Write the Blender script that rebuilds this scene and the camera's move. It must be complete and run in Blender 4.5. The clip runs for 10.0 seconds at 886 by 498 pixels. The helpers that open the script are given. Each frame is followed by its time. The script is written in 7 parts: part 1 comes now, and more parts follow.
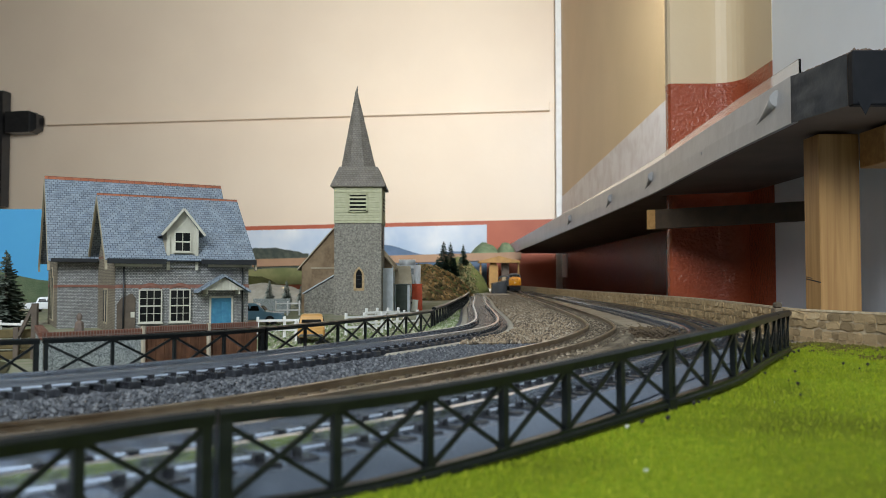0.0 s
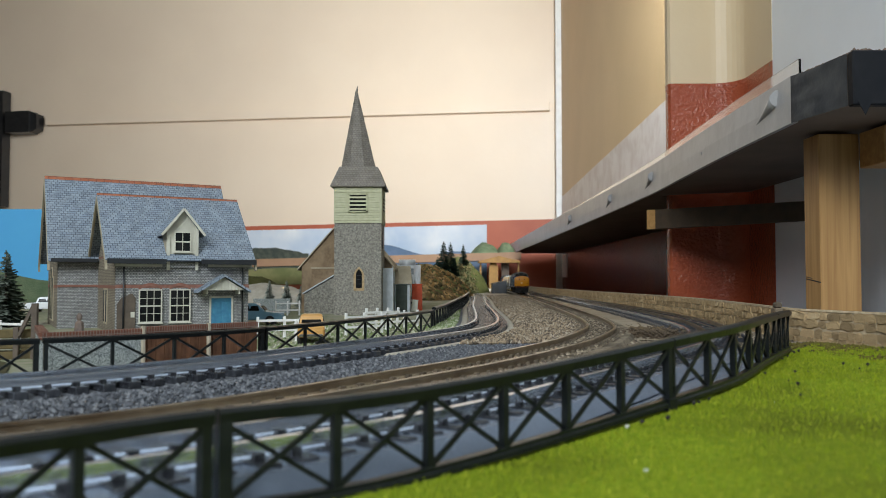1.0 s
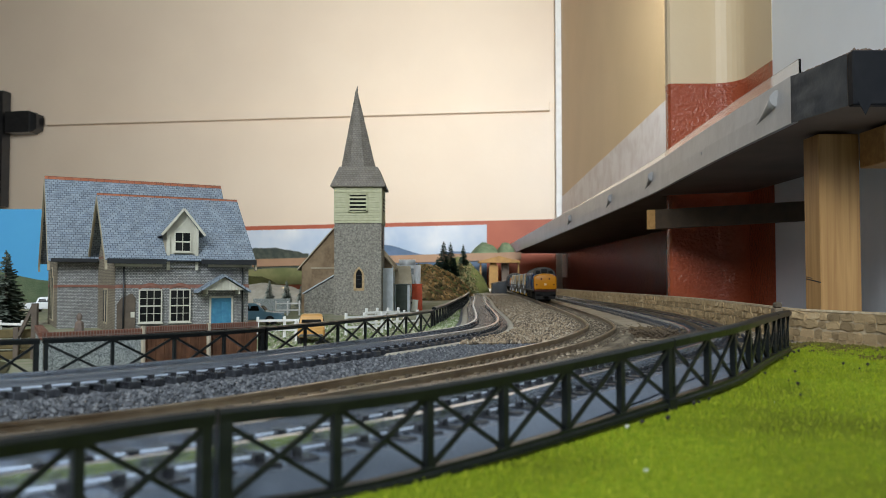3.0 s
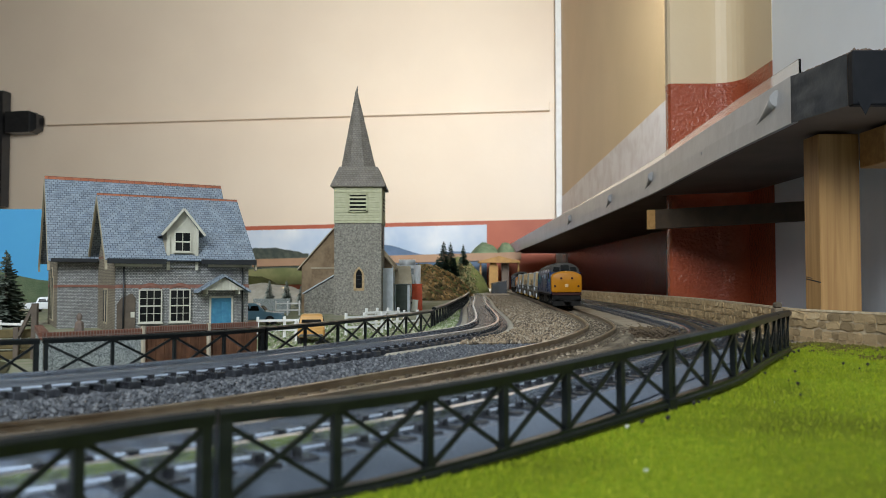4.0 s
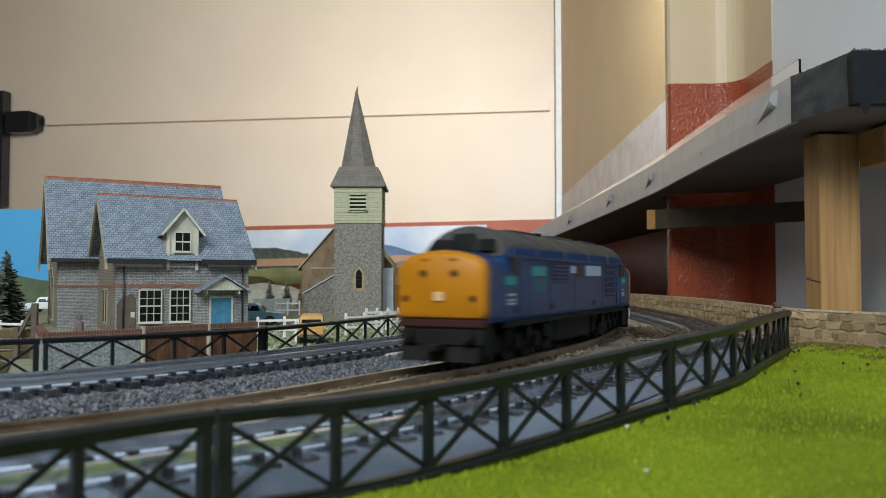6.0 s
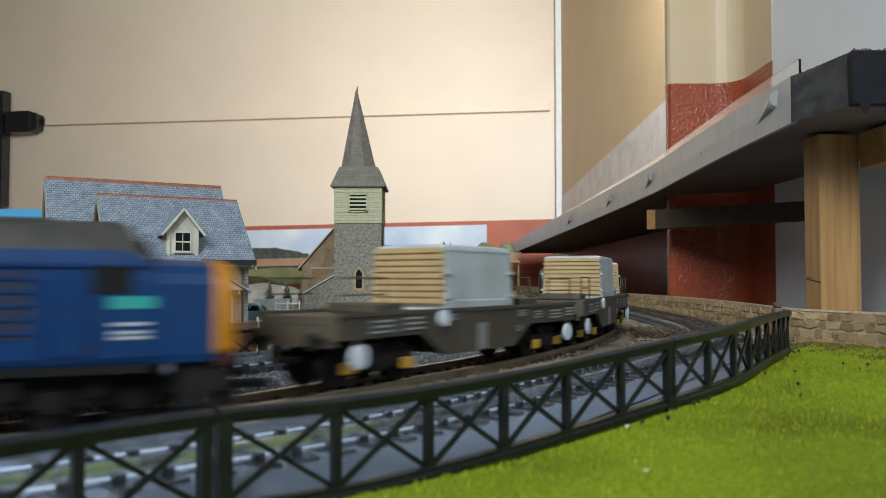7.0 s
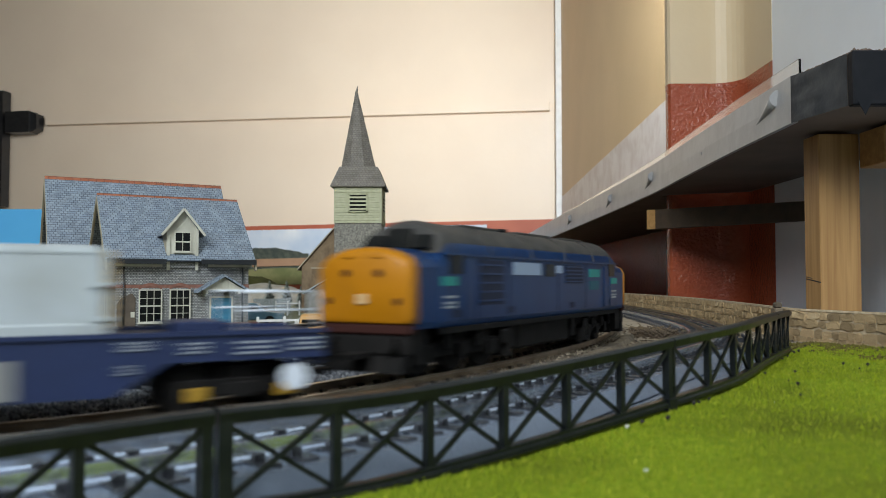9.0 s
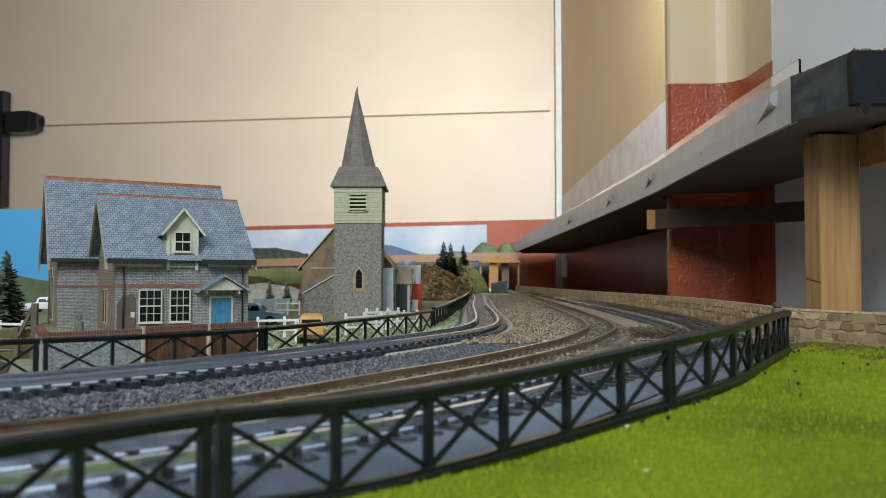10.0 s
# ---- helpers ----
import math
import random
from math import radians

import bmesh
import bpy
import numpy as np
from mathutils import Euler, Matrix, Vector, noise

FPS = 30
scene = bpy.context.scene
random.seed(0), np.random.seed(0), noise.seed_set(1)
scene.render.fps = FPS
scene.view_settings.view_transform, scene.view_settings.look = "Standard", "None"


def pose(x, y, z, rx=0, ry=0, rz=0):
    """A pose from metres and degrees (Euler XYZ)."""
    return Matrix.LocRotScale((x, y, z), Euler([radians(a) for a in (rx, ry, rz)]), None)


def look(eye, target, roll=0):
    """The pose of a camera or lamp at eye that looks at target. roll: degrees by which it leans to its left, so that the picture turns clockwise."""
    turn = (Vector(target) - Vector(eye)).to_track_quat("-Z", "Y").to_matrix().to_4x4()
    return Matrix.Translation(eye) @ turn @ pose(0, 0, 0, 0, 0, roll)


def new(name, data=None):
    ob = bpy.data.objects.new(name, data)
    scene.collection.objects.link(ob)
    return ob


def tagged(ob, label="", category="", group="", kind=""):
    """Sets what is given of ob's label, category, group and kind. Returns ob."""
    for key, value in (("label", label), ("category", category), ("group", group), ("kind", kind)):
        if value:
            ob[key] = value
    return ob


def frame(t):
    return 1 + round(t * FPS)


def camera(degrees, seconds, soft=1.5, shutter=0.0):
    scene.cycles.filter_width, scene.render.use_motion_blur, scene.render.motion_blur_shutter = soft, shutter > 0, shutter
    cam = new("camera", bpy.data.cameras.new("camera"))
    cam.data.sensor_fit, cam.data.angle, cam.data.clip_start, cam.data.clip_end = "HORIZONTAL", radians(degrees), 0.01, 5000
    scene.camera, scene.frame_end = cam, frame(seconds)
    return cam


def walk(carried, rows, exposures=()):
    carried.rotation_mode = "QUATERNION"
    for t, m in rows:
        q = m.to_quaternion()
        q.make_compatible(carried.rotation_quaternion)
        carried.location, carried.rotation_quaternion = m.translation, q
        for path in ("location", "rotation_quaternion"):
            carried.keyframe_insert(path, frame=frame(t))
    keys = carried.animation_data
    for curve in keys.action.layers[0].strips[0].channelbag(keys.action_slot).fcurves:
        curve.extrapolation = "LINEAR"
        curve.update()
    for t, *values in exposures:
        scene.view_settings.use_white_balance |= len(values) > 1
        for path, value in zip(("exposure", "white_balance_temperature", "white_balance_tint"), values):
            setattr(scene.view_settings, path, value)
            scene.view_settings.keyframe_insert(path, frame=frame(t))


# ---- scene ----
# Model railway in a room; the world is in metres, the layout board's top is z = 0.
cam = camera(57.47, 10.0, 0.8, 0.5)
EYE = (0.0, 0.0, 0.040)
AIM = (0.0, 1.0, 0.040 + 0.03916)
walk(cam, [(0.0, look(EYE, AIM)), (10.0, look(EYE, AIM))])
cam.data.dof.use_dof = True
cam.data.dof.focus_distance = 0.60
cam.data.dof.aperture_fstop = 29.0

# ---- light ----
scene.view_settings.exposure = 0.0
world = bpy.data.worlds.new("sky")
scene.world = world
world.use_nodes = True
wn = world.node_tree
sky = wn.nodes.new("ShaderNodeTexSky")
sky.sky_type = "NISHITA"
sky.sun_disc = False
sky.sun_elevation = radians(35)
sky.sun_rotation = radians(200)
wn.nodes["Background"].inputs[1].default_value = 0.12
wn.links.new(sky.outputs[0], wn.nodes["Background"].inputs[0])


def window_lamp(name, m, w, h, power, colour, spread=180):
    lamp = bpy.data.lights.new(name, "AREA")
    lamp.shape, lamp.size, lamp.size_y, lamp.energy, lamp.color = "RECTANGLE", w, h, power, colour
    lamp.spread = radians(spread)
    ob = new(name, lamp)
    ob.matrix_world = m
    return ob


window_lamp("window_light", look((-0.72, -1.30, 1.36), (0.0, 1.4, 0.1)), 1.1, 0.95, 53, (0.84, 0.94, 1.0))
window_lamp("side_window_light", look((0.64, 1.64, 0.98), (0.06, 4.05, 0.85)), 0.62, 0.85, 45, (0.88, 0.95, 1.0), 112)

# ---- helpers of this scene ----
UP = Vector((0, 0, 1))


def part(name, bm, material, parent=None, label="", flat=False, m=None):
    bmesh.ops.recalc_face_normals(bm, faces=bm.faces[:])
    me = bpy.data.meshes.new(name)
    bm.to_mesh(me)
    bm.free()
    mats = material if isinstance(material, (list, tuple)) else [material]
    for k in mats:
        me.materials.append(k)
    ob = new(name, me)
    if parent is not None:
        ob.parent = parent
    if m is not None:
        ob.matrix_basis = m
    if label:
        ob["label"] = label
    return ob


def shared(name, me, parent, m):
    ob = new(name, me)
    ob.parent = parent
    ob.matrix_basis = m
    return ob


def thing(name, m, label, category, group="", kind=""):
    ob = new(name)
    ob.empty_display_size = 0.02
    ob.matrix_basis = m
    return tagged(ob, label, category, group, kind)


def box(bm, x0, x1, y0, y1, z0, z1, bev=0.0, mi=0):
    vs = [bm.verts.new((x, y, z)) for z in (z0, z1) for y in (y0, y1) for x in (x0, x1)]
    fs = []
    for q in ((0, 1, 3, 2), (4, 6, 7, 5), (0, 4, 5, 1), (2, 3, 7, 6), (0, 2, 6, 4), (1, 5, 7, 3)):
        f = bm.faces.new([vs[i] for i in q])
        f.material_index = mi
        fs.append(f)
    if bev:
        es = list({e for f in fs for e in f.edges})
        r = bmesh.ops.bevel(bm, geom=es, offset=bev, segments=1, affect="EDGES", profile=0.5)
        for f in r["faces"]:
            f.material_index = mi
    return vs


def B(*a, bev=0.0):
    bm = bmesh.new()
    box(bm, *a, bev=bev)
    return bm


def prism(bm, outline, vec, mi=0):
    """An outline of 3D points, drawn out along vec."""
    v = Vector(vec)
    a = [bm.verts.new(p) for p in outline]
    b = [bm.verts.new(Vector(p) + v) for p in outline]
    n = len(a)
    fs = [bm.faces.new(a), bm.faces.new(b[::-1])]
    for i in range(n):
        fs.append(bm.faces.new((a[i], b[i], b[(i + 1) % n], a[(i + 1) % n])))
    for f in fs:
        f.material_index = mi
    return fs


def P(outline, vec):
    bm = bmesh.new()
    prism(bm, outline, vec)
    return bm


def bar(bm, p0, p1, w, h, up=(0, 0, 1)):
    """A square bar from p0 to p1; w across, h along up."""
    p0, p1 = Vector(p0), Vector(p1)
    d = (p1 - p0).normalized()
    s = d.cross(Vector(up)).normalized()
    u = s.cross(d)
    o = [p0 + s * (a * w / 2) + u * (b * h / 2) for a, b in ((-1, -1), (1, -1), (1, 1), (-1, 1))]
    prism(bm, o, p1 - p0)


def tube(bm, p0, p1, r0, r1=None, n=12, caps=True):
    p0, p1 = Vector(p0), Vector(p1)
    r1 = r0 if r1 is None else r1
    d = (p1 - p0).normalized()
    s = d.cross(UP if abs(d.z) < 0.9 else Vector((1, 0, 0))).normalized()
    u = s.cross(d)
    a = [bm.verts.new(p0 + (s * math.cos(k) + u * math.sin(k)) * r0) for k in np.linspace(0, 2 * math.pi, n, False)]
    b = [bm.verts.new(p1 + (s * math.cos(k) + u * math.sin(k)) * r1) for k in np.linspace(0, 2 * math.pi, n, False)]
    for i in range(n):
        f = bm.faces.new((a[i], a[(i + 1) % n], b[(i + 1) % n], b[i]))
        f.smooth = True
    if caps:
        bm.faces.new(a[::-1])
        bm.faces.new(b)


def sweep(bm, pts, prof, closed_prof=True, smooth=False):
    """prof: (across to the right, up) points, carried level along pts."""
    rings = []
    n = len(pts)
    for i, p in enumerate(pts):
        d = (Vector(pts[min(i + 1, n - 1)]) - Vector(pts[max(i - 1, 0)]))
        d.z = 0
        d.normalize()
        s = Vector((d.y, -d.x, 0))
        rings.append([bm.verts.new(Vector(p) + s * a + UP * b) for a, b in prof])
    k = len(prof)
    for i in range(n - 1):
        for j in range(k if closed_prof else k - 1):
            f = bm.faces.new((rings[i][j], rings[i][(j + 1) % k], rings[i + 1][(j + 1) % k], rings[i + 1][j]))
            f.smooth = smooth
    if closed_prof:
        bm.faces.new(rings[0][::-1])
        bm.faces.new(rings[-1])
    return rings


# ---- materials ----
def mat(name, colour, rough=0.6, metal=0.0, c2=None, scale=60.0, c3=None, scale2=8.0, bump=0.0, bscale=None, spec=0.5, vary=0.0, detail=4.0, mix=(0.35, 0.65), rvar=0.0, kind="noise"):
    m = bpy.data.materials.new(name)
    m.use_nodes = True
    nt = m.node_tree
    b = nt.nodes["Principled BSDF"]
    N, L = nt.nodes.new, nt.links.new
    b.inputs["Roughness"].default_value = rough
    b.inputs["Metallic"].default_value = metal
    b.inputs["Specular IOR Level"].default_value = spec
    b.inputs["Base Color"].default_value = (*colour, 1)
    tc = N("ShaderNodeTexCoord")
    src = tc.outputs["Object"]
    out = None

    def noise_tex(sc, det=detail):
        t = N("ShaderNodeTexNoise")
        t.inputs["Scale"].default_value = sc
        t.inputs["Detail"].default_value = det
        L(src, t.inputs["Vector"])
        return t.outputs["Fac"]

    def ramp(fac, lo, hi):
        r = N("ShaderNodeMapRange")
        r.inputs[1].default_value, r.inputs[2].default_value = lo, hi
        L(fac, r.inputs[0])
        return r.outputs[0]

    def blend(fac, a, bb):
        x = N("ShaderNodeMix")
        x.data_type = "RGBA"
        L(fac, x.inputs[0])
        for sock, v in ((x.inputs[6], a), (x.inputs[7], bb)):
            if isinstance(v, tuple):
                sock.default_value = (*v, 1)
            else:
                L(v, sock)
        return x.outputs[2]

    if c2:
        if kind == "voronoi":
            t = N("ShaderNodeTexVoronoi")
            t.inputs["Scale"].default_value = scale
            L(src, t.inputs["Vector"])
            s = N("ShaderNodeSeparateColor")
            L(t.outputs["Color"], s.inputs[0])
            fac = s.outputs[0]
        else:
            fac = noise_tex(scale)
        out = blend(ramp(fac, *mix), colour, c2)
    if c3:
        out = blend(ramp(noise_tex(scale2), 0.45, 0.72), out if out is not None else colour, c3)
    if vary:
        oi = N("ShaderNodeObjectInfo")
        h = N("ShaderNodeHueSaturation")
        L(ramp(oi.outputs["Random"], 0.0, 1.0), h.inputs["Value"])
        r = h.inputs["Value"].links[0].from_node
        r.inputs[3].default_value, r.inputs[4].default_value = 1 - vary, 1 + vary
        if out is not None:
            L(out, h.inputs["Color"])
        else:
            h.inputs["Color"].default_value = (*colour, 1)
        out = h.outputs[0]
    if out is not None:
        L(out, b.inputs["Base Color"])
    if rvar:
        r = N("ShaderNodeMapRange")
        r.inputs[3].default_value, r.inputs[4].default_value = max(rough - rvar, 0.02), min(rough + rvar, 1)
        L(noise_tex(scale2 * 2), r.inputs[0])
        L(r.outputs[0], b.inputs["Roughness"])
    if bump:
        bp = N("ShaderNodeBump")
        bp.inputs["Strength"].default_value = 1.0
        bp.inputs["Distance"].default_value = bump
        L(noise_tex(bscale or scale), bp.inputs["Height"])
        L(bp.outputs[0], b.inputs["Normal"])
    return m


def brick_mat(name, c1, c2, mortar, w, h, gap, uvw=("X", "Z"), rough=0.8, bump=0.0003, spread=0.0, offset=0.5, stain=None, specks=None):
    """A printed or moulded pattern of courses of real size w x h on the plane named by uvw (of the object)."""
    m = bpy.data.materials.new(name)
    m.use_nodes = True
    nt = m.node_tree
    b = nt.nodes["Principled BSDF"]
    N, L = nt.nodes.new, nt.links.new
    b.inputs["Roughness"].default_value = rough
    b.inputs["Specular IOR Level"].default_value = 0.25
    tc = N("ShaderNodeTexCoord")
    sp = N("ShaderNodeSeparateXYZ")
    L(tc.outputs["Object"], sp.inputs[0])
    cb = N("ShaderNodeCombineXYZ")
    L(sp.outputs[uvw[0]], cb.inputs[0])
    L(sp.outputs[uvw[1]], cb.inputs[1])
    bt = N("ShaderNodeTexBrick")
    bt.offset = offset
    bt.inputs["Color1"].default_value = (*c1, 1)
    bt.inputs["Color2"].default_value = (*c2, 1)
    bt.inputs["Mortar"].default_value = (*mortar, 1)
    bt.inputs["Scale"].default_value = 1.0
    bt.inputs["Brick Width"].default_value = w
    bt.inputs["Row Height"].default_value = h
    bt.inputs["Mortar Size"].default_value = gap
    bt.inputs["Mortar Smooth"].default_value = 0.3
    L(cb.outputs[0], bt.inputs["Vector"])
    col = bt.outputs["Color"]
    ns = N("ShaderNodeTexNoise")
    ns.inputs["Scale"].default_value = 90.0
    ns.inputs["Detail"].default_value = 5.0
    L(tc.outputs["Object"], ns.inputs["Vector"])
    mx = N("ShaderNodeMix")
    mx.data_type = "RGBA"
    mx.blend_type = "MULTIPLY"
    mr = N("ShaderNodeMapRange")
    mr.inputs[1].default_value, mr.inputs[2].default_value = 0.3, 0.7
    mr.inputs[3].default_value, mr.inputs[4].default_value = 0.0, 1.0
    L(ns.outputs["Fac"], mr.inputs[0])
    L(mr.outputs[0], mx.inputs[0])
    L(col, mx.inputs[6])
    mx.inputs[7].default_value = (*(stain or (0.8, 0.78, 0.75)), 1)
    L(mx.outputs[2], b.inputs["Base Color"])
    bp = N("ShaderNodeBump")
    bp.inputs["Distance"].default_value = bump
    bp.invert = True
    L(bt.outputs["Fac"], bp.inputs["Height"])
    L(bp.outputs[0], b.inputs["Normal"])
    return m


M_CREAM = mat("cream_wall_paint", (0.825, 0.67, 0.515), 0.4, c2=(0.795, 0.64, 0.49), scale=3, bump=0.0006, bscale=40, rvar=0.08)
M_OCHRE = mat("ochre_wall_paint", (0.62, 0.43, 0.22), 0.5, c2=(0.58, 0.40, 0.20), scale=4, bump=0.0006, bscale=60)
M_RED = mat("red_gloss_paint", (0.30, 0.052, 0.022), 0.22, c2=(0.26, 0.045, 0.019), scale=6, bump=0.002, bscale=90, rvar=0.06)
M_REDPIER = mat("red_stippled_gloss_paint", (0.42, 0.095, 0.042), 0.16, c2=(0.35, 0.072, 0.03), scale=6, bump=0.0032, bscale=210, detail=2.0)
# ochre lightened to cream: window light on the pier put into its colour
M_OCHRE_LIT = mat("ochre_pier_paint_lit", (0.74, 0.58, 0.38), 0.45, c2=(0.70, 0.54, 0.34), scale=4, bump=0.0006, bscale=60)
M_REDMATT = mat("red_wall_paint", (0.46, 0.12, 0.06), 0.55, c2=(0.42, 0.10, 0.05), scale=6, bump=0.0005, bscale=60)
M_WHITEWALL = mat("white_gloss_wall", (0.89, 0.91, 0.94), 0.3, c2=(0.85, 0.87, 0.90), scale=7, bump=0.0015, bscale=45)
M_DULLWALL = mat("dull_wallpaper", (0.22, 0.19, 0.155), 0.8, c2=(0.18, 0.155, 0.125), scale=8)
M_CEILING = mat("ceiling_paint", (0.40, 0.38, 0.34), 0.8, c2=(0.36, 0.34, 0.30), scale=4)
M_WHITE = mat("white_paint", (0.80, 0.79, 0.76), 0.5, c2=(0.72, 0.71, 0.68), scale=30)
M_CARPET = mat("dull_carpet", (0.16, 0.13, 0.11), 0.9, c2=(0.10, 0.09, 0.08), scale=90)
M_BOARD = mat("grey_painted_board", (0.18, 0.22, 0.29), 0.18, c2=(0.15, 0.185, 0.245), scale=40, c3=(0.22, 0.26, 0.33), scale2=14, bump=0.0004, bscale=900)
M_GRASS = mat("grass_mat", (0.20, 0.30, 0.014), 0.9, c2=(0.31, 0.38, 0.023), scale=500, c3=(0.13, 0.155, 0.012), scale2=16, bump=0.0015, bscale=1500, spec=0.1)
M_BALLAST = mat("brown_ballast", (0.28, 0.235, 0.18), 0.9, c2=(0.42, 0.37, 0.30), scale=420, c3=(0.17, 0.135, 0.10), scale2=25, bump=0.0016, bscale=600, spec=0.2)
M_GREYBALL = mat("grey_ballast", (0.085, 0.09, 0.102), 0.75, c2=(0.17, 0.177, 0.195), scale=700, bump=0.0012, bscale=900, spec=0.3)
M_STEEL = mat("nickel_rail", (0.80, 0.86, 0.95), 0.18, 0.85, c2=(0.68, 0.74, 0.84), scale=60)
M_RUSTRAIL = mat("dull_rail", (0.50, 0.42, 0.31), 0.28, 0.85, c2=(0.27, 0.205, 0.14), scale=60)
M_SLEEPER = mat("black_plastic_sleeper", (0.016, 0.017, 0.021), 0.27, c2=(0.045, 0.048, 0.056), scale=300, vary=0.3)
M_SLEEPERB = mat("brown_plastic_sleeper", (0.10, 0.075, 0.05), 0.7, c2=(0.16, 0.12, 0.08), scale=300, vary=0.3)
M_FENCE = mat("black_green_plastic", (0.007, 0.009, 0.0095), 0.30, c2=(0.013, 0.015, 0.015), scale=200, rvar=0.08, spec=0.32, bump=0.0001, bscale=500)
M_GREYTAPE = mat("silver_grey_tape", (0.45, 0.44, 0.44), 0.34, c2=(0.39, 0.38, 0.38), scale=30, bump=0.0006, bscale=60)
M_BLACKTAPE = mat("black_tape", (0.010, 0.011, 0.014), 0.5, c2=(0.018, 0.018, 0.021), scale=40, bump=0.001, bscale=30, spec=0.15)
M_DARKTAPE = mat("dark_grey_tape", (0.045, 0.046, 0.050), 0.4, c2=(0.085, 0.084, 0.085), scale=45, c3=(0.02, 0.02, 0.022), scale2=25, bump=0.0012, bscale=70, spec=0.35)
M_PLY = mat("dark_plywood", (0.19, 0.14, 0.105), 0.7, c2=(0.15, 0.108, 0.08), scale=18)
M_BLACK = mat("black_plastic", (0.012, 0.012, 0.013), 0.35, c2=(0.02, 0.02, 0.02), scale=50)

# ---- room ----
BACK_A = Vector((0.562, 4.0, 0))            # where the back wall meets the right wall
BACK_D = Vector((-0.985, 0.171, 0)).normalized()
BACK_N = Vector((BACK_D.y, -BACK_D.x, 0)) * -1.0   # to the camera
if BACK_N.y > 0:
    BACK_N = -BACK_N
TOP, FLOOR = 1.95, -0.92


def back_pt(u, z, out=0.0):
    p = BACK_A + BACK_D * u + BACK_N * out
    return Vector((p.x, p.y, z))


def back_slab(name, u0, u1, z00, z01, z10, z11, out0, out1, material, kind="structure", label="", category="wall", parent=None):
    """A slab on the back wall: z from z00 to z01 at u0 and from z10 to z11 at u1."""
    o = [back_pt(u0, z00, out0), back_pt(u1, z10, out0), back_pt(u1, z11, out0), back_pt(u0, z01, out0)]
    ob = part(name, P(o, BACK_N * (out1 - out0)), material, parent)
    return tagged(ob, label, category, "", kind) if parent is None else ob


back_slab("wall_north", -0.15, 4.2, FLOOR, TOP, FLOOR, TOP, -0.12, 0.0, M_CREAM, label="cream painted plaster wall behind the model layout")
back_slab("dado_north", 0.0, 4.2, FLOOR, 0.345, FLOOR, 0.300, 0.001, 0.004, M_REDMATT, label="red painted lower band of the back wall")


def slab(name, a, material, label, category="wall"):
    return tagged(part(name, B(*a), material), label, category, "", "structure")


slab("wall_east_far", (0.582, 0.69, 1.99, 4.02, 0.345, TOP), M_OCHRE, "ochre painted side wall beyond the pier")
slab("wall_east_sill", (0.582, 0.69, 1.25, 1.99, 0.345, 0.55), M_OCHRE, "ochre painted wall below the side window")
slab("wall_east_lintel", (0.582, 0.69, 1.25, 1.99, 1.42, TOP), M_OCHRE, "ochre painted wall above the side window")
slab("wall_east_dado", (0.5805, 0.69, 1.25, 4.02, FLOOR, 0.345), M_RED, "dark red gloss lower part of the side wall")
slab("wall_east_near", (0.453, 0.69, -1.86, 1.10, FLOOR, TOP), M_WHITEWALL, "white gloss painted side wall near the window")
slab("floor", (-3.4, 0.69, -1.86, 4.9, FLOOR - 0.1, FLOOR), M_CARPET, "dull brown carpeted room floor", "floor")
slab("ceiling", (-3.4, 0.69, -1.86, 4.9, TOP, TOP + 0.1), M_CEILING, "dull aged plaster ceiling", "ceiling")
slab("wall_west", (-3.52, -3.4, -1.86, 4.9, FLOOR, TOP), M_DULLWALL, "dull papered side wall")
for nm, a in (("wall_south_low", (-3.52, 0.69, -1.50, -1.36, FLOOR, 0.85)), ("wall_south_high", (-3.52, 0.69, -1.50, -1.36, 1.87, TOP)),
              ("wall_south_left", (-3.52, -1.32, -1.50, -1.36, 0.85, 1.87)), ("wall_south_right", (-0.12, 0.69, -1.50, -1.36, 0.85, 1.87))):
    slab(nm, a, M_DULLWALL, "dull papered wall round the window")


def pier():
    """Pier that steps out of the side wall, with a coved corner; ochre paled by painted-in window light above, red
    gloss below.
    """
    for nm, z0, z1, mt, lab in (("pier_upper", 0.343, TOP, M_OCHRE_LIT, "ochre pier with a rounded inner corner, coloured pale as if window-lit"),
                                ("pier_lower", FLOOR, 0.343, M_REDPIER, "glossy dark red lower part of the pier")):
        o = [(0.347, 1.250, z0), (0.347, 1.236, z0), (0.350, 1.232, z0), (0.412, 1.232, z0)]
        for k in range(1, 9):
            a = math.pi / 2 * k / 8
            o.append((0.412 + 0.0405 * math.sin(a), 1.232 - 0.0405 * (1 - math.cos(a)), z0))
        o += [(0.4525, 1.10, z0), (0.69, 1.10, z0), (0.69, 1.250, z0)]
        tagged(part(nm, P(o, (0, 0, z1 - z0)), mt), lab, "wall", "", "structure")


pier()

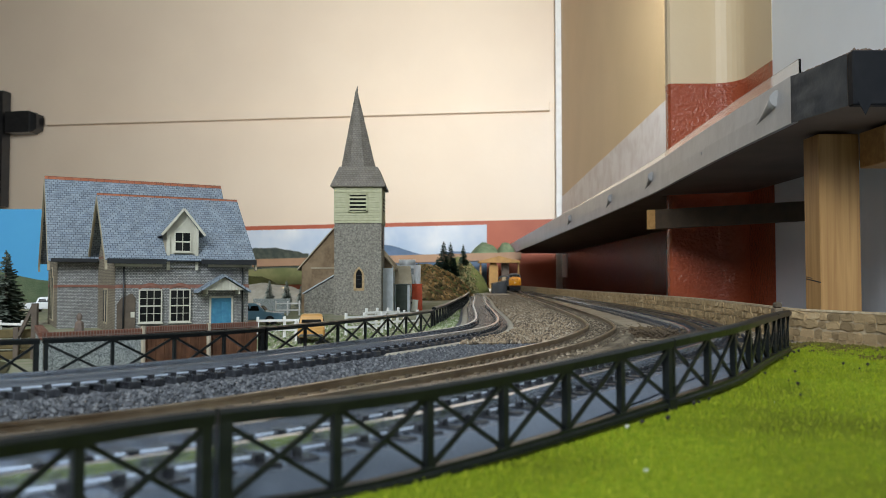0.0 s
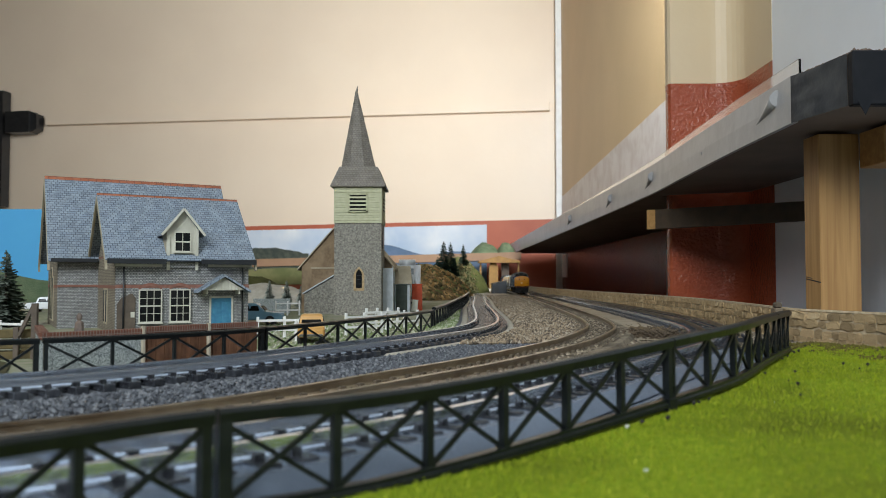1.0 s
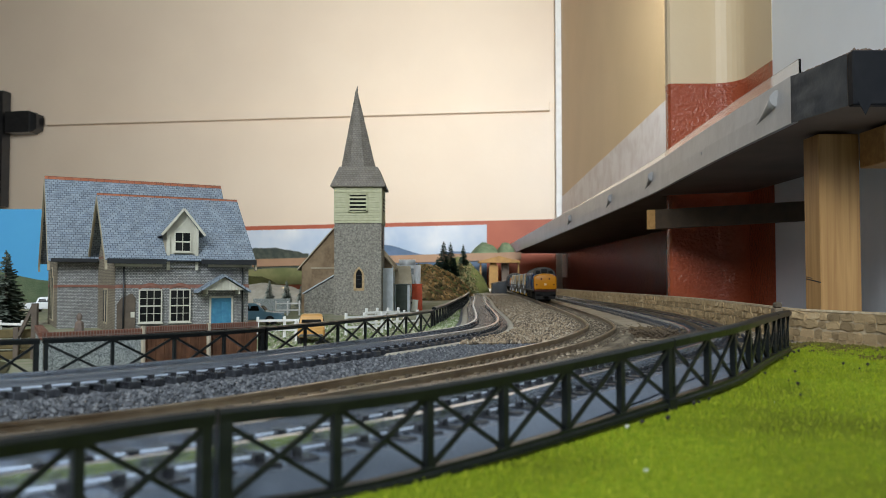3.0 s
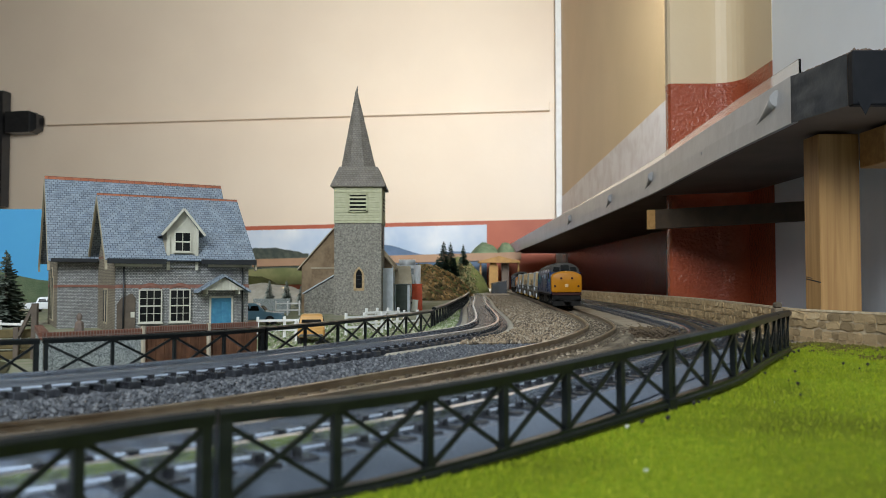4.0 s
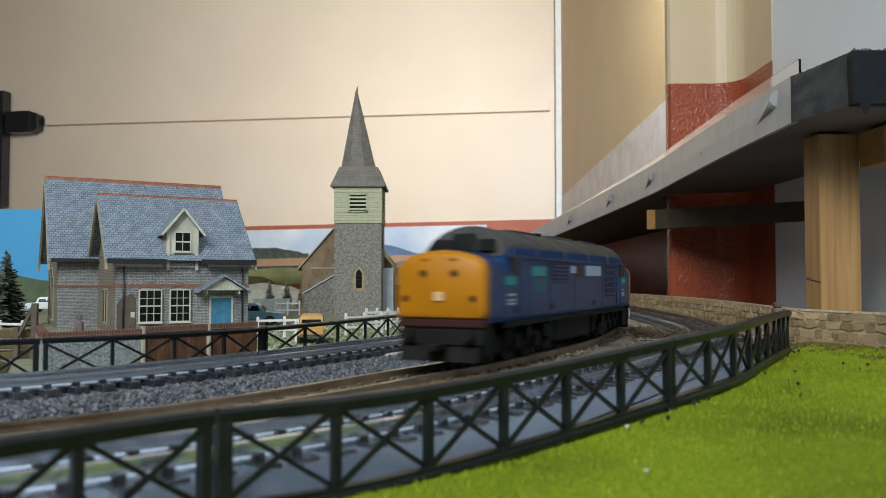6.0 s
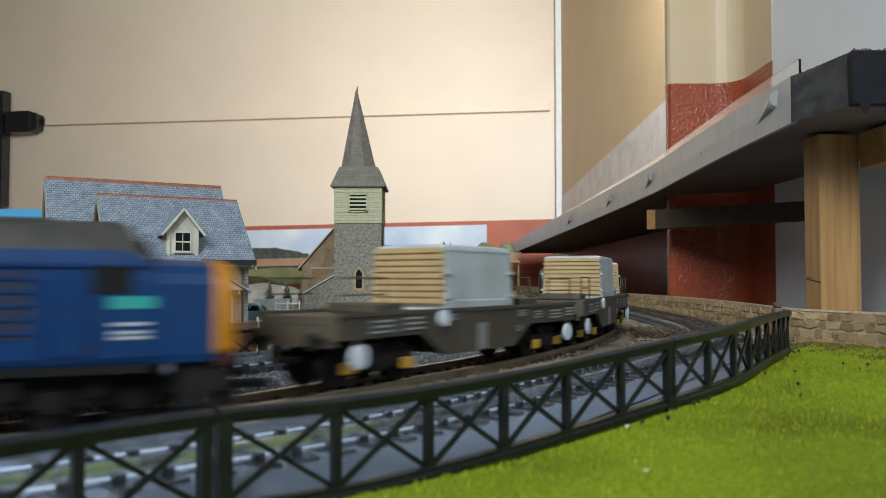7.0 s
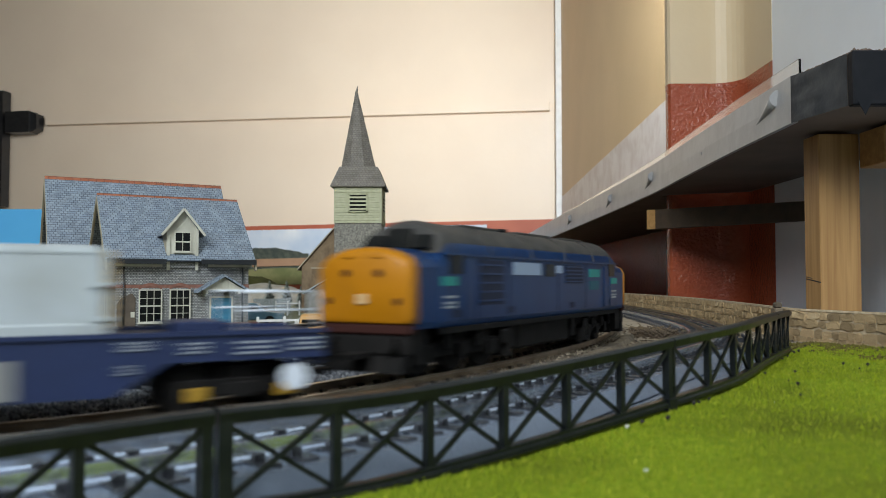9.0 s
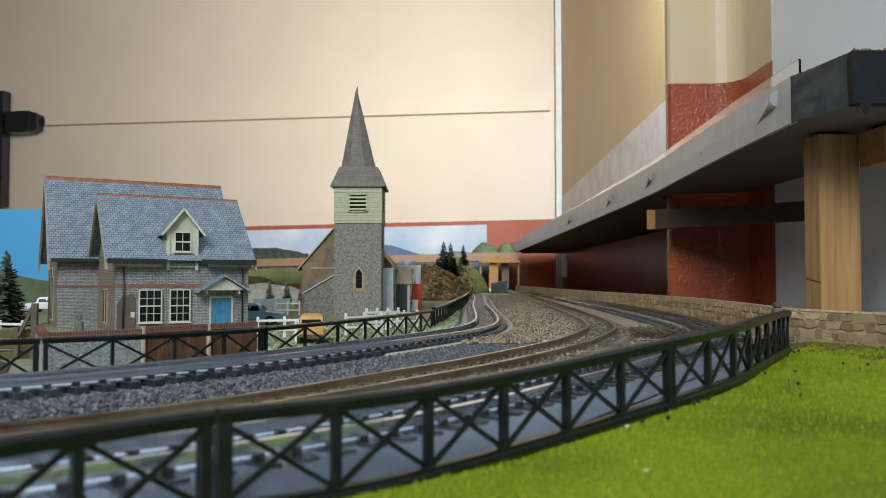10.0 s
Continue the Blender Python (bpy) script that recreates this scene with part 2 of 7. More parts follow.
# ---- layout board and track ----
BEND_FAR = [(0.270, 3.90, 0), (0.206, 2.40, 0), (0.186, 1.93, 0), (0.167, 1.48, 0)]
MAIN_BEND = BEND_FAR + [(0.1482, 1.10, 0), (0.1345, 0.84, 0), (0.1222, 0.66, 0), (0.1070, 0.5485, 0), (0.0877, 0.481, 0), (0.0670, 0.4235, 0), (0.0400, 0.3660, 0), (0.0120, 0.3143, -0.0002), (-0.0122, 0.2802, -0.0007), (-0.0300, 0.2572, -0.0014), (-0.0475, 0.2400, -0.0024), (-0.0640, 0.2275, -0.0034), (-0.0800, 0.2165, -0.0043), (-0.0965, 0.2070, -0.0050), (-0.1180, 0.1955, -0.0055), (-0.1520, 0.1800, -0.0057), (-0.21, 0.1580, -0.0057), (-0.355, 0.1330, -0.0057), (-0.60, 0.126, -0.0057), (-1.2, 0.126, -0.0057), (-2.4, 0.126, -0.0057)]
OUTER_BEND = BEND_FAR + [(0.15, 1.1, 0), (0.1365, 0.84, 0), (0.124, 0.66, 0), (0.109, 0.548, 0), (0.09, 0.48, 0), (0.066, 0.424, 0), (0.038, 0.367, 0), (0.0125, 0.314, 0), (-0.008, 0.2775, 0), (-0.0245, 0.2505, 0), (-0.0385, 0.2315, 0), (-0.0515, 0.216, 0), (-0.0635, 0.2035, 0), (-0.0745, 0.193, 0), (-0.0945, 0.1765, 0), (-0.135, 0.148, 0), (-0.2, 0.117, 0), (-0.35, 0.092, 0), (-0.6, 0.086, 0), (-1.2, 0.086, 0), (-2.4, 0.086, 0)]


def arc_path(bend):
    """Centre line of a track round the bend, from far to near, as points 10 mm apart; the main line falls at the near end."""
    ctrl = [Vector(q) for q in bend]
    pts = []
    for i in range(len(ctrl) - 1):
        p0, p1, p2, p3 = ctrl[max(i - 1, 0)], ctrl[i], ctrl[i + 1], ctrl[min(i + 2, len(ctrl) - 1)]
        l = (p2 - p1).length
        m1 = (p2 - p0) * (l / max((p2 - p0).length, 1e-6))
        m2 = (p3 - p1) * (l / max((p3 - p1).length, 1e-6))
        n = max(2, int(l / 0.01))
        for k in range(n):
            t = k / n
            pts.append(p1 * (2 * t ** 3 - 3 * t ** 2 + 1) + m1 * (t ** 3 - 2 * t ** 2 + t) + p2 * (3 * t ** 2 - 2 * t ** 3) + m2 * (t ** 3 - t ** 2))
    pts.append(ctrl[-1])
    return pts


class Path:
    def __init__(self, pts):
        self.p = [Vector(q) for q in pts]
        self.s = [0.0]
        for a, b in zip(self.p, self.p[1:]):
            self.s.append(self.s[-1] + (b - a).length)

    def at(self, s):
        i = int(np.clip(np.searchsorted(self.s, s) - 1, 0, len(self.p) - 2))
        k = (s - self.s[i]) / max(self.s[i + 1] - self.s[i], 1e-9)
        return self.p[i].lerp(self.p[i + 1], k)

    def way(self, s):
        return (self.at(s + 0.004) - self.at(s - 0.004)).normalized()

    def near_y(self, y):
        return self.s[min(range(len(self.p)), key=lambda i: abs(self.p[i].y - y) + (10 if self.p[i].x < -0.4 else 0))]


def offset(pts, d):
    out = []
    for i, p in enumerate(pts):
        w = (pts[min(i + 1, len(pts) - 1)] - pts[max(i - 1, 0)]).normalized()
        out.append(p + Vector((-w.y, w.x, 0)) * d)
    return out


MAIN_PTS = arc_path(MAIN_BEND)
MAIN = Path(MAIN_PTS)
RAIL_Z = 0.009


def inner_path():
    """The inner track runs beside the main one on the bend, then straight back to the station."""
    ctrl = [(0.090, 3.0), (0.085, 2.2), (0.070, 1.56), (0.050, 1.10), (0.042, 0.82), (0.0375, 0.69), (0.031, 0.61), (0.0185, 0.545), (-0.011, 0.472), (-0.055, 0.386), (-0.0885, 0.328), (-0.117, 0.288), (-0.147, 0.258), (-0.19, 0.230), (-0.25, 0.205), (-0.36, 0.180), (-0.6, 0.165), (-1.2, 0.165)]
    ctrl = [Vector((x, y, 0)) for x, y in ctrl]
    return smooth(ctrl)


def smooth(ctrl, step=0.008):
    pts = []
    for i in range(len(ctrl) - 1):
        p0, p1, p2, p3 = ctrl[max(i - 1, 0)], ctrl[i], ctrl[i + 1], ctrl[min(i + 2, len(ctrl) - 1)]
        l = (p2 - p1).length
        m1 = (p2 - p0) * (l / max((p2 - p0).length, 1e-6))
        m2 = (p3 - p1) * (l / max((p3 - p1).length, 1e-6))
        n = max(2, int(l / step))
        for k in range(n):
            t = k / n
            pts.append(p1 * (2 * t ** 3 - 3 * t ** 2 + 1) + m1 * (t ** 3 - 2 * t ** 2 + t) + p2 * (3 * t ** 2 - 2 * t ** 3) + m2 * (t ** 3 - t ** 2))
    pts.append(ctrl[-1])
    return pts


def outer_path():
    flat = arc_path(OUTER_BEND)
    close, wide = offset(flat, 0.042), offset(flat, 0.062)
    side = [a.lerp(b, min(1, max(0, (m.y - 0.28) / 0.22))) for a, b, m in zip(close, wide, flat)]
    return [p for p in side[::2] if p.y < 3.6]


def track(name, path, rail_mat, sleeper_mat, label, y_near, proud=0.0025, gap=0.0085):
    """Track of two rails on sleepers; the sleepers of the near stretch are parts."""
    t = thing(name, Matrix(), label, "railway track")
    z = RAIL_Z
    prof = [(-0.0012, z - 0.0036), (0.0012, z - 0.0036), (0.0012, z - 0.003), (0.0004, z - 0.0027), (0.0004, z - 0.001), (0.0009, z - 0.0008), (0.0009, z), (-0.0009, z), (-0.0009, z - 0.0008), (-0.0004, z - 0.001), (-0.0004, z - 0.0027), (-0.0012, z - 0.003)]
    for side in (-1, 1):
        bm = bmesh.new()
        sweep(bm, path.p, [(a + side * 0.00915, b) for a, b in prof])
        part("rail", bm, rail_mat, t)
    one = bmesh.new()
    box(one, -0.0165, 0.0165, -0.0022, 0.0022, z - 0.0036 - proud, z - 0.0034, bev=0.0003)
    for side in (-1, 1):
        for k in (-1, 1):
            box(one, side * 0.00915 + k * 0.0017 - 0.0008, side * 0.00915 + k * 0.0017 + 0.0008, -0.0011, 0.0011, z - 0.0034, z - 0.0022)
    me = bpy.data.meshes.new("sleeper")
    bmesh.ops.recalc_face_normals(one, faces=one.faces[:])
    one.to_mesh(me)
    one.free()
    me.materials.append(sleeper_mat)
    far = bmesh.new()
    s, n = 0.004, 0
    while s < path.s[-1]:
        p, w = path.at(s), path.way(s)
        m = Matrix.Translation(p) @ Matrix.Rotation(math.atan2(w.y, w.x) - math.pi / 2, 4, "Z")
        if p.y < y_near and -0.32 < p.x and n < 300:
            shared("sleeper", me, t, m)
            n += 1
        elif p.x > -0.9:
            for v in box(far, -0.0165, 0.0165, -0.0022, 0.0022, z - 0.0036 - proud, z - 0.0034):
                v.co = m @ v.co
        s += gap
    tagged(part("sleepers_far", far, sleeper_mat, t), kind="stuff")
    return t


INNER = Path(inner_path())
OUTER = Path(outer_path())

# board, ballast and grass
M_YARD = mat("scatter_ground", (0.30, 0.285, 0.21), 0.9, c2=(0.19, 0.22, 0.11), scale=90, c3=(0.38, 0.35, 0.28), scale2=14, bump=0.0008, bscale=600, spec=0.2)
M_PATH = mat("cream_path", (0.45, 0.41, 0.34), 0.8, c2=(0.36, 0.33, 0.27), scale=120, bump=0.0004, bscale=500)
M_VERGE = mat("pale_green_scatter", (0.20, 0.27, 0.11), 0.95, c2=(0.38, 0.40, 0.26), scale=260, bump=0.0015, bscale=500, spec=0.1)
M_BEDMAIN = mat("oily_brown_ballast", (0.20, 0.16, 0.115), 0.9, c2=(0.33, 0.275, 0.205), scale=500, c3=(0.07, 0.055, 0.04), scale2=40, bump=0.0014, bscale=700, spec=0.2)
M_STONES = mat("ballast_stones", (0.36, 0.31, 0.24), 0.9, c2=(0.14, 0.11, 0.08), scale=40, bump=0.0002, bscale=2000, spec=0.2)
M_STONES_DARK = mat("weathered_ballast_stones", (0.21, 0.175, 0.13), 0.9, c2=(0.10, 0.08, 0.06), scale=40, bump=0.0002, bscale=2000, spec=0.2)


def pebbled(m, tones):
    """Each stone takes a tone of its own."""
    nt = m.node_tree
    g = nt.nodes.new("ShaderNodeNewGeometry")
    r = nt.nodes.new("ShaderNodeValToRGB")
    r.color_ramp.interpolation = "CONSTANT"
    e = r.color_ramp.elements
    while len(e) < len(tones):
        e.new(0.5)
    for i, t in enumerate(tones):
        e[i].position = i / len(tones)
        e[i].color = (*t, 1)
    nt.links.new(g.outputs["Random Per Island"], r.inputs[0])
    nt.links.new(r.outputs[0], nt.nodes["Principled BSDF"].inputs["Base Color"])


pebbled(M_STONES, [(0.29, 0.22, 0.145), (0.10, 0.077, 0.055), (0.36, 0.29, 0.21), (0.20, 0.15, 0.10), (0.06, 0.048, 0.038), (0.32, 0.245, 0.165), (0.16, 0.122, 0.088), (0.42, 0.36, 0.28)])
pebbled(M_STONES_DARK, [(0.24, 0.195, 0.14), (0.10, 0.08, 0.058), (0.36, 0.30, 0.225), (0.16, 0.125, 0.09), (0.07, 0.056, 0.042)])
M_GREYGRAIN = mat("grey_ballast_grain", (0.1, 0.1, 0.11), 0.75, spec=0.3)
pebbled(M_GREYGRAIN, [(0.075, 0.08, 0.092), (0.12, 0.125, 0.14), (0.045, 0.048, 0.056), (0.18, 0.187, 0.20), (0.09, 0.095, 0.108)])
tagged(part("ground", B(-3.0, 0.453, -0.35, 1.10, -0.03, -0.0006), M_BOARD), "grey-blue painted baseboard of the model layout", "ground", "", "structure")
tagged(part("ground_far", B(-3.0, 0.347, 1.10, 3.95, -0.03, -0.0006), M_BALLAST), "brown baseboard surface of the model layout", "ground", "", "structure")


def bed(name, path, half_l, half_r, z, material, label, s0=0.0, s1=99.0):
    pts = [p for p, s in zip(path.p, path.s) if s0 <= s <= s1]
    bm = bmesh.new()
    sweep(bm, pts, [(-half_l - 0.004, 0.0), (-half_l, z), (half_r, z), (half_r + 0.004, 0.0)])
    return tagged(part(name, bm, material), label, "ballast", "", "structure")


def between(name, left, right, z, material, label, category="ground", rough=0.0, seed=3):
    """A sheet between two lines of the same number of points, with small humps."""
    bm = bmesh.new()
    n = 14
    rows = []
    for i, (a, b) in enumerate(zip(left, right)):
        row = []
        for k in range(n + 1):
            p = a.lerp(b, k / n)
            h = rough * noise.noise(Vector((p.x * 60, p.y * 60, seed))) if 0 < k < n else 0
            row.append(bm.verts.new((p.x, p.y, z + h if 0 < k < n else z - 0.0015)))
        rows.append(row)
    for r0, r1 in zip(rows, rows[1:]):
        for k in range(n):
            f = bm.faces.new((r0[k], r0[k + 1], r1[k + 1], r1[k]))
            f.smooth = True
    return tagged(part(name, bm, material), label, category, "", "structure")


def by_y(path, ys, d):
    out = []
    for y in ys:
        s = path.near_y(y)
        w = path.way(s)
        p = path.at(s)
        out.append(p + Vector((-w.y, w.x, 0)) * d)
    return out


YS = list(np.arange(0.475, 3.0, 0.012))
bed("ballast_main", MAIN, 0.020, 0.018, 0.0056, M_BEDMAIN, "brown granular ballast under the main track")
bed("ballast_inner", INNER, 0.018, 0.030, 0.0030, M_GREYBALL, "dark grey granular ballast under the inner track")
YN = list(np.arange(0.20, 0.49, 0.006))
between("ballast_near", by_y(INNER, YN, 0.0215), by_y(MAIN, YN, -0.0195), 0.0030, M_GREYBALL, "dark grey granular ballast between the tracks", rough=0.0010)
between("ballast_wide", by_y(INNER, YS, 0.0215), by_y(MAIN, YS, -0.012), 0.0040, M_BALLAST, "brown stony ground between the tracks", rough=0.0020)
between("ballast_right", by_y(MAIN, YS, 0.012), [p + Vector((0.06, 0, 0)) for p in by_y(MAIN, YS, 0.10)], 0.0024, M_BALLAST, "brown ballast beside the sidings", rough=0.0012)
bed("path_strip", Path([p for p, s in zip(offset(INNER.p, 0.0195), INNER.s) if s < INNER.near_y(0.40)]), 0.0018, 0.0018, 0.0042, M_PATH, "narrow pale edging strip beside the track")
bed("path_strip_left", Path([p for p, s in zip(offset(INNER.p, -0.0195), INNER.s) if s < INNER.near_y(0.62)]), 0.0018, 0.0018, 0.0042, M_PATH, "narrow pale edging strip beside the track")
M_CORK = mat("pale_cork_strip", (0.40, 0.335, 0.25), 0.9, c2=(0.33, 0.27, 0.20), scale=60, c3=(0.27, 0.215, 0.15), scale2=22, bump=0.0003, bscale=900, spec=0.15)
YC = list(np.arange(0.51, 1.9, 0.012))
between("cork_strip", by_y(MAIN, YC, 0.021), [p + Vector((0.004, 0, 0)) for p in by_y(MAIN, YC, 0.045)], 0.0036, M_CORK, "pale beige cork strip between the main track and the sidings", rough=0.0003)
yard = bmesh.new()
prism(yard, [(-1.3, 0.30, -0.0004), (-0.17, 0.30, -0.0004), (-0.03, 0.53, -0.0004), (0.0, 0.64, -0.0004), (0.035, 1.4, -0.0004), (0.04, 3.3, -0.0004), (-1.9, 3.3, -0.0004)], (0, 0, 0.0006))
tagged(part("yard", yard, M_YARD), "pale scattered ground of the village", "ground", "", "structure")
FENCE_FAR = smooth([Vector(p) for p in ((-0.28, 0.245, 0), (-0.20, 0.285, 0), (-0.148, 0.318, 0), (-0.113, 0.346, 0), (-0.088, 0.384, 0), (-0.061, 0.448, 0), (-0.034, 0.524, 0), (-0.018, 0.580, 0), (-0.008, 0.622, 0))], 0.004)
VY = list(np.arange(0.54, 1.3, 0.01))
between("verge", [Vector((-0.012 + 0.03 * (y - 0.54) + 0.02 * max(0, y - 0.62), y, 0)) for y in VY], by_y(INNER, VY, -0.025), 0.004, M_VERGE, "pale green scattered verge beside the fence", rough=0.003)


def stones(name, count, pick, material, label, lo=0.0006, hi=0.0019, seed=5):
    """Loose ballast stones, one joined mesh of small uneven lumps."""
    rng = random.Random(seed)
    verts, faces = [], []
    for _ in range(count):
        p = pick(rng)
        r = rng.uniform(lo, hi)
        a = rng.uniform(0, 6.28)
        base = len(verts)
        for k in range(4):
            q = a + k * math.pi / 2 + rng.uniform(-0.3, 0.3)
            rr = r * rng.uniform(0.7, 1.2)
            verts.append((p.x + rr * math.cos(q), p.y + rr * math.sin(q), p.z + rng.uniform(-0.2, 0.3) * r))
        verts.append((p.x, p.y, p.z + r * rng.uniform(0.6, 1.1)))
        verts.append((p.x, p.y, p.z - r))
        for k in range(4):
            faces.append((base + k, base + (k + 1) % 4, base + 4))
            faces.append((base + (k + 1) % 4, base + k, base + 5))
    me = bpy.data.meshes.new(name)
    me.from_pydata(verts, [], faces)
    me.materials.append(material)
    return tagged(new(name, me), label, "ballast", "", "stuff")


GA, GB = by_y(INNER, YS, 0.0225), by_y(MAIN, YS, -0.012)
GC, GD = by_y(MAIN, YS, 0.012), [p + Vector((0.06, 0, 0)) for p in by_y(MAIN, YS, 0.10)]


def on_strip(a, b, z, top=90, power=1.6):
    def pick(rng):
        i = int(top * rng.random() ** power)
        p = a[i].lerp(b[i], rng.uniform(0.02, 0.98))
        return Vector((p.x, p.y + rng.uniform(-0.006, 0.006), z))
    return pick


def beside(path, s0, s1, d0, d1, z):
    def pick(rng):
        s = rng.uniform(s0, s1)
        w = path.way(s)
        p = path.at(s) + Vector((-w.y, w.x, 0)) * rng.uniform(d0, d1)
        return Vector((p.x, p.y, z + p.z))
    return pick


stones("ballast_stones", 26000, on_strip(GA, GB, 0.0046, 120, 1.5), M_STONES, "loose brown ballast stones between the tracks", 0.0006, 0.0021)
stones("ballast_stones", 5000, on_strip(GC, GD, 0.0022, 80), M_STONES_DARK, "loose brown ballast stones beside the sidings", seed=6)
stones("ballast_stones", 6000, beside(MAIN, MAIN.near_y(0.9), MAIN.near_y(0.9) + 1.15, -0.020, 0.016, 0.0056), M_STONES_DARK, "loose brown ballast stones along the main track", 0.0005, 0.0011, seed=7)
GN0, GN1 = by_y(INNER, YN, 0.0225), by_y(MAIN, YN, -0.016)
stones("grey_ballast_stones", 8000, on_strip(GN0, GN1, 0.0036, len(YN), 0.8), M_GREYGRAIN, "loose dark grey ballast grains between the tracks", 0.0004, 0.0011, seed=18)
stones("grey_ballast_stones", 4000, beside(INNER, INNER.near_y(0.62), INNER.near_y(0.62) + 0.70, 0.021, 0.032, 0.003), M_GREYGRAIN, "loose dark grey ballast grains beside the inner track", 0.0004, 0.0010, seed=8)
M_SOIL = mat("dark_soil", (0.055, 0.037, 0.022), 0.95, c2=(0.12, 0.085, 0.055), scale=300)
stones("soil_clump", 1500, lambda r: Vector((0.140 + r.gauss(0, 0.008), 0.535 + r.gauss(0, 0.016), 0.003 + 0.005 * r.random() ** 2)), M_SOIL, "heap of dark brown soil beside the track", 0.0004, 0.0015, seed=9)
rt = random.Random(19)
bm = bmesh.new()
for _ in range(60):
    q = Vector((0.140 + rt.gauss(0, 0.008), 0.535 + rt.gauss(0, 0.014), 0.004 + 0.004 * rt.random()))
    bar(bm, q, q + Vector((rt.gauss(0, 0.006), rt.gauss(0, 0.005), rt.uniform(-0.001, 0.004))), 0.0004, 0.0004)
tagged(part("twigs", bm, mat("dry_twig", (0.20, 0.14, 0.075), 0.9, c2=(0.10, 0.07, 0.04), scale=200)), "tangle of dry brown twigs on the soil heap", "twigs", "", "stuff")
M_TUFT = mat("verge_tuft", (0.2, 0.26, 0.1), 0.95, spec=0.1)
pebbled(M_TUFT, [(0.16, 0.22, 0.08), (0.40, 0.42, 0.30), (0.24, 0.30, 0.13), (0.10, 0.15, 0.05), (0.52, 0.52, 0.42), (0.20, 0.25, 0.12)])
VA, VB = [Vector((-0.010 + 0.03 * (y - 0.54) + 0.02 * max(0, y - 0.62), y, 0)) for y in VY], by_y(INNER, VY, -0.026)
stones("verge_tufts", 5000, on_strip(VA, VB, 0.0042, len(VY), 1.3), M_TUFT, "pale green tufts and crumbs on the verge", 0.0005, 0.0018, seed=31)
stones("yard_crumbs", 6000, lambda r: Vector((-0.18 + 0.19 * r.random(), 0, 0)) + Vector((0, 0.40 + 0.35 * r.random() ** 1.3, 0.0004)), M_TUFT, "pale green and cream crumbs on the village ground", 0.0004, 0.0012, seed=32)
# thin sheet that makes the ground round the timber stack darker
soil = bmesh.new()
prism(soil, [(-0.50, 0.262, 0.0002), (-0.275, 0.268, 0.0002), (-0.215, 0.290, 0.0002), (-0.176, 0.325, 0.0002), (-0.205, 0.385, 0.0002), (-0.26, 0.44, 0.0002), (-0.50, 0.47, 0.0002)], (0, 0, 0.0006))
tagged(part("soil_patch", soil, mat("dark_ground", (0.055, 0.05, 0.03), 0.95, c2=(0.10, 0.09, 0.05), scale=200, bump=0.001, bscale=500, spec=0.1)), "dark ground patch under the timber stack", "ground", "", "structure")
S_SPLIT = OUTER.near_y(0.46)
bed("underlay_outer", OUTER, 0.019, 0.019, 0.0049, M_BOARD, "grey-blue painted strip under the outer track", S_SPLIT)
M_OILY = mat("oily_dark_ballast", (0.055, 0.048, 0.040), 0.85, c2=(0.12, 0.105, 0.085), scale=600, bump=0.001, bscale=800, spec=0.2)
bed("underlay_outer_far", OUTER, 0.019, 0.019, 0.0036, M_OILY, "dark oily ballast under the outer track", 0.0, S_SPLIT)
track("main_track", MAIN, M_RUSTRAIL, M_SLEEPERB, "weathered brown railway track on ballast", 1.1)
track("inner_track", INNER, M_STEEL, M_SLEEPER, "new railway track with bright rails and black sleepers", 1.1)
track("outer_track", OUTER, M_STEEL, M_SLEEPER, "railway track with bright rails on grey board", 1.1)
SIDING = Path(smooth([Vector(p) for p in ((0.255, 2.6, 0), (0.235, 1.6, 0), (0.222, 1.0, 0), (0.213, 0.80, 0), (0.196, 0.62, 0), (0.170, 0.49, 0))]))
bed("underlay_siding", SIDING, 0.019, 0.012, 0.0029, M_OILY, "dark oily granular ballast under the siding")
track("siding_track", SIDING, M_RUSTRAIL, M_SLEEPER, "railway siding with dull rails beside the stone wall", 1.1)

# ---- grass mat at the front ----
NEAR_FENCE = [(0.205, 0.452, 0.006), (0.158, 0.372, 0.0075), (0.120, 0.305, 0.0080), (0.095, 0.262, 0.0075), (0.0695, 0.231, 0.0062), (0.0475, 0.2115, 0.004), (0.0317, 0.197, 0.0026), (0.0158, 0.182, 0.0014), (-0.001, 0.1665, 0.0004), (-0.0175, 0.1515, 0.0), (-0.0382, 0.1375, -0.0002), (-0.0570, 0.1180, -0.0004), (-0.076, 0.095, -0.0004), (-0.120, 0.062, -0.0004)]
NF = Path(smooth([Vector(p) for p in NEAR_FENCE], 0.003))


def grass():
    bm = bmesh.new()
    rows = []
    n = 46
    for p in NF.p[::2]:
        row = []
        w = Vector((0.62, -0.78, 0))
        for k in range(n + 1):
            d = 0.42 * (k / n) ** 1.3
            v = Vector((p.x, p.y, p.z)) + w * (d - 0.0018)
            z = p.z * (1 - min(1, d / 0.2)) + 0.003 * min(1, d / 0.1) + 0.0016 * noise.noise(Vector((v.x * 35, v.y * 35, 1))) * min(1, d / 0.02)
            row.append(bm.verts.new((v.x, v.y, max(z - 0.0012, 0.0002))))
        rows.append(row)
    for a, b in zip(rows, rows[1:]):
        for k in range(n):
            f = bm.faces.new((a[k], a[k + 1], b[k + 1], b[k]))
            f.smooth = True
    return tagged(part("grass_mat", bm, M_GRASS), "bright green grass mat with short fibres", "grass", "", "structure")


grass()


